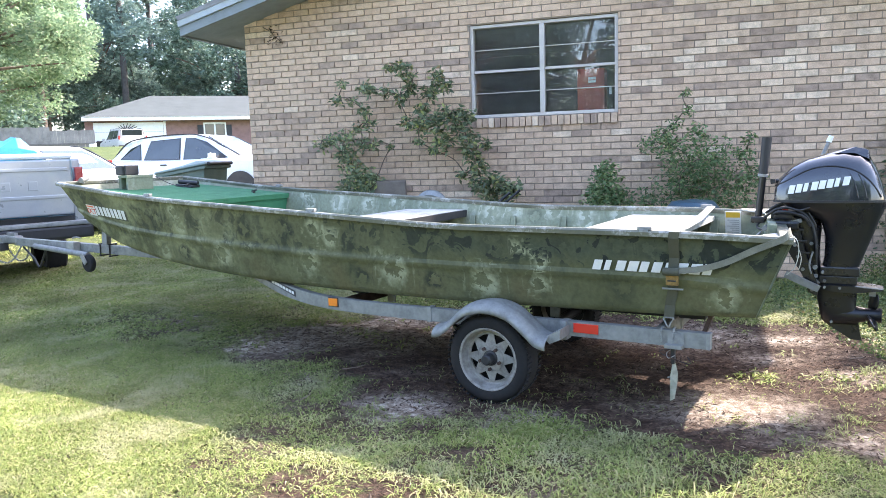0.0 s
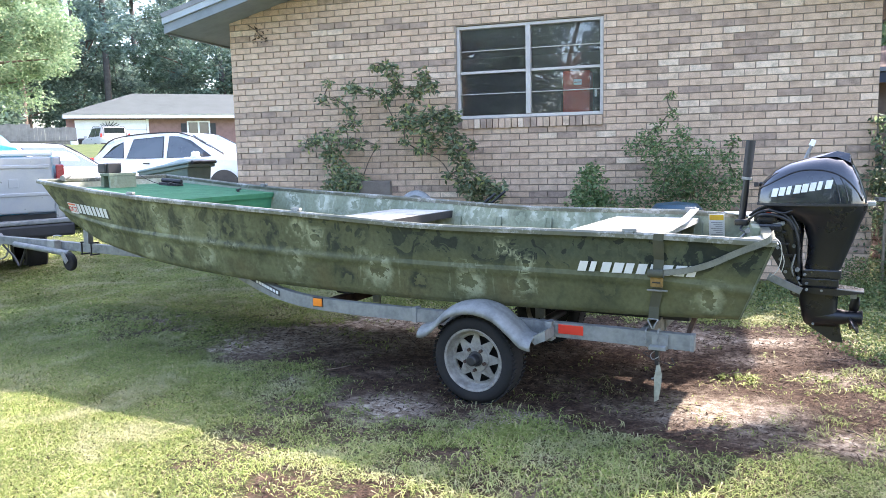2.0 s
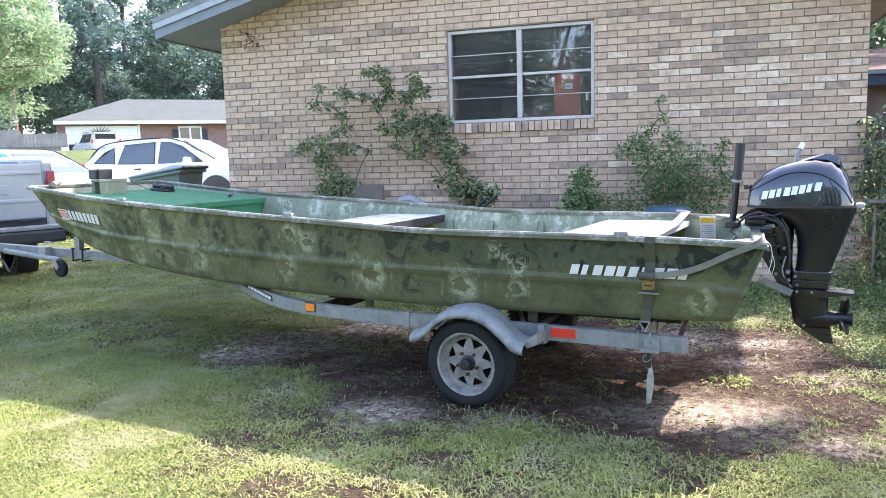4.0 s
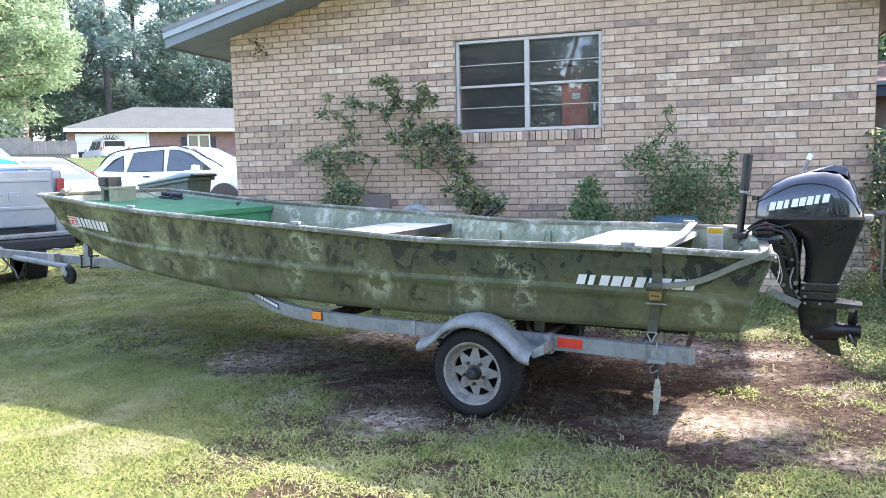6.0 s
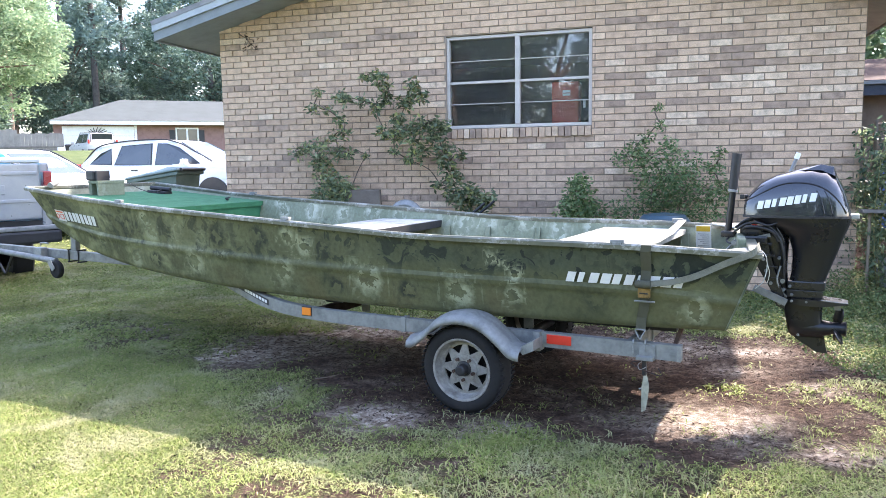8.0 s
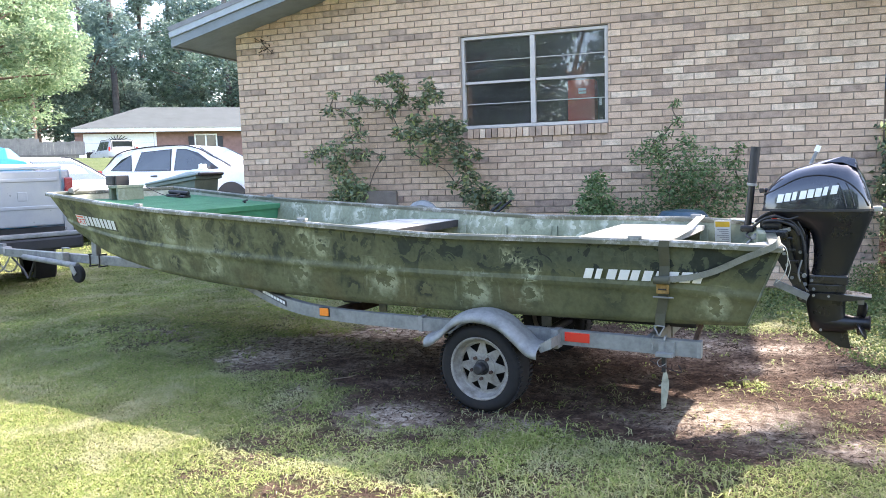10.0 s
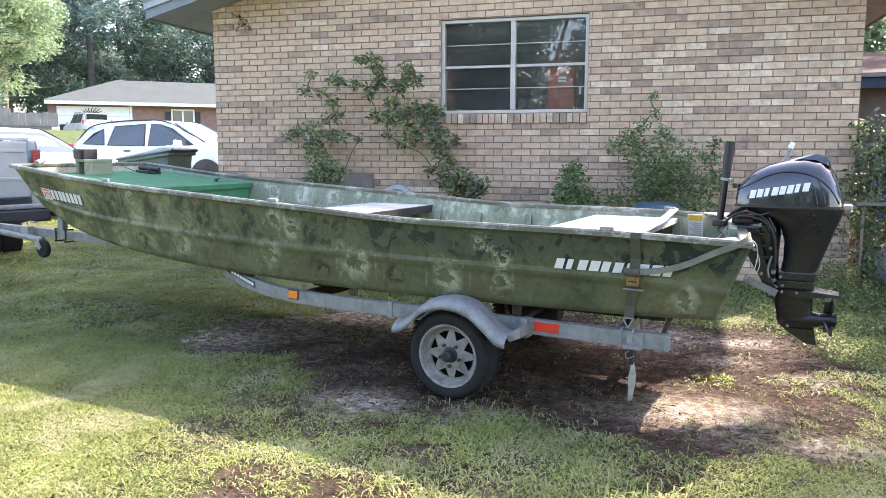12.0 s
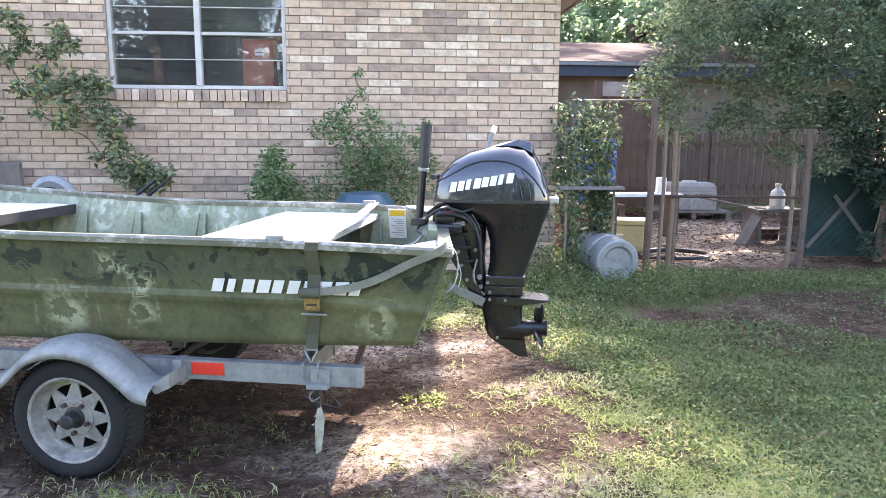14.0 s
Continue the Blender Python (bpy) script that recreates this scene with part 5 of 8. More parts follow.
part("water_line", rope(bmesh.new(), smooth_path([(-0.105, 0.07, 0.66), (-0.075, 0.10, 0.70), (-0.06, 0.125, 0.76), (-0.075, 0.12, 0.83)], 6), 0.005), "galv_dull", motor, "grey hose down the bracket", True)

# ---- more materials ----
MAT.update({
    "red_box": worn("red_orange_board", (0.50, 0.07, 0.035), 0.6, vary=0.2),
    "car_white": worn("white_car_paint", (0.72, 0.73, 0.74), 0.25, vary=0.05, bumps=0.0, coat=0.5),
    "car_silver": worn("silver_car_paint", (0.31, 0.325, 0.34), 0.32, 0.35, 0.08, bumps=0.0, coat=0.4),
    "car_black": worn("black_trim", (0.02, 0.02, 0.022), 0.5),
    "bin_green": worn("dark_green_plastic", (0.085, 0.135, 0.112), 0.42, vary=0.25),
    "blue_tarp": worn("light_blue_plastic", (0.05, 0.38, 0.60), 0.45, vary=0.2),
    "pool_blue": worn("dark_blue_plastic", (0.018, 0.055, 0.08), 0.4, vary=0.3),
    "barrel_blue": worn("blue_barrel_plastic", (0.01, 0.10, 0.45), 0.45, vary=0.2),
    "bark": worn("bark", (0.16, 0.12, 0.09), 0.95, vary=0.4, scale=10, fine=50, bumps=0.8),
    "pine_bark": worn("pine_bark", (0.115, 0.105, 0.098), 0.95, vary=0.35, scale=4, fine=20, bumps=0.8),
    "old_wood": worn("weathered_fence_wood", (0.125, 0.088, 0.068), 0.9, vary=0.4, scale=4, fine=45, bumps=0.5),
    "grey_wood": worn("grey_weathered_wood", (0.15, 0.135, 0.12), 0.9, vary=0.3, scale=5, fine=45, bumps=0.5),
    "fence_grey": worn("silvered_fence_board", (0.23, 0.21, 0.19), 0.9, vary=0.35, scale=2, fine=30, bumps=0.4),
    "stake": worn("pale_bare_stake", (0.19, 0.15, 0.105), 0.85, vary=0.3, scale=9, fine=50),
    "rust_roof": worn("faded_red_roof", (0.085, 0.058, 0.050), 0.9, vary=0.15, scale=1.2, fine=20, spec=0.1),
    "navy": worn("navy_fascia", (0.035, 0.05, 0.075), 0.6, vary=0.2),
    "far_brick": worn("far_red_brick", (0.23, 0.135, 0.115), 0.9, vary=0.3, scale=3, fine=25),
    "cooler": worn("faded_olive_plastic", (0.36, 0.36, 0.20), 0.6, vary=0.2),
    "can": worn("old_zinc", (0.235, 0.24, 0.225), 0.65, 0.3, 0.4, 7, 45, 0.25),
    "crate": worn("grey_crate_plastic", (0.33, 0.33, 0.32), 0.7, vary=0.2),
    "jug": worn("milky_plastic", (0.70, 0.71, 0.68), 0.4, vary=0.1),
    "tarp_green": worn("dark_green_mesh", (0.012, 0.040, 0.033), 0.7, vary=0.35, scale=4),
    "wire": worn("rusty_wire", (0.16, 0.13, 0.11), 0.7, 0.5, 0.3),
    "grass": leafy("grass_blade", [(0.0, (0.170, 0.215, 0.058)), (0.35, (0.232, 0.285, 0.080)), (0.70, (0.305, 0.345, 0.108)), (0.86, (0.36, 0.35, 0.145)), (1.0, (0.43, 0.38, 0.205))], 0.7, 0.40, (0.46, 0.43, 0.255)),
    "litter": leafy("dead_leaf", [(0.0, (0.022, 0.013, 0.009)), (0.55, (0.070, 0.043, 0.028)), (0.9, (0.13, 0.085, 0.058)), (1.0, (0.22, 0.16, 0.11))], 0.9, 0.1),
    # darkened leaf colour carries the shade over the right-hand lawn
    "weed": leafy("shaded_weed_leaf", [(0.0, (0.060, 0.092, 0.034)), (0.5, (0.115, 0.160, 0.058)), (0.85, (0.18, 0.225, 0.085)), (1.0, (0.20, 0.155, 0.085))], 0.6, 0.35),
    "leaf_yard": leafy("yard_tree_leaf", [(0.0, (0.060, 0.092, 0.052)), (0.6, (0.118, 0.165, 0.092)), (1.0, (0.24, 0.29, 0.16))], 0.5, 0.5),
    "shrub": leafy("shrub_leaf", [(0.0, (0.12, 0.165, 0.095)), (0.5, (0.22, 0.27, 0.155)), (0.82, (0.34, 0.38, 0.21)), (0.92, (0.46, 0.49, 0.18)), (1.0, (0.30, 0.21, 0.13))], 0.4, 0.45),
    "shrub_fine": leafy("fine_shrub_leaf", [(0.0, (0.10, 0.165, 0.075)), (0.7, (0.18, 0.265, 0.12)), (1.0, (0.30, 0.36, 0.16))], 0.45, 0.45),
    "leaf_light": leafy("light_tree_leaf", [(0.0, (0.13, 0.21, 0.12)), (0.6, (0.23, 0.33, 0.19)), (1.0, (0.36, 0.43, 0.26))], 0.5, 0.5),
    "leaf_dark": leafy("dark_tree_leaf", [(0.0, (0.08, 0.13, 0.095)), (0.6, (0.13, 0.195, 0.145)), (1.0, (0.21, 0.28, 0.20))], 0.45, 0.35),
    # darker counterpart of leaf_yard for foliage that lies in shade
    "leaf_shade": leafy("shaded_tree_leaf", [(0.0, (0.022, 0.045, 0.032)), (0.6, (0.045, 0.08, 0.055)), (1.0, (0.09, 0.13, 0.08))], 0.55, 0.25),
    # far leaves and needles: distance haze is mixed in as a paler, bluer colour
    "leaf_far": leafy("hazed_far_tree_leaf", [(0.0, (0.13, 0.205, 0.175)), (0.6, (0.22, 0.315, 0.26)), (1.0, (0.33, 0.43, 0.34))], 0.6, 0.45),
    "leaf_pine": leafy("hazed_pine_needles", [(0.0, (0.13, 0.20, 0.175)), (1.0, (0.24, 0.33, 0.27))], 0.6, 0.35),
})

# ---- window ----
win = thing("window_1", "twin aluminium window with eight panes over a brick sill", "window", kind="structure")
FZ0, FZ1, GY = OZ0 + 0.005, OZ1 - 0.005, WY + 0.075
for nm, a in (("window_frame", (OX0, OX0 + 0.035, FZ0, FZ1)), ("window_frame", (OX1 - 0.035, OX1, FZ0, FZ1)), ("window_frame", (OX0 + 0.035, OX1 - 0.035, FZ1 - 0.035, FZ1)), ("window_frame", (OX0 + 0.035, OX1 - 0.035, FZ0, FZ0 + 0.035))):
    part(nm, B(a[0], a[1], WY + 0.03, WY + 0.11, a[2], a[3], 0.004), "alu_frame", win)
XM = (OX0 + OX1) / 2
part("mullion", B(XM - 0.027, XM + 0.027, WY + 0.025, WY + 0.11, FZ0 + 0.036, FZ1 - 0.036, 0.004), "alu_frame", win)
for xa, xb in ((OX0 + 0.036, XM - 0.028), (XM + 0.028, OX1 - 0.036)):
    za, zb = FZ0 + 0.036, FZ1 - 0.036
    for f, h, d in ((0.25, 0.0045, 0.0), (0.5, 0.014, -0.012), (0.75, 0.0045, 0.0)):
        z = za + (zb - za) * f
        part("meeting_rail" if f == 0.5 else "muntin", B(xa, xb, GY - 0.018 + d, GY + 0.018, z - h, z + h, 0.002), "alu_frame", win)
    for k in range(4):
        z0, z1 = za + (zb - za) * k / 4, za + (zb - za) * (k + 1) / 4
        g = part("pane", B(xa, xb, GY - 0.002, GY + 0.002, z0, z1, 0, pose(0, 0, 0)), "glass", win, "clear glass pane")
        g.visible_shadow = False
part("latch", B(OX1 - 0.10, OX1 - 0.075, GY + 0.02, GY + 0.05, 1.98, 2.06, 0.004), "white_paint", win)
cab = thing("storage_cabinet", "red-orange cabinet with a white label behind the window", "cabinet", pose(-0.80, 8.62, 0.45))
part("body", B(-0.16, 0.15, 0.0, 0.3, 0, 1.87, 0.006), "red_box", cab)
part("label_plate", B(-0.035, 0.055, -0.003, -0.0005, 1.71, 1.775), "white_print", cab, "white label with unreadable print")
part("label_stripe", B(-0.03, 0.05, -0.005, -0.0035, 1.735, 1.745), "red_box", cab)

# ---- wall plants and things along the house ----


def leaf_mesh(pts, size, seed, droop=0.3, slim=0.45, vary=0.5):
    """Folded leaves at the given points: vertices and faces."""
    r = np.random.default_rng(seed)
    n = len(pts)
    d = r.normal(size=(n, 3))
    d[:, 2] = d[:, 2] * 0.6 - droop
    d /= np.linalg.norm(d, axis=1)[:, None]
    u = np.cross(d, r.normal(size=(n, 3)))
    u /= np.linalg.norm(u, axis=1)[:, None]
    w = np.cross(d, u)
    L = (size * (1 - vary / 2 + vary * r.random(n)))[:, None]
    base, tip = pts, pts + d * L
    mid = pts + d * L * 0.45 + w * L * 0.08
    a, b = mid + u * L * slim * 0.5, mid - u * L * slim * 0.5
    v = np.stack([base, a, tip, b], 1).reshape(-1, 3)
    f = np.arange(4 * n).reshape(n, 4)
    return v, f


def leaves(name, pts, size, mat, seed, parent=None, label="", category="", kind="", **k):
    v, f = leaf_mesh(np.asarray(pts, float), size, seed, **k)
    me = bpy.data.meshes.new(name)
    me.vertices.add(len(v))
    me.vertices.foreach_set("co", v.ravel())
    me.loops.add(f.size)
    me.loops.foreach_set("vertex_index", f.ravel())
    me.polygons.add(len(f))
    me.polygons.foreach_set("loop_start", np.arange(0, f.size, 4))
    me.update(calc_edges=True)
    me.materials.append(MAT[mat])
    ob = new(name, me)
    if parent:
        ob.parent = parent
    return tagged(ob, label, category, "", kind)


def limb(bm, pts, r0, r1, seg=7):
    p = smooth_path(pts, 4)
    rings = []
    for i, q in enumerate(p):
        d = (p[min(i + 1, len(p) - 1)] - p[max(i - 1, 0)]).normalized()
        s_ = d.orthogonal().normalized()
        t_ = d.cross(s_)
        r = r0 + (r1 - r0) * i / (len(p) - 1)
        rings.append([q + (s_ * math.cos(2 * math.pi * k / seg) + t_ * math.sin(2 * math.pi * k / seg)) * r for k in range(seg)])
    return loft(bm, rings)


def ball_points(n, c, rad, seed, hollow=0.0):
    r = np.random.default_rng(seed)
    d = r.normal(size=(n, 3))
    d /= np.linalg.norm(d, axis=1)[:, None]
    q = (hollow + (1 - hollow) * r.random(n)) ** (1 / 2.2)
    return np.asarray(c) + d * q[:, None] * np.asarray(rad)


def wall_shrub(name, label, base, clusters, y, leaf, size, density, seed, mat="shrub"):
    """A shrub trained along the wall: stems from its base to leaf clusters (x, z, radius)."""
    sh = thing(name, label, "shrub")
    r = random.Random(seed)
    bm = bmesh.new()
    done = [Vector(base)]
    for x, z, rad in sorted(clusters, key=lambda c_: c_[1]):
        tip = Vector((x, y - 0.12 * r.random(), z))
        near = min((p for p in done if p.z < z), key=lambda p: (p - tip).length, default=done[0])
        midp = (near + tip) / 2 + Vector((r.uniform(-0.05, 0.05), r.uniform(-0.06, 0.02), 0.03))
        limb(bm, [near, midp, tip], 0.014 if near == done[0] else 0.008, 0.004, 5)
        done.append(tip)
    part("branch", bm, "bark", sh)
    pts = []
    for k, (x, z, rad) in enumerate(clusters):
        n_ = max(8, int(density * (rad / 0.15) ** 1.7))
        pts.append(ball_points(n_, (x, y - 0.08, z), (rad, min(rad, 0.22), rad), seed * 100 + k))
    pts = np.concatenate(pts)
    pts[:, 1] = np.minimum(pts[:, 1], WY - 0.03)
    leaves("foliage", pts, size, mat, seed, sh)
    return sh


C1 = [(-3.41, 1.11, 0.16), (-3.55, 1.05, 0.14), (-3.3, 1.0, 0.16), (-3.62, 0.95, 0.12), (-3.54, 2.24, 0.06), (-3.62, 2.06, 0.08), (-3.44, 2.04, 0.06), (-3.28, 1.91, 0.09), (-3.23, 1.76, 0.08), (-3.54, 1.59, 0.15), (-3.85, 1.56, 0.10), (-3.72, 1.61, 0.09), (-3.33, 1.54, 0.11), (-3.18, 1.52, 0.07), (-2.97, 1.51, 0.05), (-3.51, 1.31, 0.15), (-3.33, 1.19, 0.15), (-3.20, 1.11, 0.11), (-3.57, 1.42, 0.10), (-3.39, 1.73, 0.07), (-3.39, 0.98, 0.15)]
wall_shrub("shrub", "leggy green shrub with lobed leaves against the brick wall", (-3.25, 7.72, 0.08), C1, 7.82, "shrub", 0.062, 150, 11)
C2 = [(-1.69, 1.02, 0.13), (-1.60, 0.94, 0.12), (-1.80, 0.96, 0.12), (-1.52, 1.02, 0.08), (-3.26, 2.18, 0.09), (-3.18, 2.14, 0.06), (-3.00, 2.11, 0.07), (-2.95, 2.39, 0.06), (-2.79, 2.37, 0.10), (-2.72, 2.26, 0.09), (-2.82, 2.04, 0.08), (-2.69, 2.14, 0.09), (-2.38, 2.26, 0.10), (-2.30, 2.16, 0.09), (-2.46, 2.09, 0.10), (-2.56, 1.90, 0.08), (-2.74, 1.76, 0.09), (-2.59, 1.74, 0.11), (-2.61, 1.55, 0.06), (-2.43, 1.76, 0.14), (-2.28, 1.84, 0.11), (-2.15, 1.76, 0.13), (-2.05, 1.81, 0.11), (-2.33, 1.54, 0.13), (-2.46, 1.44, 0.06), (-2.05, 1.56, 0.14), (-1.84, 1.49, 0.07), (-1.99, 1.39, 0.11), (-1.92, 1.24, 0.11), (-2.10, 1.16, 0.07), (-1.76, 1.09, 0.11), (-1.92, 1.04, 0.11)]
wall_shrub("shrub", "tall arching shrub with large lobed leaves beside the window", (-2.0, 7.72, 0.06), C2, 7.80, "shrub", 0.070, 165, 12)
wall_shrub("shrub", "small dense green bush at the foot of the wall", (-0.53, 7.7, 0.03), [(-0.53, 1.0, 0.2), (-0.62, 0.85, 0.18), (-0.42, 0.85, 0.18), (-0.53, 1.16, 0.13), (-0.55, 0.6, 0.24), (-0.5, 0.35, 0.22)], 7.78, "shrub", 0.05, 300, 13, "shrub_fine")
C4 = [(0.3, 1.2, 0.3), (0.1, 1.4, 0.18), (0.5, 1.25, 0.28), (0.45, 0.95, 0.36), (0.2, 0.95, 0.3), (0.75, 0.95, 0.25), (0.8, 1.3, 0.12), (0.36, 1.52, 0.13), (0.02, 1.5, 0.12), (-0.12, 1.42, 0.1), (0.28, 1.75, 0.07), (0.25, 1.93, 0.06), (0.85, 1.45, 0.08), (0.88, 1.1, 0.14), (0.5, 0.5, 0.42), (-0.15, 0.85, 0.16), (0.15, 1.62, 0.08)]
wall_shrub("shrub", "loose rose bush with small leaves at the foot of the wall", (0.4, 7.7, 0.02), C4, 7.78, "shrub", 0.042, 210, 14, "shrub_fine")
hook_v = thing("dry_vine", "short dry vine hanging from the top of the brick wall", "vine")
part("stem", limb(limb(bmesh.new(), [(-4.63, 7.985, 3.0), (-4.58, 7.98, 2.92), (-4.45, 7.98, 2.80)], 0.008, 0.004), [(-4.72, 7.985, 3.02), (-4.6, 7.98, 2.95), (-4.5, 7.98, 2.93)], 0.006, 0.003), "bark", hook_v)
leaves("foliage", ball_points(40, (-4.55, 7.97, 2.9), (0.16, 0.02, 0.14), 5), 0.04, "litter", 6, hook_v)

solo("paving_slab", B(-0.22, 0.22, -0.03, 0.03, 0.0, 1.05, 0.006), worn("stained_board", (0.17, 0.14, 0.115), 0.9, vary=0.3), "stained brown board leaning against the brick wall", "board", pose(-3.03, 7.86, 0.06, 6, 0, 0))
mower = thing("wheelbarrow", "overturned wheelbarrow with black handles beside the wall", "wheelbarrow", pose(-2.0, 7.25, 0.04, 0, 0, 0))
part("tyre", lathe(bmesh.new(), [(0.10, -0.04), (0.15, -0.05), (0.19, -0.03), (0.20, 0), (0.19, 0.03), (0.15, 0.05), (0.10, 0.04)], 28, pose(-0.32, 0, 0.78, 90)), "galv_dull", mower, "grey worn wheel", smooth=True)
part("wheel_disc", tube(bmesh.new(), (-0.32, -0.03, 0.78), (-0.32, 0.03, 0.78), 0.11, seg=24), "car_black", mower)
bm = bmesh.new()
loft(bm, [[Vector((x, y, z)) for x, y in ((-0.42 * f, -0.3 * f), (0.42 * f, -0.3 * f), (0.42 * f, 0.3 * f), (-0.42 * f, 0.3 * f))] for z, f in ((0.0, 1.0), (0.32, 0.7), (0.36, 0.5))])
part("tray", bm, "car_black", mower)
for y in (-0.22, 0.22):
    bm = tube(bmesh.new(), (-0.32, y * 0.35, 0.83), (-0.05, y, 0.42), 0.016)
    tube(bm, (-0.05, y, 0.42), (0.60, y, 0.95), 0.014)
    part("handle", bm, "black", mower)
for y in (-0.22, 0.22):
    part("leg", tube(bmesh.new(), (0.1, y, 0.53), (0.2, y, 0.33), 0.014), "car_black", mower)
solo("plastic_tub", lathe(bmesh.new(), [(0.0, 0.0), (0.16, 0.0), (0.20, 0.03), (0.25, 0.80), (0.265, 0.83), (0.25, 0.86), (0.18, 0.945), (0.0, 0.965)], 40), "pool_blue", "dark blue plastic tub with a domed lid by the bushes", "tub", pose(0.33, 6.75, -0.04), smooth=True)

# ---- right-hand yard ----
can = thing("trash_can", "dented galvanised trash can lying on its side in the weeds", "trash can", Matrix.Translation((2.63, 7.37, 0.215)) @ Vector((-0.14, 0.97, 0.03)).to_track_quat("Z", "Y").to_matrix().to_4x4())
part("body", lathe(bmesh.new(), [(0.0, 0.02), (0.13, 0.02), (0.15, 0.0), (0.195, 0.0), (0.21, 0.012), (0.212, 0.03), (0.205, 0.05), (0.225, 0.45), (0.24, 0.64), (0.246, 0.65), (0.236, 0.64), (0.20, 0.05)], 40), "can", can, smooth=True)
for h in (0.2, 0.42):
    part("hoop", lathe(bmesh.new(), [(0.205 + h * 0.045, h - 0.01), (0.219 + h * 0.045, h), (0.205 + h * 0.045, h + 0.01)], 40), "can", can, smooth=True)
cool = thing("cooler", "faded olive plastic cooler on the dirt", "cooler", pose(3.24, 9.15, 0.0, 0, 0, -18))
part("body", B(-0.23, 0.23, -0.16, 0.16, 0.01, 0.36, 0.02), "cooler", cool)
part("lid", B(-0.245, 0.245, -0.175, 0.175, 0.361, 0.42, 0.015), "cooler", cool)
for k in range(4):
    part("ridge", B(-0.22, 0.22, -0.172, -0.158, 0.04 + k * 0.025, 0.052 + k * 0.025, 0.003), "cooler", cool)
part("badge", B(-0.09, 0.0, -0.165, -0.159, 0.24, 0.26, 0.002), "white_paint", cool)
for (x, y, h, r, nm, mt) in ((3.16, 8.13, 1.74, 0.036, "gate_post", "old_wood"), (3.29, 8.13, 1.5, 0.018, "garden_stake", "stake"), (3.42, 8.2, 1.42, 0.024, "garden_stake", "stake"), (3.48, 8.25, 1.38, 0.014, "garden_stake", "stake"), (4.82, 8.17, 1.45, 0.034, "gate_post", "old_wood"), (4.70, 8.2, 1.2, 0.022, "garden_stake", "stake"), (2.30, 8.12, 1.75, 0.022, "gate_post", "wire")):
    bm = limb(bmesh.new(), [(0, 0, -0.05), (0.01, 0, h * 0.5), (0, 0, h)], r * 1.1, r * 0.9, 9)
    solo(nm, bm, mt, {"old_wood": "brown weathered round wooden gate post", "grey_wood": "grey weathered round wooden gate post", "stake": "thin pale wooden garden stake", "wire": "thin rusty steel post"}[mt], "post", pose(x, y, 0.0, 0.6, 0.5), "garden fence posts")
gate = thing("wire_fence", "sagging chicken wire on thin rails between the posts", "fence")
part("top_pipe", tube(bmesh.new(), (2.30, 8.13, 1.71), (3.16, 8.13, 1.72), 0.014), "wire", gate)
part("wire_rail", tube(bmesh.new(), (3.16, 8.14, 0.765), (4.82, 8.17, 0.745), 0.014), "rust", gate)
bm = bmesh.new()
hx, hz = 0.10, 0.085
for i in range(17):
    for j in range(9):
        x, z = 3.2 + i * hx + (hx / 2 if j % 2 else 0), 0.06 + j * hz * 0.87
        for a, b in (((x, z), (x + hx / 2, z + hz * 0.3)), ((x + hx / 2, z + hz * 0.3), (x + hx, z)), ((x + hx / 2, z + hz * 0.3), (x + hx / 2, z + hz * 0.87))):
            if b[0] < 4.84:
                tube(bm, (a[0], 8.15, a[1]), (b[0], 8.15, b[1]), 0.0022, seg=3, cap=False)
tagged(part("chicken_wire", bm, "wire", gate), kind="stuff")
plk = thing("plank_shelf", "grey plank on thin stakes beside the house corner", "shelf")
part("board", B(2.12, 2.74, 7.60, 7.76, 0.865, 0.895, 0.004), "grey_wood", plk)
for x in (2.2, 2.66):
    part("stake", tube(bmesh.new(), (x, 7.68, -0.02), (x, 7.68, 0.865), 0.014), "stake", plk)
bench = thing("bench", "white-topped garden bench on wooden legs", "bench")
part("top", B(2.83, 3.62, 8.36, 8.60, 0.735, 0.768, 0.004), "white_paint", bench)
for x in (2.9, 3.55):
    part("leg", B(x - 0.03, x + 0.03, 8.42, 8.54, 0, 0.734), "old_wood", bench)
tin = solo("paint_tin", tube(bmesh.new(), (3.42, 8.5, 0.768), (3.42, 8.5, 0.93), 0.055, seg=20), "white_paint", "small white tin on the bench", "tin", smooth=True)
stand = thing("barrel_stand", "rough wooden stand under the barrel", "stand", pose(3.33, 10.8, 0))
part("top", B(-0.35, 0.35, -0.35, 0.35, 0.40, 0.45), "old_wood", stand)
for x in (-0.3, 0.3):
    for y in (-0.3, 0.3):
        part("leg", B(x - 0.04, x + 0.04, y - 0.04, y + 0.04, 0, 0.40), "old_wood", stand)
solo("barrel", lathe(bmesh.new(), [(0.0, 0.02), (0.26, 0.0), (0.285, 0.03), (0.29, 0.28), (0.30, 0.30), (0.29, 0.32), (0.29, 0.58), (0.30, 0.60), (0.29, 0.62), (0.285, 0.86), (0.26, 0.89), (0.0, 0.88)], 36), "barrel_blue", "bright blue plastic barrel on a stand", "barrel", pose(3.33, 10.8, 0.45), smooth=True)
pallet = thing("pallet", "low weathered pallet under the pet crate", "pallet", pose(5.5, 12.8, 0.03, 0, 0, -8))
for k in range(6):
    part("slat", B(-0.62, 0.62, -0.4 + k * 0.14, -0.29 + k * 0.14, 0.10, 0.125), "grey_wood", pallet)
for x in (-0.55, 0, 0.55):
    part("runner", B(x - 0.04, x + 0.04, -0.4, 0.42, 0.0, 0.10), "grey_wood", pallet)
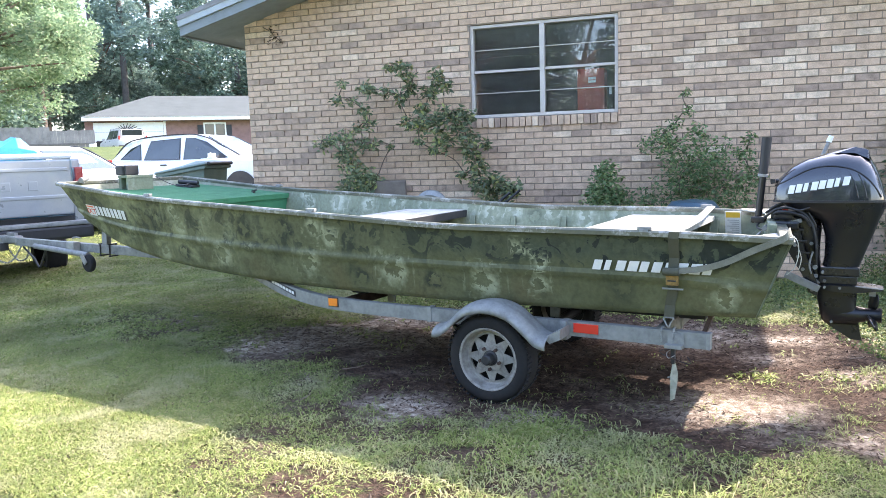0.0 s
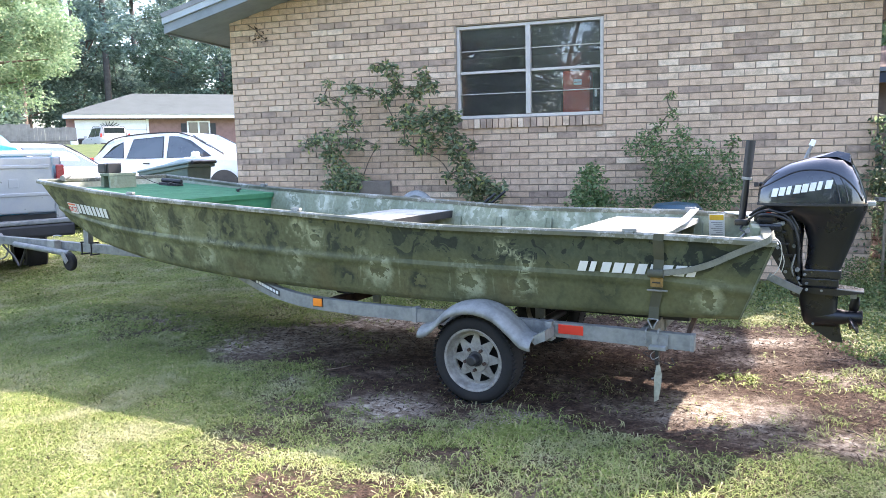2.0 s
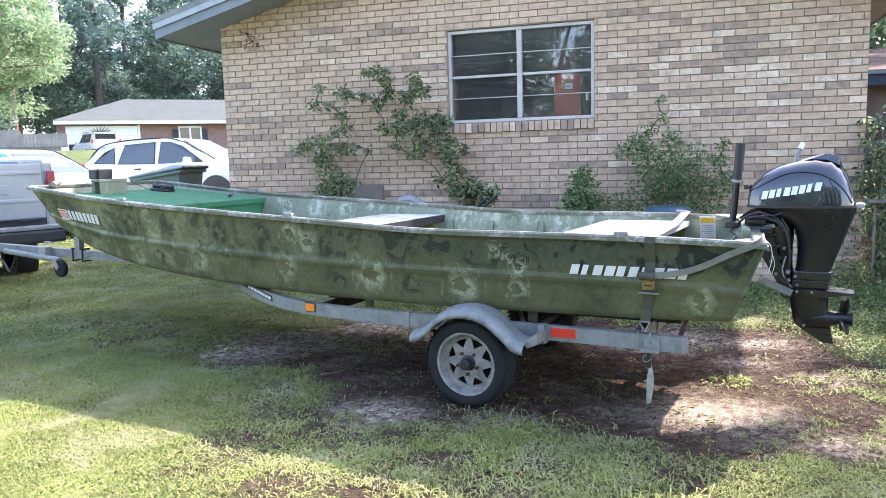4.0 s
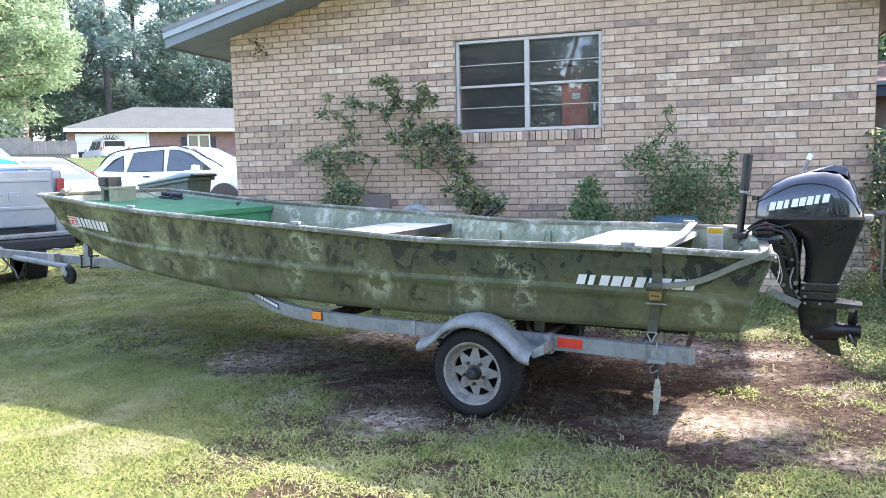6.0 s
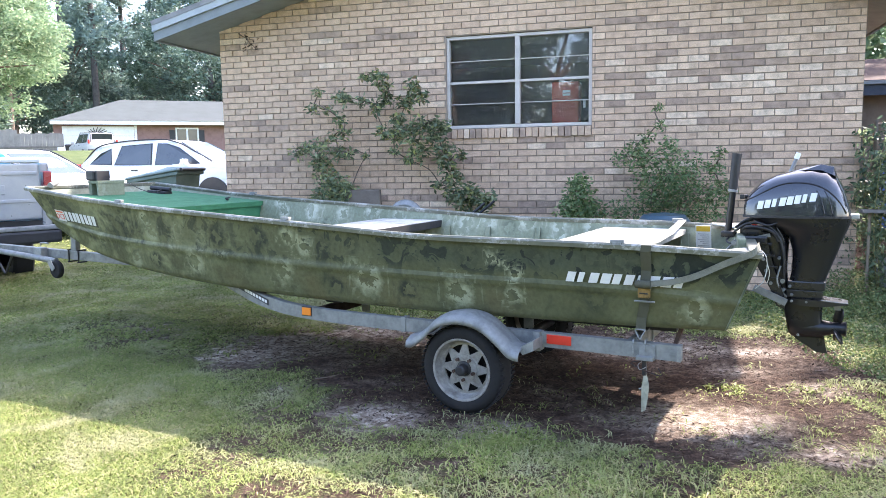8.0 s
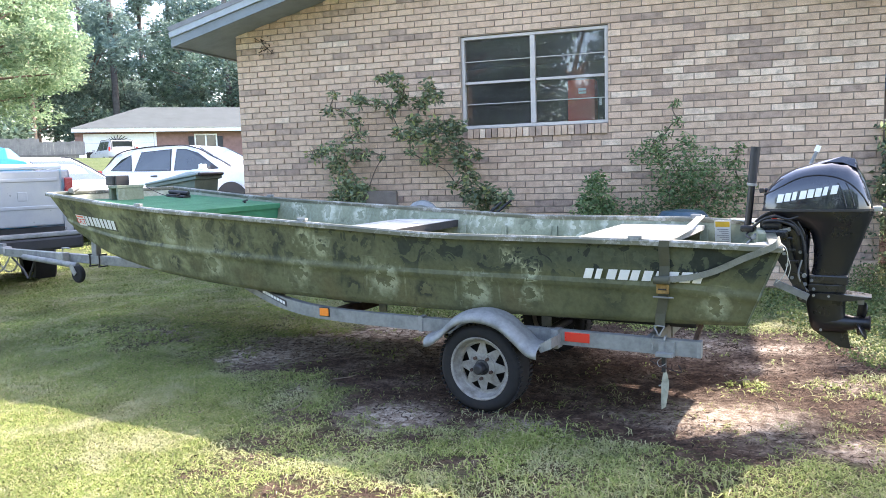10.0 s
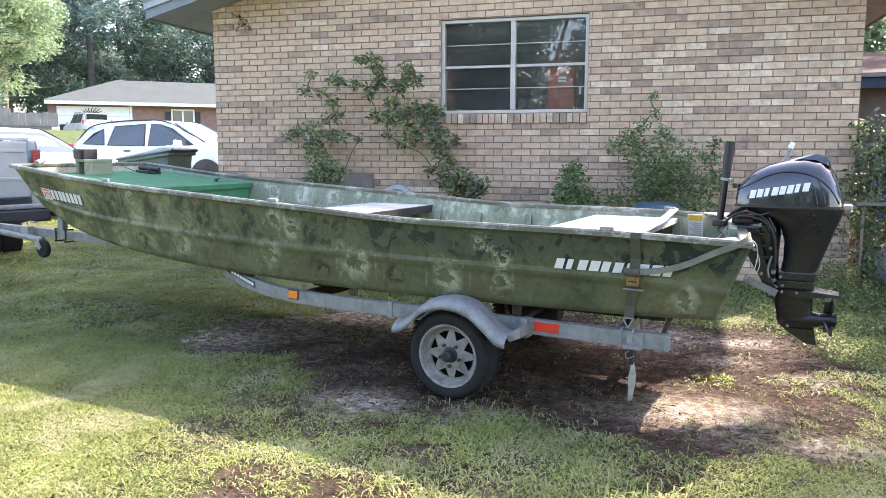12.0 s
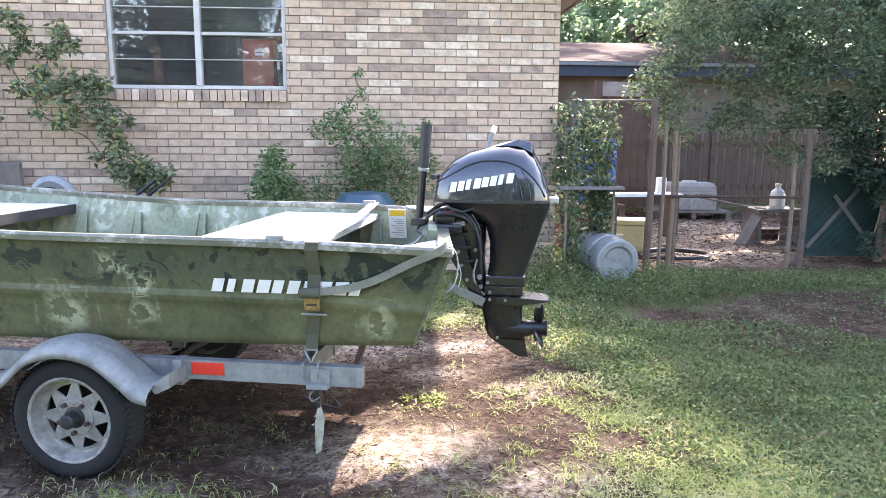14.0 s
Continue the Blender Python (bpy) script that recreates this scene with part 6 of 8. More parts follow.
crate = thing("pet_crate", "grey plastic pet crate with a slotted side on a pallet", "pet crate", pose(5.5, 12.8, 0.155, 0, 0, -8))
part("base", B(-0.40, 0.40, -0.26, 0.26, 0.0, 0.22, 0.03), "crate", crate)
bm = bmesh.new()
loft(bm, [[Vector((x * f, y * f2, z)) for x, y in ((-0.40, -0.26), (0.40, -0.26), (0.40, 0.26), (-0.40, 0.26))] for z, f, f2 in ((0.222, 1.0, 1.0), (0.40, 0.95, 0.9), (0.45, 0.85, 0.75))])
part("upper_shell", bm, "crate", crate)
for i in range(9):
    for j in range(3):
        part("vent_slot", B(-0.33 + i * 0.075, -0.285 + i * 0.075, -0.268, -0.258, 0.245 + j * 0.045, 0.27 + j * 0.045, 0, pose(0, 0.012 + 0.009 * j, 0)), "car_black", crate)
part("handle", B(-0.12, 0.12, -0.03, 0.03, 0.451, 0.48, 0.008), "white_paint", crate)
tb = thing("low_table", "low grey plank table in the yard", "table", pose(5.5, 10.05, 0.0, 0, 0, 5))
part("top", B(-0.32, 0.32, -0.22, 0.22, 0.42, 0.45), "grey_wood", tb)
for x in (-0.28, 0.28):
    part("trestle", B(x - 0.02, x + 0.02, -0.2, 0.2, 0.0, 0.42), "grey_wood", tb)
jug = solo("plastic_jug", lathe(bmesh.new(), [(0.0, 0.0), (0.085, 0.0), (0.095, 0.02), (0.095, 0.17), (0.08, 0.22), (0.035, 0.26), (0.032, 0.29), (0.04, 0.295), (0.04, 0.32), (0.0, 0.322)], 28), "jug", "milky white plastic jug on the low table", "jug", pose(5.52, 9.98, 0.45), smooth=True)
solo("ramp_board", bar(bmesh.new(), (4.95, 9.75, 0.015), (5.28, 9.92, 0.46), 0.16, 0.018), "grey_wood", "pale board leaning on the low table", "board")
solo("long_board", bar(bmesh.new(), (4.35, 10.6, 0.62), (5.2, 10.1, 0.46), 0.10, 0.02), "grey_wood", "thin board sloping down to the low table", "board")
solo("sawhorse", B(4.25, 4.45, 10.55, 10.75, 0.0, 0.61), "old_wood", "rough wooden block holding a board", "block")
solo("brick_block", B(5.42, 5.74, 10.28, 10.46, 0.0, 0.14, 0.008), "rust", "reddish brick block on the dirt", "block")
solo("hose", rope(bmesh.new(), [Vector((3.75 + 0.42 * math.cos(a) * (1 - a * 0.01), 8.85 + 0.30 * math.sin(a), 0.03 + 0.012 * (a / 6.3))) for a in np.linspace(0, 17, 70)], 0.016), "black", "coiled black garden hose on the dirt", "hose", smooth=True)
lat = thing("lattice_panel", "dark green mesh panel with crossed wooden battens leaning by the fence", "panel", pose(5.85, 8.75, 0.0, 0, 0, -6))
part("mesh_sheet", B(-0.60, 0.22, 0.02, 0.03, 0.02, 1.02), "tarp_green", lat)
for k in range(17):
    x, z = -0.58 + (k % 9) * 0.09, 0.06 + 0.40 * (k // 9)
    top = min(0.42, 0.20 - x, (1.0 - z) / 1.05)
    if top > 0.06:
        part("slat", bar(bmesh.new(), (x, 0.012, z), (x + top, 0.012, z + top * 1.05), 0.014, 0.018), "tarp_green", lat)
part("batten", bar(bmesh.new(), (-0.58, 0.0, 0.12), (-0.05, 0.0, 0.80), 0.016, 0.045), "grey_wood", lat)
part("batten", bar(bmesh.new(), (-0.32, -0.014, 0.72), (0.12, -0.014, 0.16), 0.016, 0.045), "grey_wood", lat)
# picket fence and tall gate panel behind the yard
fence = thing("picket_fence", "weathered brown picket fence with narrow gaps", "fence", pose(4.2, 14.0, 0.05))
for k in range(46):
    w = 0.088 + 0.032 * ((k * 7) % 5) / 5
    x = k * 0.145
    part("picket", B(x, x + w, 0.0, 0.02, 0.08, 1.36 + 0.04 * ((k * 13) % 7) / 7, 0), "old_wood", fence)
for z in (0.35, 1.12):
    part("fence_rail", B(-0.05, 6.7, 0.021, 0.06, z, z + 0.09), "old_wood", fence)
for x in (0.0, 2.2, 4.4, 6.6):
    part("fence_post", B(x - 0.05, x + 0.05, 0.061, 0.16, -0.1, 1.75), "grey_wood", fence)
panel = thing("fence_panel", "tall dark board fence panel with a post", "fence", pose(4.05, 13.3, 0.05))
for k in range(7):
    part("board", B(0.06 + k * 0.135, 0.185 + k * 0.135, 0.0, 0.02, 0.1, 2.12 + 0.03 * ((k * 5) % 3), 0), "old_wood", panel)
part("corner_post", B(-0.06, 0.05, -0.05, 0.06, -0.05, 2.24), "old_wood", panel)
part("cap_rail", B(0.055, 0.80, -0.04, -0.004, 1.98, 2.22), worn("bleached_board", (0.34, 0.31, 0.28), 0.9, vary=0.3), panel, "bleached top board")
shed = thing("neighbour_house", "low tan brick building with a faded red roof and navy fascia", "house", pose(0, 0, 0))
part("wall", B(1.0, 11.0, 16.2, 22.0, 0, 2.62), worn("tan_brick_wall", (0.20, 0.165, 0.135), 0.9, vary=0.25, scale=3, fine=30), shed)
part("fascia", B(0.6, 11.4, 15.75, 15.8, 2.56, 2.84), "navy", shed)
part("gutter", B(0.6, 11.4, 15.69, 15.75, 2.76, 2.83, 0.01), "fascia", shed)
bm = loft(bmesh.new(), [[Vector((x, 15.7, 2.84)), Vector((x, 19.1, 3.62)), Vector((x, 22.5, 2.84)), Vector((x, 19.1, 3.52))] for x in (0.6, 11.4)])
part("roof", bm, "rust_roof", shed, "faded reddish sheet roof")

# ---- street side ----


def car(name, label, m, paint, L, H, belt, wheels, low, high, windows, W=0.88, group=""):
    """low: (x, sill, top, half width) of the lower body; high: (x, top, half width) of the cabin; windows: outlines in (x, z)."""
    c_ = thing(name, label, "car", m, group)
    rings = []
    for x, zb, zt, w in low:
        half = [(w * 0.86, zb), (w * 0.98, zb + 0.10), (w, zb + (zt - zb) * 0.55), (w * 0.97, zt - 0.06), (w * 0.90, zt), (w * 0.5, zt + 0.025)]
        rings.append([Vector((x, y, z)) for y, z in half] + [Vector((x, -y, z)) for y, z in half[::-1]])
    part("body", loft(bmesh.new(), rings), paint, c_, "", True, 45)
    rings = []
    for x, zt, w in high:
        half = [(W * 0.90, belt - 0.02), (w + 0.03, belt + (zt - belt) * 0.75), (w * 0.93, zt - 0.02), (w * 0.5, zt)]
        rings.append([Vector((x, y, z)) for y, z in half] + [Vector((x, -y, z)) for y, z in half[::-1]])
    part("cabin", loft(bmesh.new(), rings), paint, c_, "", True, 45)

    def side_y(x, z):
        xs = [h[0] for h in high]
        zt, w = np.interp(x, xs, [h[1] for h in high]), np.interp(x, xs, [h[2] for h in high])
        f = np.clip((z - belt + 0.02) / max(0.05, (zt - belt) * 0.75 + 0.02), 0, 1.25)
        return W * 0.90 + (w + 0.03 - W * 0.90) * f
    for side in (1, -1):
        for o in windows:
            bm = bmesh.new()
            a = [Vector((x, side * (side_y(x, z) + 0.008), z)) for x, z in o]
            loft(bm, [[p + Vector((0, side * 0.004, 0)) for p in a], a])
            part("side_window", bm, "car_window", c_, "dark tinted side window")
            cx, cz = sum(p[0] for p in o) / len(o), sum(p[1] for p in o) / len(o)
            a = [Vector((cx + (x - cx) * 1.06, 0, cz + (z - cz) * 1.10)) for x, z in o]
            a = [Vector((p.x, side * (side_y(p.x, p.z) + 0.003), p.z)) for p in a]
            part("window_trim", loft(bmesh.new(), [[p + Vector((0, side * 0.003, 0)) for p in a], a]), "car_black", c_)
        edge = [Vector((x, side * w * 0.95, zt - 0.018)) for x, zt, w in high]
        part("roof_trim", rope(bmesh.new(), smooth_path(edge, 3), 0.014, 6), "car_black", c_)
        part("mirror", B(0.62, 0.74, side * (W + 0.02) - 0.07, side * (W + 0.02) + 0.07, belt + 0.02, belt + 0.14, 0.02), paint, c_)
        for x in (-0.55, 0.42):
            part("door_handle", B(x - 0.1, x + 0.06, side * W - 0.012, side * W + 0.012, belt - 0.10, belt - 0.07, 0.005), "car_black", c_)
    for x in wheels:
        for side in (1, -1):
            wm = pose(x, side * (W - 0.10), 0.32) @ pose(0, 0, 0, -90 if side > 0 else 90)
            t_ = part("tyre", lathe(bmesh.new(), [(0.20, -0.09), (0.29, -0.105), (0.32, -0.08), (0.325, 0), (0.32, 0.08), (0.29, 0.105), (0.20, 0.09)], 32, wm), "rubber", c_, smooth=True)
            part("rim", lathe(bmesh.new(), [(0.0, 0.06), (0.07, 0.075), (0.17, 0.05), (0.205, 0.092)], 20, wm), "galv_dull", t_, smooth=True)
            part("wheel_arch", lathe(bmesh.new(), [(0.0, 0.108), (0.36, 0.108), (0.37, 0.0)], 28, pose(x, side * (W - 0.098), 0.34) @ pose(0, 0, 0, -90 if side > 0 else 90)), "car_black", c_)
    return c_


MAT["car_window"] = worn("tinted_window", (0.030, 0.036, 0.036), 0.03, vary=0.3, scale=3, bumps=0.0, spec=0.8, coat=0.2)
gz = lambda x, y: float(rise(x, y))
hx_, hy_ = -10.1, 14.05
hatch = car("hatchback_car", "white four-door hatchback parked on the grass", pose(hx_, hy_, gz(hx_, hy_) - 0.08, 0, 0, 2), "car_white", 4.4, 1.53, 0.95, (-1.32, 1.32),
            [(-2.2, 0.42, 0.80, 0.70), (-2.12, 0.28, 0.95, 0.82), (-1.6, 0.22, 0.97, 0.88), (0, 0.20, 0.97, 0.88), (1.2, 0.22, 0.98, 0.88), (1.75, 0.25, 0.93, 0.85), (2.1, 0.30, 0.80, 0.76), (2.22, 0.38, 0.66, 0.62)],
            [(-2.12, 1.02, 0.62), (-1.75, 1.38, 0.60), (-1.2, 1.50, 0.62), (-0.3, 1.54, 0.64), (0.25, 1.50, 0.64), (0.75, 1.28, 0.64), (1.25, 0.99, 0.66)],
            [[(-1.78, 1.02), (-1.22, 1.00), (-1.30, 1.33), (-1.55, 1.24)], [(-1.12, 1.00), (-0.22, 0.98), (-0.25, 1.42), (-1.0, 1.38)], [(-0.10, 0.98), (0.98, 0.99), (0.42, 1.33), (0.15, 1.41), (-0.08, 1.42)]])
part("windscreen", loft(bmesh.new(), [[Vector((x, y, z)) for y in (-w, w)] + [Vector((x - 0.01, w, z - 0.012)), Vector((x - 0.01, -w, z - 0.012))] for x, z, w in ((0.36, 1.475, 0.5), (1.16, 1.055, 0.6))]), "car_window", hatch, "windscreen with sky glare")
for side in (1, -1):
    part("tail_lamp", B(-2.2, -2.02, side * 0.80 - 0.05, side * 0.80 + 0.05, 0.80, 1.02, 0.02), "red_lens", hatch)
sx_, sy_ = -10.75, 10.25
sedan = car("sedan_car", "silver-white sedan parked beside the pickup", pose(sx_, sy_, gz(sx_, sy_) - 0.06, 0, 0, -4), "car_white", 4.6, 1.42, 0.90, (-1.35, 1.4),
            [(-2.3, 0.45, 0.85, 0.72), (-2.2, 0.28, 0.95, 0.82), (-1.5, 0.22, 0.93, 0.88), (0, 0.20, 0.92, 0.88), (1.2, 0.22, 0.92, 0.88), (1.9, 0.25, 0.82, 0.84), (2.25, 0.35, 0.66, 0.70)],
            [(-1.75, 0.98, 0.64), (-1.1, 1.33, 0.60), (-0.4, 1.43, 0.62), (0.15, 1.41, 0.62), (0.6, 1.22, 0.64), (1.15, 0.94, 0.66)],
            [[(-1.3, 0.98), (-0.45, 0.95), (-0.45, 1.32), (-0.95, 1.28)], [(-0.33, 0.95), (0.75, 0.95), (0.30, 1.25), (-0.33, 1.33)]])
part("windscreen", loft(bmesh.new(), [[Vector((x, y, z)) for y in (-w, w)] + [Vector((x - 0.01, w, z - 0.012)), Vector((x - 0.01, -w, z - 0.012))] for x, z, w in ((0.34, 1.338, 0.44), (1.06, 0.992, 0.52))]), "car_window", sedan)
vx, vy = -32.2, 35.85
suv = car("suv_car", "small silver utility car in the driveway of the far house", pose(vx, vy, gz(vx, vy) - 0.25, 0, 0, 147), worn("champagne_car_paint", (0.42, 0.41, 0.38), 0.4, 0.2, 0.08, bumps=0.0), 4.3, 1.68, 1.02, (-1.3, 1.3),
          [(-2.15, 0.5, 0.95, 0.78), (-2.08, 0.38, 1.05, 0.86), (0, 0.32, 1.05, 0.9), (1.2, 0.34, 1.04, 0.9), (2.0, 0.38, 0.95, 0.84), (2.15, 0.5, 0.8, 0.7)],
          [(-2.08, 1.1, 0.68), (-1.9, 1.62, 0.64), (-0.5, 1.68, 0.64), (0.2, 1.66, 0.64), (1.0, 1.05, 0.66)],
          [[(-1.75, 1.1), (-0.9, 1.08), (-0.9, 1.54), (-1.7, 1.52)], [(-0.8, 1.08), (0.6, 1.08), (0.1, 1.54), (-0.8, 1.55)]], W=0.9)
part("rear_window", B(-2.06, -2.03, -0.55, 0.55, 1.15, 1.55, 0.005, pose(0.03, 0, 0, 0, 0, 0)), "car_window", suv)
for side in (1, -1):
    part("tail_lamp", B(-2.17, -2.02, side * 0.76 - 0.04, side * 0.76 + 0.04, 1.0, 1.22, 0.02), "red_lens", suv)
part("rear_bumper", B(-2.22, -2.08, -0.82, 0.82, 0.45, 0.68, 0.03), "car_black", suv)

truck = thing("pickup_truck", "silver pickup truck hitched to the boat trailer", "pickup truck", pose(-6.85, 5.80, 0.10, 0, 0, 154))
part("bed_side", B(0.08, 1.95, 0.86, 0.97, 0.62, 1.38, 0.03), "car_silver", truck)
part("bed_side", B(0.08, 1.95, -0.97, -0.86, 0.62, 1.38, 0.03), "car_silver", truck)
part("bed_floor", B(0.08, 1.95, -0.855, 0.855, 0.66, 0.72), "car_black", truck)
part("bed_front", B(1.88, 1.95, -0.855, 0.855, 0.721, 1.38), "car_silver", truck)
gate_t = part("tailgate", B(0.0, 0.07, -0.84, 0.84, 0.74, 1.37, 0.02), "car_silver", truck, "silver pressed tailgate")
part("gate_crease", B(-0.012, 0.004, -0.80, 0.80, 0.93, 0.97, 0.006), "car_silver", gate_t)
part("gate_crease", B(-0.012, 0.004, -0.80, 0.80, 1.24, 1.28, 0.006), "car_silver", gate_t)
part("gate_handle", B(-0.02, 0.002, -0.10, 0.10, 1.17, 1.23, 0.01), "car_black", gate_t)
for k, y in enumerate((-0.42, -0.14, 0.14, 0.42)):
    part("raised_bar", B(-0.006, 0.002, y - 0.05, y + 0.05, 1.03, 1.13, 0.004), "car_silver", gate_t, "raised silver bar")
# tailgate's top cap, made white for the glare along it
part("tonneau_rail", B(-0.01, 0.10, -0.86, 0.86, 1.375, 1.44, 0.03), "car_white", truck)
for side in (1, -1):
    part("tail_lamp", B(-0.02, 0.09, side * 0.915 - 0.045, side * 0.915 + 0.045, 1.06, 1.28, 0.02), worn("dark_red_lens", (0.30, 0.03, 0.03), 0.3), truck, "red tail lamp")
bmp = part("rear_bumper", B(-0.16, -0.03, -0.98, 0.98, 0.47, 0.62, 0.03), "car_black", truck, "black step bumper with a chrome edge")
part("bumper_top", B(-0.17, -0.02, -0.96, 0.96, 0.621, 0.67, 0.015), "galv", bmp)
part("plate", B(-0.178, -0.171, 0.22, 0.52, 0.50, 0.65), "white_print", truck, "white plate with dark bars")
for k in range(4):
    part("plate_bar", B(-0.182, -0.179, 0.25 + k * 0.065, 0.295 + k * 0.065, 0.54, 0.61), "bin_green", truck)
part("hitch", B(-0.30, 0.2, -0.04, 0.04, 0.42, 0.50, 0.005), "car_black", truck)
part("hitch_ball", tube(bmesh.new(), (-0.26, 0, 0.50), (-0.26, 0, 0.56), 0.028), "galv_dull", truck, smooth=True)
rings = []
for x, zt, w in ((1.98, 1.36, 0.94), (2.05, 1.54, 0.80), (2.3, 1.60, 0.76), (3.2, 1.60, 0.76), (3.6, 1.48, 0.78), (3.95, 1.26, 0.92), (5.2, 1.15, 0.92), (5.4, 0.9, 0.85)):
    half = [(0.90, 0.5), (0.95, 0.8), (0.95, min(1.2, zt - 0.02)), (w, zt - 0.05), (w * 0.6, zt)]
    rings.append([Vector((x, y, z)) for y, z in half] + [Vector((x, -y, z)) for y, z in half[::-1]])
part("cab", loft(bmesh.new(), rings), "car_silver", truck, "", True, 45)
part("rear_glass", B(1.955, 1.975, -0.6, 0.6, 1.385, 1.52), "car_window", truck)
for x in (1.05, 4.4):
    for side in (1, -1):
        wm = pose(x, side * 0.83, 0.27) @ pose(0, 0, 0, -90 if side > 0 else 90)
        t_ = part("tyre", lathe(bmesh.new(), [(0.22, -0.11), (0.33, -0.12), (0.37, -0.09), (0.375, 0), (0.37, 0.09), (0.33, 0.12), (0.22, 0.11)], 32, wm), "rubber", truck, smooth=True)
        part("rim", lathe(bmesh.new(), [(0.0, 0.05), (0.2, 0.05), (0.225, 0.10)], 20, wm), "galv_dull", t_, smooth=True)
bm = bmesh.new()
loft(bm, [[Vector((x, y + dy * f, z)) for y, z in ((-0.62, 0.72), (-0.62, 1.40), (-0.56, 1.47), (-0.43, h), (-0.38, h + 0.01), (-0.22, 1.52), (0.1, 1.49), (0.5, 1.44), (0.55, 0.72))] for x, h, dy, f in ((0.25, 1.50, 0.0, 0), (0.32, 1.62, 0.0, 1), (0.6, 1.64, -0.03, 1), (1.0, 1.60, -0.05, 1), (1.4, 1.63, -0.08, 1), (1.5, 1.45, -0.08, 1))])
solo("tarpaulin", bm, "blue_tarp", "light blue tarpaulin over a load in the pickup bed", "tarpaulin", pose(-6.85, 5.80, 0.10, 0, 0, 154))

bnx, bny = -6.68, 9.02
wb = thing("wheelie_bin", "dark green wheeled rubbish bin with a paler lid", "rubbish bin", pose(bnx, bny, gz(bnx, bny) - 0.03, 0, 0, 3))
bm = bmesh.new()
loft(bm, [[Vector((x * f, y * f, z + 0.15 * x * g)) for x, y in ((-0.38, -0.31), (0.38, -0.31), (0.38, 0.31), (-0.38, 0.31))] for z, f, g in ((0.02, 0.72, 0.0), (0.6, 0.86, 0.3), (1.06, 0.97, 0.9), (1.10, 0.99, 1.0))])
part("body", bm, "bin_green", wb)
bm = bmesh.new()
loft(bm, [[Vector((x * f, y * f, z + 0.15 * x)) for x, y in ((-0.38, -0.31), (0.38, -0.31), (0.38, 0.31), (-0.38, 0.31))] for z, f in ((1.075, 1.02), (1.085, 1.09), (1.125, 1.09), (1.13, 1.03))])
part("rim", bm, "bin_green", wb)
bm = bmesh.new()
loft(bm, [[Vector((x * f, y * f, z + 0.15 * x)) for x, y in ((-0.42, -0.34), (0.42, -0.34), (0.42, 0.34), (-0.42, 0.34))] for z, f in ((1.132, 1.0), (1.145, 1.03), (1.165, 1.0), (1.185, 0.7), (1.19, 0.3))])
# lid's paler green holds the sky glare on its top
part("lid", bm, worn("sky_glare_green_lid", (0.15, 0.20, 0.175), 0.5, vary=0.2), wb, "green lid, coloured paler for sky glare")
part("hinge", tube(bmesh.new(), (0.45, -0.3, 1.21), (0.45, 0.3, 1.21), 0.025), "black", wb)
for y in (-0.28, 0.28):
    part("bin_wheel", tube(bmesh.new(), (0.30, y - 0.03, 0.12), (0.30, y + 0.03, 0.12), 0.12, seg=20), "rubber", wb)

# far house with garage, fence and yard pieces
FH = Matrix.Translation((-38.0, 39.6, 1.9)) @ pose(0, 0, 0, 0, 0, 39)
far = thing("far_house", "low brick house with grey hip roof and white garage door", "house", FH)
part("brick_wall", B(-0.5, 20.0, 0.0, 8.0, -0.3, 2.5), "far_brick", far)
part("garage_door", B(0.02, 4.42, -0.06, -0.002, -0.2, 2.38, 0.01), "white_paint", far, "white sectional garage door")
for k in range(3):
    part("door_groove", B(0.02, 4.42, -0.068, -0.061, 0.5 + k * 0.62, 0.515 + k * 0.62), "galv_dull", far)
part("eave_board", B(-0.6, 20.6, -0.75, -0.70, 2.47, 2.72), "white_paint", far)
part("eave_soffit", B(-0.6, 20.6, -0.70, 0.0, 2.505, 2.53), "white_paint", far)
bm = bmesh.new()
lo = [bm.verts.new(p) for p in ((-0.7, -0.8, 2.72), (20.7, -0.8, 2.72), (20.7, 8.8, 2.72), (-0.7, 8.8, 2.72))]
hi = [bm.verts.new(p) for p in ((3.6, 4.0, 4.5), (17.0, 4.0, 4.5))]
for f in ((lo[0], lo[1], hi[1], hi[0]), (lo[1], lo[2], hi[1]), (lo[2], lo[3], hi[0], hi[1]), (lo[3], lo[0], hi[0]), (lo[3], lo[2], lo[1], lo[0])):
    bm.faces.new(f)
part("roof", bm, worn("pale_grey_shingle", (0.078, 0.088, 0.086), 0.95, vary=0.12, scale=1.0, fine=12, spec=0.1), far, "pale grey shingle hip roof")
w_ = part("window", B(7.08, 8.62, -0.05, -0.002, 0.9, 2.32, 0.01), "white_paint", far)
part("pane", B(7.18, 7.79, -0.062, -0.051, 1.0, 2.22), "car_window", w_)
part("pane", B(7.91, 8.52, -0.062, -0.051, 1.0, 2.22), "car_window", w_)
for x in (6.68, 8.64):
    part("shutter", B(x, x + 0.36, -0.05, -0.002, 0.85, 2.15), "car_black", far, "black shutter")
part("garage_trim", B(4.44, 4.6, -0.05, -0.002, -0.2, 2.45), "white_paint", far)
bm = bmesh.new()
for k in range(7):
    a = radians(20 + k * 23)
    limb(bm, [(2.1 + 0.15 * math.cos(a), -0.09, 1.92 + 0.06 * math.sin(a)), (2.1 + 0.42 * math.cos(a), -0.09, 1.92 + 0.22 * math.sin(a)), (2.1 + 0.62 * math.cos(a) + 0.06, -0.09, 1.98 + 0.34 * math.sin(a))], 0.035, 0.02, 5)
part("wall_ornament", bm, "car_black", far, "black wrought ornament above the garage door")
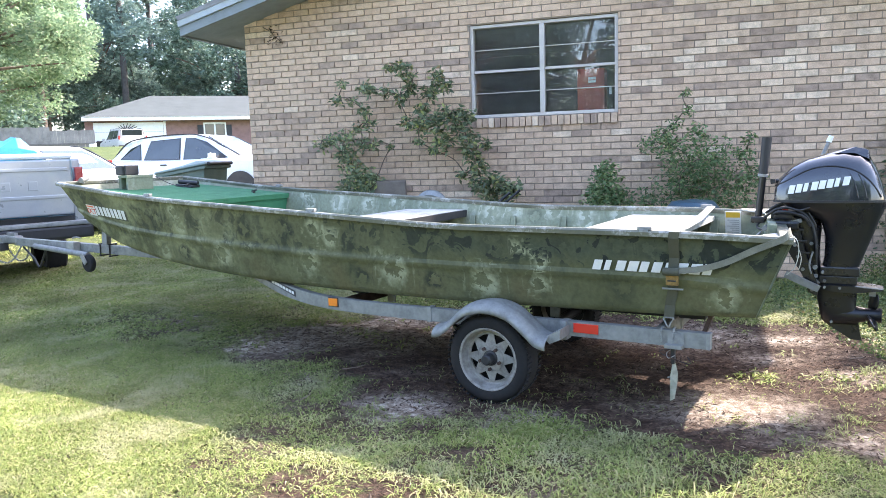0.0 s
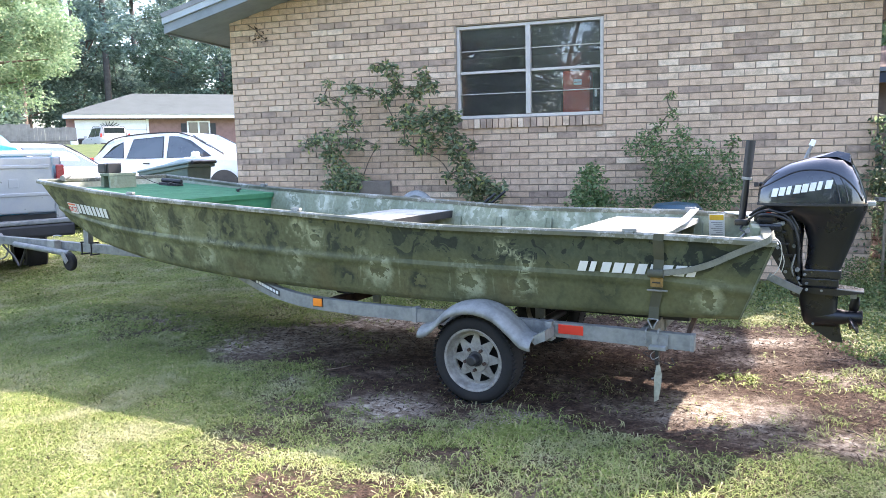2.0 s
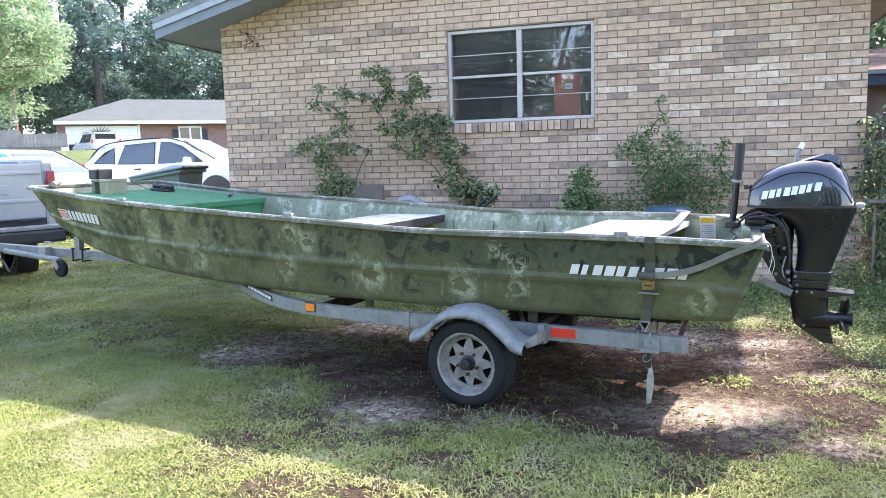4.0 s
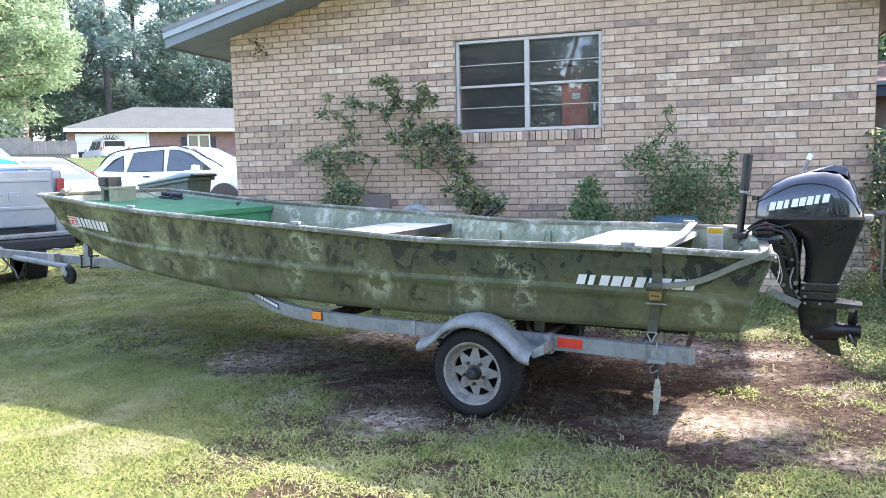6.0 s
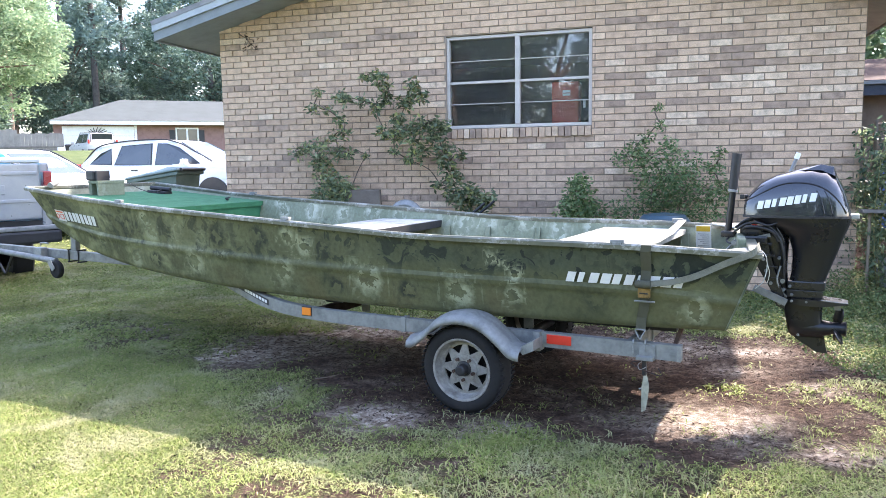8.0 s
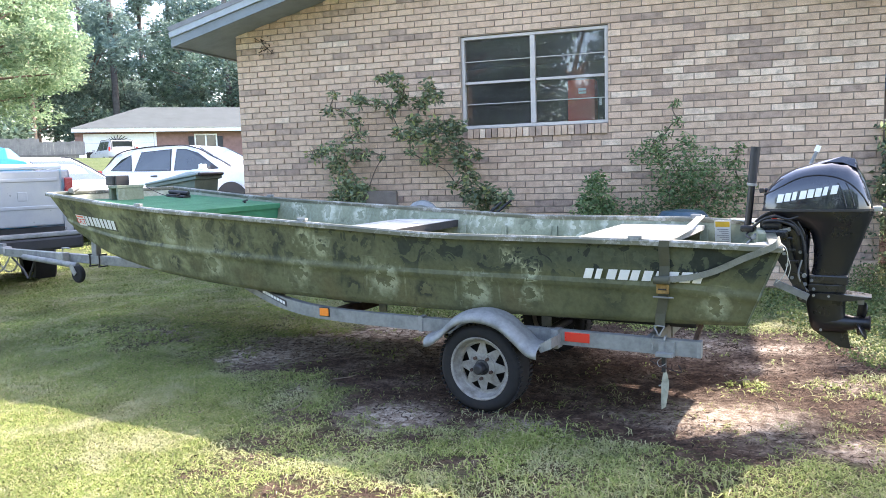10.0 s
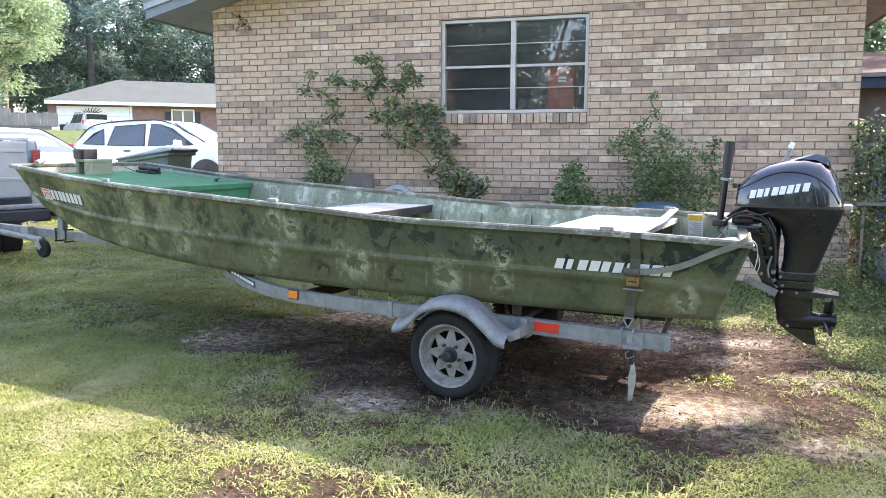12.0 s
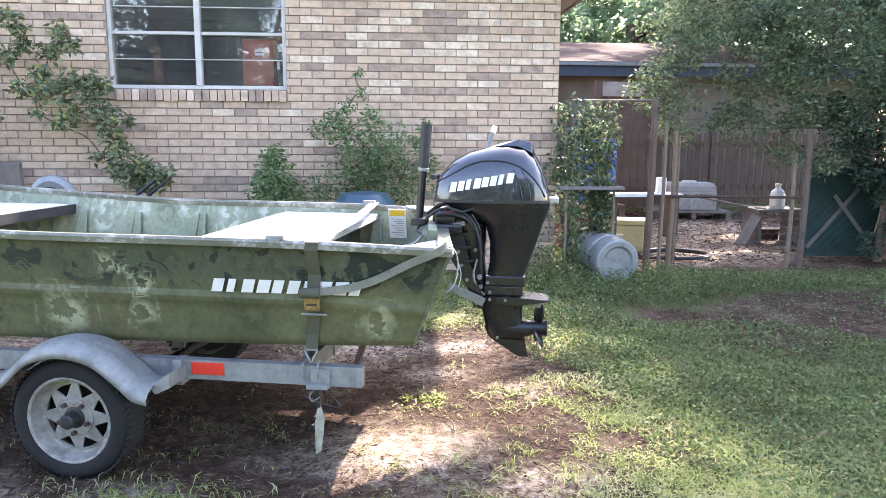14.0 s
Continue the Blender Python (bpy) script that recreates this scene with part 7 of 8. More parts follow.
yf = thing("board_fence", "grey board fence beside the far house", "fence", FH @ pose(0.3, -2.6, 0.0, 0, 0, 176))
for k in range(34):
    part("board", B(k * 0.2, k * 0.2 + 0.192, 0.006 * (k % 2), 0.03 + 0.006 * (k % 2), -0.3, 1.78 + 0.08 * ((k * 5) % 4) / 4 + (0.22 if k > 12 else 0)), "fence_grey", yf)
part("fence_rail", B(0, 6.8, 0.031, 0.08, 0.9, 1.0), "grey_wood", yf)
solo("rubbish_cart", loft(bmesh.new(), [[Vector((x * f, y * f, z)) for x, y in ((-0.35, -0.35), (0.35, -0.35), (0.35, 0.35), (-0.35, 0.35))] for z, f in ((-0.2, 0.75), (1.0, 1.0), (1.08, 1.05), (1.15, 0.9))]), "car_black", "dark rubbish cart beside the far garage", "rubbish bin", FH @ pose(0.6, -1.0, 0.0))
solo("white_post", tube(bmesh.new(), (0, 0, -0.3), (0, 0, 0.75), 0.18, 0.18, 12), "white_paint", "short white post on the far lawn", "post", pose(-30.4, 31.6, 1.85))

# a stone and broken twigs on the dirt
bm = bmesh.new()
bmesh.ops.create_icosphere(bm, subdivisions=2, radius=0.045)
for vert in bm.verts:
    vert.co = vert.co * (0.8 + 0.4 * noise.noise(vert.co * 30)) * 1.0
    vert.co.z *= 0.7
solo("stone", bm, worn("grey_stone", (0.30, 0.27, 0.24), 0.9, vary=0.3), "small grey stone at the edge of the dirt", "stone", pose(-3.64, 6.06, 0.03), smooth=True)
rt = random.Random(77)
for k in range(26):
    x, y, a = rt.uniform(-2.6, 1.7), rt.uniform(3.2, 5.8), rt.uniform(0, 6.28)
    ln = rt.uniform(0.06, 0.20)
    z = float(rise(x, y)) + 0.012
    pts = [(x, y, z), (x + math.cos(a) * ln * 0.5 + rt.uniform(-.01, .01), y + math.sin(a) * ln * 0.5, z + rt.uniform(0.002, 0.012)), (x + math.cos(a + 0.3) * ln, y + math.sin(a + 0.3) * ln, z)]
    solo("twig", limb(bmesh.new(), pts, 0.004, 0.002, 5), "bark", "dry brown twig lying on the dirt", "twig", None, "twigs on the dirt")

# ---- trees ----


def tree(name, label, base, trunk_h, r0, blobs, mat, n, size, seed, bark="bark", slim=0.5, droop=0.2, lean=(0, 0)):
    """A tapered trunk, limbs to each clump of the crown, and leaves in uneven clumps. blobs: (x, y, z, radius) from the base."""
    tr = thing(name, label, "tree", Matrix.Translation(base))
    r = random.Random(seed)
    bm = bmesh.new()
    top = Vector((lean[0], lean[1], trunk_h))
    limb(bm, [(0, 0, -0.2), top * 0.5 + Vector((r.uniform(-.1, .1), r.uniform(-.1, .1), 0)), top], r0, r0 * 0.45, 9)
    for x, y, z, rad in blobs:
        f = min(0.95, max(0.35, (z - rad * 0.6) / max(trunk_h, 0.1)))
        a = top * f
        b = Vector((x, y, z))
        limb(bm, [a, (a + b) / 2 + Vector((r.uniform(-.2, .2), r.uniform(-.2, .2), 0.15 * rad)) * rad * 0.4, b], r0 * 0.38, r0 * 0.06, 6)
    part("trunk", bm, bark, tr, "", True, 60)
    total = sum(b[3] ** 2 for b in blobs)
    pts = []
    for k, (x, y, z, rad) in enumerate(blobs):
        m_ = int(n * rad * rad / total)
        sub = 14
        cents = ball_points(sub, (x, y, z), (rad * 0.8, rad * 0.8, rad * 0.7), seed * 31 + k, 0.3)
        for j, c_ in enumerate(cents):
            pts.append(ball_points(max(3, m_ // sub), c_, (rad * 0.42, rad * 0.42, rad * 0.32), seed * 977 + k * 17 + j))
    leaves("crown", np.concatenate(pts), size, mat, seed + 5, tr, slim=slim, droop=droop)
    return tr


def crown(n, cx, cy, cz, rx, ry, rz, rad, seed):
    r = np.random.default_rng(seed)
    p = ball_points(n, (cx, cy, cz), (rx, ry, rz), seed, 0.25)
    return [(*q, rad * (0.7 + 0.6 * r.random())) for q in p]


# leafy tree by the street
tree("tree", "light green leafy tree on the lawn by the street", (-16.0, 12.7, gz(-16.0, 12.7)), 3.2, 0.16, crown(34, 0.3, 0.5, 4.2, 2.4, 2.4, 2.3, 0.80, 21), "leaf_light", 46000, 0.115, 21, slim=0.4)
tree("tree", "light green leafy tree on the lawn by the street", (-20.5, 14.0, gz(-20.5, 14.0)), 3.2, 0.18, crown(20, 0, 0, 4.3, 2.8, 2.8, 2.6, 1.1, 22), "leaf_light", 16000, 0.18, 22)
# pale tree between the street tree and the pines
tree("tree", "pale green hardwood behind the far garage", (-46.5, 43.5, 2.0), 9.5, 0.28, crown(22, 0, 0, 10.0, 3.6, 3.6, 5.6, 1.5, 23), "leaf_light", 16000, 0.27, 23)
# dark hardwoods behind the far house
for k in range(9):
    a = radians(25 + 3.6 * k)
    dist = 72 + 6 * ((k * 5) % 3)
    x, y, h, w = -dist * math.sin(a), dist * math.cos(a), 10.5 + (k * 7) % 4, 5.2
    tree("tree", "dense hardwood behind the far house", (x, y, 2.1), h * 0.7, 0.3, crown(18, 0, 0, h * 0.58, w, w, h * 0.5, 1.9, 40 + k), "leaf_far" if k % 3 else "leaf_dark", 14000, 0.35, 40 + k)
# tall pines
for k in range(15):
    a = radians(26 + 1.95 * k)
    dist = 74 + 9 * ((k * 7) % 4)
    x, y, h = -dist * math.sin(a), dist * math.cos(a), 25 + (k * 5) % 7
    rr = random.Random(k)
    bl = [(rr.uniform(-1, 1) * (1.1 - f) * 4.4, rr.uniform(-1, 1) * (1.1 - f) * 4.4, h * (0.20 + 0.80 * f), 2.3 - 1.0 * f) for f in [i / 17 for i in range(18)]]
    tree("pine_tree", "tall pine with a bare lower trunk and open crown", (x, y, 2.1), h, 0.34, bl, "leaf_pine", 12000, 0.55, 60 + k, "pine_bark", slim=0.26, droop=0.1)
# trees behind the back yard
# the one at (10.2, 16.8) is added to cast shade on the yard soil
for k, (x, y, h, w) in enumerate(((6.0, 27, 12, 3.8), (11.5, 25, 11, 4.0), (1.0, 30, 13, 4.2), (3.6, 25, 10, 3.2), (8.6, 26, 11, 3.4), (16, 21, 8, 4.0), (10.2, 16.8, 8.5, 3.4), (14.0, 13.5, 8.0, 3.4))):
    tree("tree", "sunlit leafy tree behind the yard", (x, y, 0.1), h * 0.6, 0.25, crown(18, 0, 0, h * 0.6, w, w, h * 0.42, 1.3, 80 + k), "leaf_light", 9500, 0.31, 80 + k)
# the dark tree that overhangs the fence; unseen high and right-hand clumps added for shade
BLOB = [(-2.6, 0.35, 1.95, 0.42), (-2.2, 0.25, 2.2, 0.55), (-1.7, 0.1, 2.3, 0.65), (-1.1, -0.1, 2.5, 0.8), (-0.4, -0.3, 2.4, 0.9), (0.5, -0.6, 2.1, 1.0), (-2.4, 0.7, 2.9, 0.6), (-1.7, 0.6, 3.1, 0.8), (-0.8, 0.4, 3.4, 0.9), (0.1, 0.0, 3.7, 1.2),
        (1.2, -0.4, 3.2, 1.3), (1.3, -0.6, 1.6, 0.9), (-2.45, 0.2, 1.55, 0.38), (-1.9, 0.1, 1.45, 0.4), (-1.15, -0.1, 1.3, 0.45), (1.0, -0.9, 0.7, 0.6), (2.0, -1.0, 0.6, 0.6), (-1.5, 0.0, 1.8, 0.5), (-0.7, -0.1, 1.65, 0.6), (0.2, -0.3, 1.4, 0.65), (2.4, -0.5, 2.6, 1.4), (2.3, -1.2, 1.3, 0.9), (0.7, -0.5, 0.9, 0.5), (0.9, -0.8, 1.3, 0.6), (1.5, -1.0, 1.9, 0.9), (0.9, -0.7, 2.2, 0.8), (1.6, -1.2, 1.0, 0.6), (0.3, -0.5, 1.9, 0.6), (0.25, -0.4, 0.95, 0.4), (0.55, -0.4, 0.5, 0.4), (-0.1, -0.35, 1.25, 0.35), (0.5, -0.5, 1.3, 0.5), (-1.7, 0.5, 4.2, 0.5), (-0.8, 0.7, 4.8, 0.8), (0.0, 0.8, 5.3, 1.0), (1.2, 0.5, 4.9, 1.1), (0.6, 1.2, 6.2, 0.9), (-0.4, 0.2, 4.3, 0.8), (2.2, -1.8, 3.4, 1.3), (3.0, -2.6, 3.7, 1.4), (1.4, -1.5, 4.4, 1.2), (2.8, -3.4, 2.8, 1.2), (0.7, -1.2, 4.8, 1.0), (1.9, -0.6, 5.2, 1.2), (-1.0, 0.2, 5.9, 0.55), (0.1, -0.3, 6.0, 0.6), (-0.5, -0.5, 5.7, 0.45), (0.3, 0.3, 7.0, 0.6), (-0.3, 1.9, 7.2, 0.55), (0.4, 1.2, 7.4, 0.6), (-0.2, 1.0, 6.6, 0.45)]
tree("tree", "dense dark small-leaved tree overhanging the fence", (6.1, 8.45, 0.0), 4.2, 0.055, BLOB, "leaf_yard", 160000, 0.060, 95, slim=0.42, droop=0.35)
# dense foliage at its foot and core, with shade put into the leaf colour
LOW = [(-0.35, 0.0, 1.45, 0.3), (0.0, 0.1, 1.2, 0.35), (0.35, -0.1, 0.95, 0.4), (0.5, -0.2, 0.45, 0.42), (0.75, -0.1, 1.5, 0.55), (0.2, 0.2, 1.85, 0.5), (1.1, -0.3, 0.8, 0.6), (1.2, -0.2, 1.8, 0.7), (0.7, 0.2, 2.3, 0.6), (1.6, -0.3, 1.2, 0.7), (1.7, 0.0, 2.4, 0.8), (-0.25, -0.05, 1.05, 0.22), (0.1, -0.25, 0.3, 0.25), (1.0, -0.4, 0.3, 0.4), (-0.42, -0.2, 1.0, 0.22), (-0.1, -0.3, 0.8, 0.28), (0.12, -0.35, 0.4, 0.3), (-0.5, -0.2, 1.3, 0.25), (-0.62, -0.1, 1.6, 0.3), (-0.3, -0.3, 0.25, 0.16), (0.4, 0.1, 2.8, 0.6), (1.0, 0.0, 3.1, 0.75), (1.6, -0.2, 3.3, 0.9), (2.3, -0.3, 2.2, 0.9), (2.2, -0.3, 3.4, 1.0), (2.5, -0.5, 1.1, 0.8), (1.2, 0.1, 4.0, 0.8), (2.2, -0.1, 4.4, 1.0)]
tree("tree", "dark dense foliage beside the mesh panel, coloured as the tree's shaded core", (5.95, 8.55, 0.0), 1.7, 0.05, LOW, "leaf_shade", 56000, 0.068, 99, slim=0.4, droop=0.3)
# added tree, its crown out of view, placed to shade the lawn
tree("tree", "unseen tall tree added beyond the yard to shade the lawn", (9.4, 11.3, 0.0), 5.0, 0.16, crown(40, -0.2, 0, 5.9, 2.7, 2.6, 2.2, 0.9, 97), "leaf_yard", 40000, 0.21, 97)
# hedge-like tree behind the board fence
tree("tree", "dense dark tree behind the board fence", (-46.0, 36.5, 1.9), 3.5, 0.25, crown(24, 0, 0, 3.2, 5.5, 4.0, 3.0, 1.7, 98), "leaf_dark", 9000, 0.45, 98)
# trees behind the lawn that the window mirrors
for k, (x, y, h, w) in enumerate(((-9, -16, 10, 4.2), (1, -19, 11, 4.5), (9, -15, 10, 4.0), (-19, -12, 10, 4.5), (-4.5, -17.5, 9, 4.2), (-13.5, -18, 10, 4.5), (5, -17, 9, 4))):
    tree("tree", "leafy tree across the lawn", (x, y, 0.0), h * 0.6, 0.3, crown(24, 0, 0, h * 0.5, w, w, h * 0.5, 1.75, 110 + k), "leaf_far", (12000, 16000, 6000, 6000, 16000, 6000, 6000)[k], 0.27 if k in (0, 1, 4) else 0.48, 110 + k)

# ---- climbing plants and weeds ----
vine = thing("climbing_plant", "tangled climbing plant with yellow stems at the house corner", "plant")
bm = bmesh.new()
r_ = random.Random(3)
vp = []
for k in range(16):
    x, y = r_.uniform(2.15, 2.7), r_.uniform(7.7, 8.05)
    h = r_.uniform(0.8, 1.75)
    pts = [(x, y, 0), (x + r_.uniform(-.08, .08), y + r_.uniform(-.05, .05), h * 0.5), (x + r_.uniform(-.15, .12), y, h)]
    limb(bm, pts, 0.008, 0.004, 5)
    for q in smooth_path(pts, 6):
        if q.z > 0.25:
            vp.append(ball_points(26, q, (0.11, 0.11, 0.10), k * 50 + int(q.z * 20)))
part("stem", bm, worn("yellow_stem", (0.20, 0.18, 0.07), 0.7, vary=0.3), vine)
leaves("foliage", np.concatenate(vp), 0.060, "leaf_yard", 31, vine, droop=0.8)
leaves("upper_foliage", ball_points(520, (2.35, 7.9, 1.35), (0.24, 0.12, 0.45), 33), 0.055, "leaf_shade", 34, vine, droop=0.8)

wpts = []
r2 = np.random.default_rng(44)
for cx, cy, rx, ry, n, hz_ in ((2.6, 7.2, 0.9, 0.75, 7500, 0.16), (3.5, 7.4, 1.2, 0.5, 5200, 0.07), (1.7, 6.7, 0.7, 1.0, 3800, 0.12), (5.2, 7.5, 1.2, 0.5, 1300, 0.05), (4.2, 6.5, 1.4, 0.8, 1500, 0.02), (2.2, 7.7, 0.5, 0.3, 2600, 0.3), (2.8, 5.0, 1.2, 1.0, 9000, 0.025), (3.0, 3.9, 1.3, 0.9, 8000, 0.025), (1.9, 5.6, 0.6, 0.8, 2500, 0.025)):
    a = r2.random((n, 3))
    q = np.sqrt(a[:, 0])
    x, y = cx + rx * q * np.cos(6.283 * a[:, 1]), cy + ry * q * np.sin(6.283 * a[:, 1])
    wpts.append(np.stack([x, y, 0.01 + hz_ * a[:, 2]], 1))
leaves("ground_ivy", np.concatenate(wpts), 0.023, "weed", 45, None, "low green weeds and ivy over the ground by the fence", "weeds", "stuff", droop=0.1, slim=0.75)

# ---- grass ----


BARE, HIGH = np.array(bare_v).reshape(len(gy), nx), np.array([q[2] for q in gv]).reshape(len(gy), nx)
GX, GY_ = np.array(gx), np.array(gy)


def soil_at(x, y):
    """Height of the uneven soil."""
    i, j = np.clip(np.searchsorted(GX, x), 1, nx - 1), np.clip(np.searchsorted(GY_, y), 1, len(gy) - 1)
    u, v = (x - GX[i - 1]) / (GX[i] - GX[i - 1]), (y - GY_[j - 1]) / (GY_[j] - GY_[j - 1])
    low = HIGH[j - 1, i - 1] * (1 - u) + HIGH[j - 1, i] * u
    return low * (1 - v) + (HIGH[j, i - 1] * (1 - u) + HIGH[j, i] * u) * v


def blades(name, x, y, length, width, seed, label, mat="grass"):
    r = np.random.default_rng(seed)
    n = len(x)
    z = soil_at(x, y) - 0.006
    a = r.random(n) * 2 * np.pi
    ln = length * (0.5 + 0.9 * r.random(n))
    w = width * (0.7 + 0.6 * r.random(n))
    lean = 0.55 + 0.85 * r.random(n)
    ln = ln * np.clip(0.95 + 0.35 * np.sin(x * 5.1 + 1.7 * np.sin(y * 3.3)) * np.sin(y * 4.7 + 1.3 * np.sin(x * 2.9)), 0.5, 1.4)
    dx, dy = np.cos(a), np.sin(a)
    b = np.stack([x, y, z], 1)
    side = np.stack([-dy * w / 2, dx * w / 2, np.zeros(n)], 1)
    mid = b + np.stack([dx * ln * lean * 0.35, dy * ln * lean * 0.35, ln * 0.5], 1)
    tip = b + np.stack([dx * ln * lean, dy * ln * lean, ln * (1.0 - 0.6 * lean)], 1)
    low = b + (mid - b) * 0.1
    v = np.stack([low, mid + side, tip, mid - side], 1).reshape(-1, 3)
    f = np.arange(4 * n)
    me = bpy.data.meshes.new(name)
    me.vertices.add(4 * n)
    me.vertices.foreach_set("co", v.ravel())
    me.loops.add(4 * n)
    me.loops.foreach_set("vertex_index", f)
    me.polygons.add(n)
    me.polygons.foreach_set("loop_start", np.arange(0, 4 * n, 4))
    me.update(calc_edges=True)
    me.materials.append(MAT[mat])
    return tagged(new(name, me), label, "grass", "", "stuff")




def grow(n, x0, x1, y0, y1, seed, floor=0.0, gain=1.0):
    """Places for blades: thick on the lawn, thin on the worn soil."""
    r = np.random.default_rng(seed)
    c = r.random((n // 7, 2)) * (x1 - x0, y1 - y0) + (x0, y0)
    p = np.repeat(c, 7, 0) + r.normal(size=(len(c) * 7, 2)) * 0.035
    bv = BARE[np.clip(np.searchsorted(GY_, p[:, 1]), 0, len(gy) - 1), np.clip(np.searchsorted(GX, p[:, 0]), 0, nx - 1)]
    tuft = np.repeat(r.random(len(c)), 7)
    keep = tuft > np.clip(bv * 1.5 * gain, 0, 1 - floor)
    return p[keep]


p = grow(430000, -5.0, 2.2, 2.1, 4.4, 201, 0.012)
blades("lawn_grass", p[:, 0], p[:, 1], 0.040, 0.0056, 202, "short patchy lawn grass, green with straw-coloured blades")
p = grow(380000, -8.0, 2.2, 4.4, 8.0, 203, 0.006)
blades("lawn_grass", p[:, 0], p[:, 1], 0.040, 0.0125, 204, "short patchy lawn grass round the boat trailer")
# right-hand grass takes the dark weed colour in place of deeper shade
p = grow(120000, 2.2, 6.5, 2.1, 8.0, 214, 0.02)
blades("lawn_grass", p[:, 0], p[:, 1], 0.040, 0.0060, 216, "short grass among clover, in the darker weed colour for the lawn's shaded side", "weed")
p = grow(80000, -16.0, -4.0, 4.0, 18.0, 205)
blades("lawn_grass", p[:, 0], p[:, 1], 0.05, 0.020, 206, "lawn grass beside the parked cars")
p = np.concatenate([grow(12000, -9.0, 9.0, -4.0, 2.1, 210), grow(9000, 6.5, 9.0, 2.1, 8.0, 211), grow(9000, -9.0, -5.0, 2.1, 4.4, 212)])
blades("lawn_grass", p[:, 0], p[:, 1], 0.042, 0.012, 213, "lawn grass on the open side of the boat")
# taller tufts at the wheel and along the shade
r3 = np.random.default_rng(9)
tx, ty = [], []
for cx, cy, n in ((-0.40, 3.42, 160), (-0.25, 3.3, 160), (-0.1, 3.2, 120), (0.2, 3.0, 150), (0.55, 2.85, 150), (-0.3, 3.0, 160), (0.0, 2.75, 160), (1.0, 3.1, 120), (-0.62, 3.52, 70), (0.9, 2.7, 150), (1.5, 4.6, 80)):
    q = r3.normal(size=(n, 2)) * (0.13, 0.09) + (cx, cy)
    tx.append(q[:, 0])
    ty.append(q[:, 1])
blades("grass_tuft", np.concatenate(tx), np.concatenate(ty), 0.066, 0.0055, 207, "taller grass tufts by the trailer wheel", "grass")
# loose tufts that stand out of the lawn and on the worn soil
q = r3.random((900, 2)) * (7.0, 3.0) + (-4.6, 1.6)
bv = BARE[np.searchsorted(GY_, q[:, 1]), np.searchsorted(GX, q[:, 0])]
q = q[r3.random(len(q)) > bv * 1.5]
q = np.concatenate([q, r3.random((60, 2)) * (1.7, 1.6) + (0.5, 2.3), r3.random((70, 2)) * (1.0, 2.2) + (1.1, 2.6)])
q = np.repeat(q, 16, 0) + r3.normal(size=(len(q) * 16, 2)) * 0.022
blades("grass_tuft", q[:, 0], q[:, 1], 0.046, 0.0055, 215, "loose grass tufts standing out of the worn lawn")
# dead leaves and straw on the worn soil
c = r3.random((52000, 2)) * (6.8, 4.6) + (-4.6, 2.0)
bv = BARE[np.searchsorted(GY_, c[:, 1]), np.searchsorted(GX, c[:, 0])]
c = c[r3.random(len(c)) < bv * 0.85 + 0.05]
c = c[(c[:, 1] < 5.0) | (c[:, 0] > -0.8) | (r3.random(len(c)) < 0.45)]
c = c[np.hypot(c[:, 0] - 0.72, (c[:, 1] - 4.0) * 1.3) > 0.22 + 0.3 * r3.random(len(c))]
v_, f_ = leaf_mesh(np.column_stack([c, np.full(len(c), 0.012) + 0.01 * r3.random(len(c))]), 0.04, 208, droop=0.0, slim=0.24, vary=0.9)
v_[:, 2] = 0.003 + np.abs(v_[:, 2] - 0.012) * 0.35 + soil_at(v_[:, 0], v_[:, 1])
mesh_of("leaf_litter", v_, f_, "litter", "dry leaves and pine straw scattered on the dirt", "leaf litter", "stuff")
c = r3.random((5000, 2)) * (4.5, 6.0) + (3.0, 8.4)
v_, f_ = leaf_mesh(np.column_stack([c, np.full(len(c), 0.02)]), 0.08, 209, droop=0.0, slim=0.3, vary=0.9)
v_[:, 2] = 0.005 + np.abs(v_[:, 2] - 0.02) * 0.4 + soil_at(v_[:, 0], v_[:, 1])
mesh_of("leaf_litter", v_, f_, "litter", "dry leaves and twigs on the yard soil", "leaf litter", "stuff")

# ---- bricks of the gable wall ----
BH2, Z0 = 0.0715, 0.033


def brick_box(x0, x1, z0, z1, y0):
    return [(x0, y0, z0), (x1, y0, z0), (x1, y0, z1), (x0, y0, z1), (x0, WY + 0.03, z0), (x1, WY + 0.03, z0), (x1, WY + 0.03, z1), (x0, WY + 0.03, z1)]


FACES = ((0, 1, 2, 3), (0, 4, 5, 1), (3, 2, 6, 7), (0, 3, 7, 4), (1, 5, 6, 2))
brick_mesh = {}
for tone, mat in (("t", "brick"), ("p", "brick_pale"), ("d", "brick_dark")):
    me = bpy.data.meshes.new("brick")
    me.from_pydata([(x, y - WY, z) for x, y, z in brick_box(-0.0995, 0.0995, -0.030, 0.030, WY)], [], FACES)
    me.materials.append(MAT[mat])
    brick_mesh[tone] = me
# fired darker and paler bricks lie in runs; courses right of the window, from the 21st brick on
RUNS = {19: ".......dd", 21: "p", 22: "..p.....p", 23: ".....p", 24: "...ppdddd", 25: "....pp..pp..p", 26: "........dd", 27: ".d..dddp..pd", 28: "ppd.....p.pp", 29: "...p..ppp", 30: "..dppdppp..p", 31: ".ddpddddp.p", 32: ".p.pp.ddd", 33: ".p.dppdd.p.p", 34: "...d..ddp", 35: "..d...p..p", 36: ".....dd...p", 37: "p...d", 38: "..dd..p.p"}
tr_ = random.Random(41)


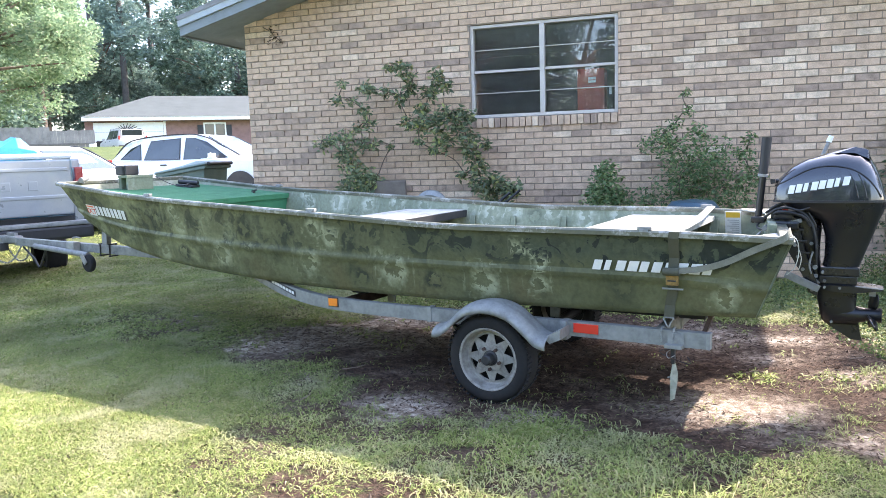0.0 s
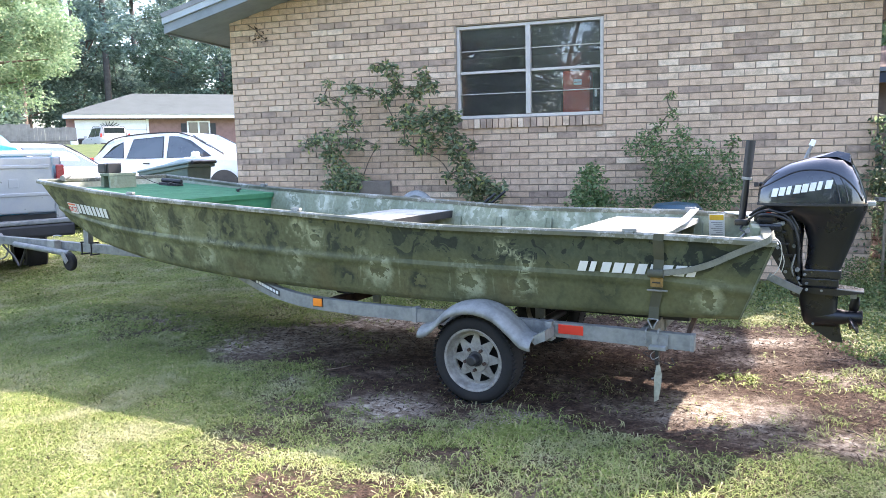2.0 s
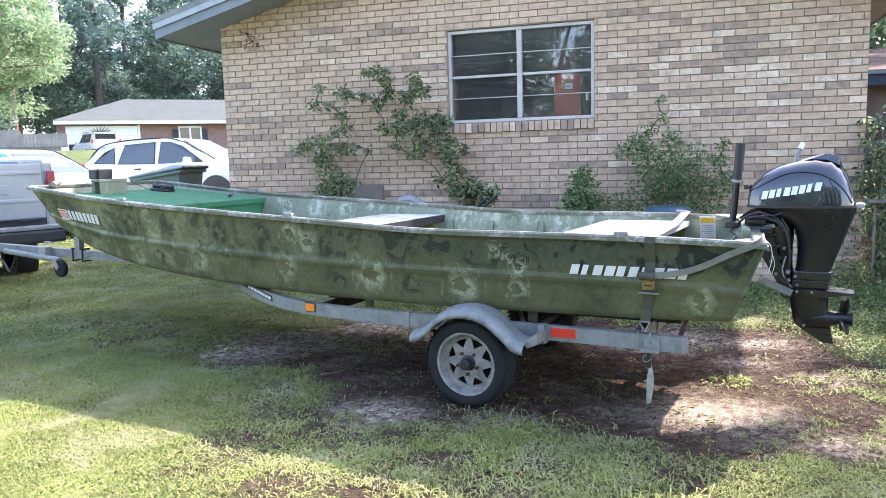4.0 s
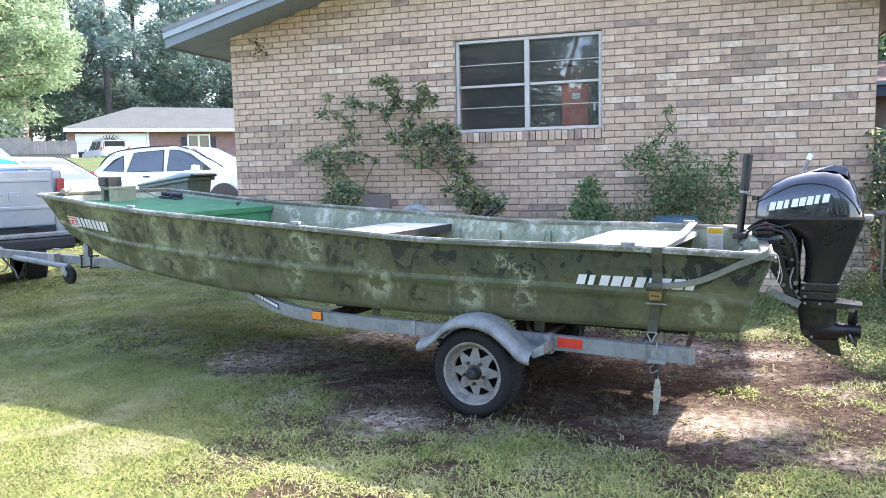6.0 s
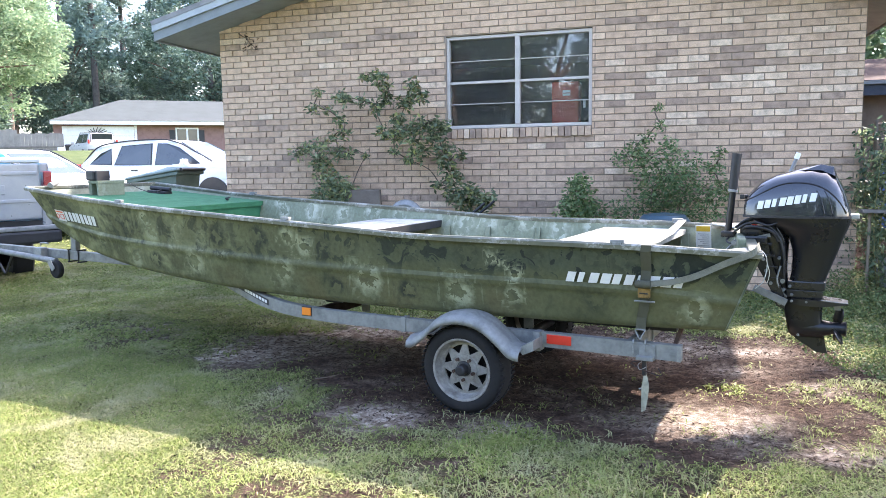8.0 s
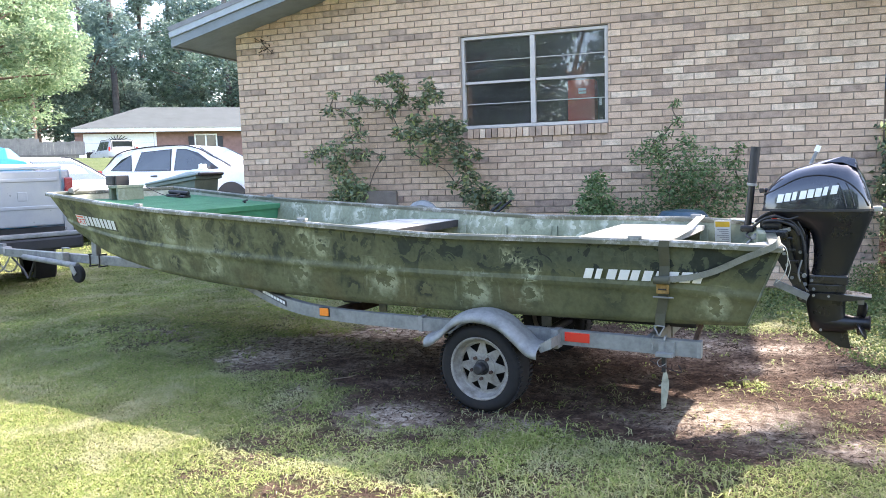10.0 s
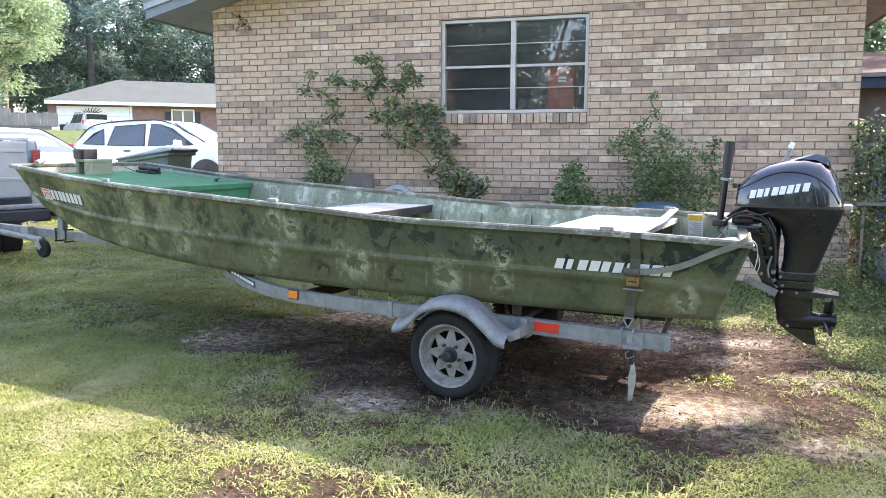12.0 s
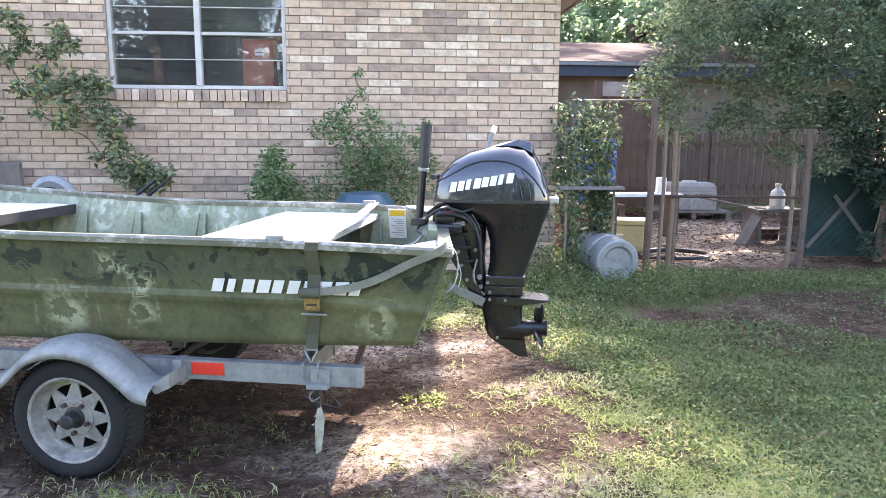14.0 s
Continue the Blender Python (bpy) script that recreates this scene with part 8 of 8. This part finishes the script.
def tone_of(row, k, state):
    """t, p or d for the brick k of a course; runs of one to three."""
    if k >= 21 and row in RUNS:
        c_ = RUNS[row][k - 21:k - 20]
        return {"": "t", ".": "t"}.get(c_, c_)
    if state[1] <= 0:
        q = tr_.random()
        state[0] = "p" if q < 0.055 else "d" if q < 0.125 else "t"
        state[1] = tr_.choice((1, 1, 2, 2, 3)) if state[0] == "d" else tr_.choice((1, 1, 2))
    state[1] -= 1
    return state[0]


joined = {"t": ([], []), "p": ([], []), "d": ([], [])}
rb = random.Random(17)
row = 0
singles = 0
while True:
    z0 = Z0 + row * BH2
    if z0 > gable_z(RIDGE_X):
        break
    off = 0.182 if row % 2 == 0 else 0.078
    edges = [WX0] + [WX0 + off + k * BL for k in range(40) if WX0 + off + k * BL < WX1 - 0.03] + [WX1]
    state = ["t", 0]
    for k_b, (xa, xb) in enumerate(zip(edges, edges[1:])):
        tone = tone_of(row, k_b - 1, state)
        pieces = [(xa, xb)]
        zc_ = z0 + 0.0355
        if OZ0 - 0.11 < zc_ < OZ1:
            lo_x, hi_x = (OX0 + (0.06 if zc_ < OZ0 else 0.0), OX1)
            pieces = []
            if xa < lo_x:
                pieces.append((xa, min(xb, lo_x)))
            if xb > hi_x:
                pieces.append((max(xa, hi_x), xb))
        for a, b in pieces:
            if b - a < 0.03 or z0 + BH2 > gable_z((a + b) / 2) + 0.05:
                continue
            jit = rb.uniform(-0.003, 0.003)
            full = abs((b - a) - BL) < 0.002
            if full and a > OX1 and 1.0 < z0 < 2.6 and singles < 290:
                ob = new("brick", brick_mesh[tone])
                ob.location = ((a + b) / 2 + rb.uniform(-.001, .001), WY + jit, z0 + 0.0355 + rb.uniform(-.001, .001))
                ob.rotation_euler = (0.0, radians(rb.uniform(-0.35, 0.35)), 0.0)
                ob.parent = wall_front
                singles += 1
            else:
                bmv, bmf = joined[tone]
                k = len(bmv)
                tilt = rb.uniform(-0.0012, 0.0012)
                p8 = brick_box(a + 0.0053, b - 0.0053, z0 + 0.0055 + rb.uniform(-.0010, .0010), z0 + 0.0655, WY + jit)
                bmv += [(x, y, z + (tilt if x > (a + b) / 2 else -tilt)) for x, y, z in p8]
                bmf += [tuple(i + k for i in f) for f in FACES]
    row += 1
for tone, mat, text in (("t", "brick_far", "tan bricks of the gable wall"), ("p", "brick_far_pale", "scattered pale whitish bricks"), ("d", "brick_far_dark", "scattered dark grey-brown bricks")):
    mesh_of("brick_courses", joined[tone][0], joined[tone][1], mat, text, "", "stuff", wall_front)
# rowlock sill
n_s = 22
for k in range(n_s):
    w = (OX1 + 0.0 - (OX0 + 0.06)) / n_s
    xa = OX0 + 0.06 + k * w
    bm = box(bmesh.new(), xa + 0.005, xa + w - 0.005, WY - 0.025 + 0.004 * math.sin(k * 2.3), WY + 0.10, OZ0 - 0.105 + 0.003 * math.sin(k * 1.7), OZ0 - 0.004 - 0.002 * math.sin(k * 3.1), 0, None)
    part("sill_brick", bm, ("brick", "brick_dark", "brick", "brick_pale", "brick", "brick", "brick_dark")[(k * 5) % 7], win)
# return of the brick on the two side faces
for nm, xs, sg_ in (("west_bricks", WX0, 1), ("east_bricks", WX1, -1)):
    bv_, bf_ = [], []
    for row in range(int((EAVE_Z - Z0) / BH2)):
        z0 = Z0 + row * BH2
        for k in range(-1, 56):
            ya = WY + 0.002 + k * BL + (0.105 if row % 2 else 0)
            yb = min(ya + BL, 19.7)
            ya = max(ya, WY + 0.032)
            if yb - ya < 0.04:
                continue
            i0 = len(bv_)
            xo, xi = (xs, xs + 0.02) if sg_ > 0 else (xs, xs - 0.02)
            bv_ += [(xo, ya + 0.005, z0 + 0.0055), (xo, yb - 0.005, z0 + 0.0055), (xo, yb - 0.005, z0 + 0.0655), (xo, ya + 0.005, z0 + 0.0655), (xi, ya + 0.005, z0 + 0.0055), (xi, yb - 0.005, z0 + 0.0055), (xi, yb - 0.005, z0 + 0.0655), (xi, ya + 0.005, z0 + 0.0655)]
            bf_ += [tuple(i + i0 for i in f) for f in FACES]
    mesh_of("brick_courses", bv_, bf_, "brick_far", "", "", "stuff", bpy.data.objects["wall_west" if sg_ > 0 else "wall_east"])
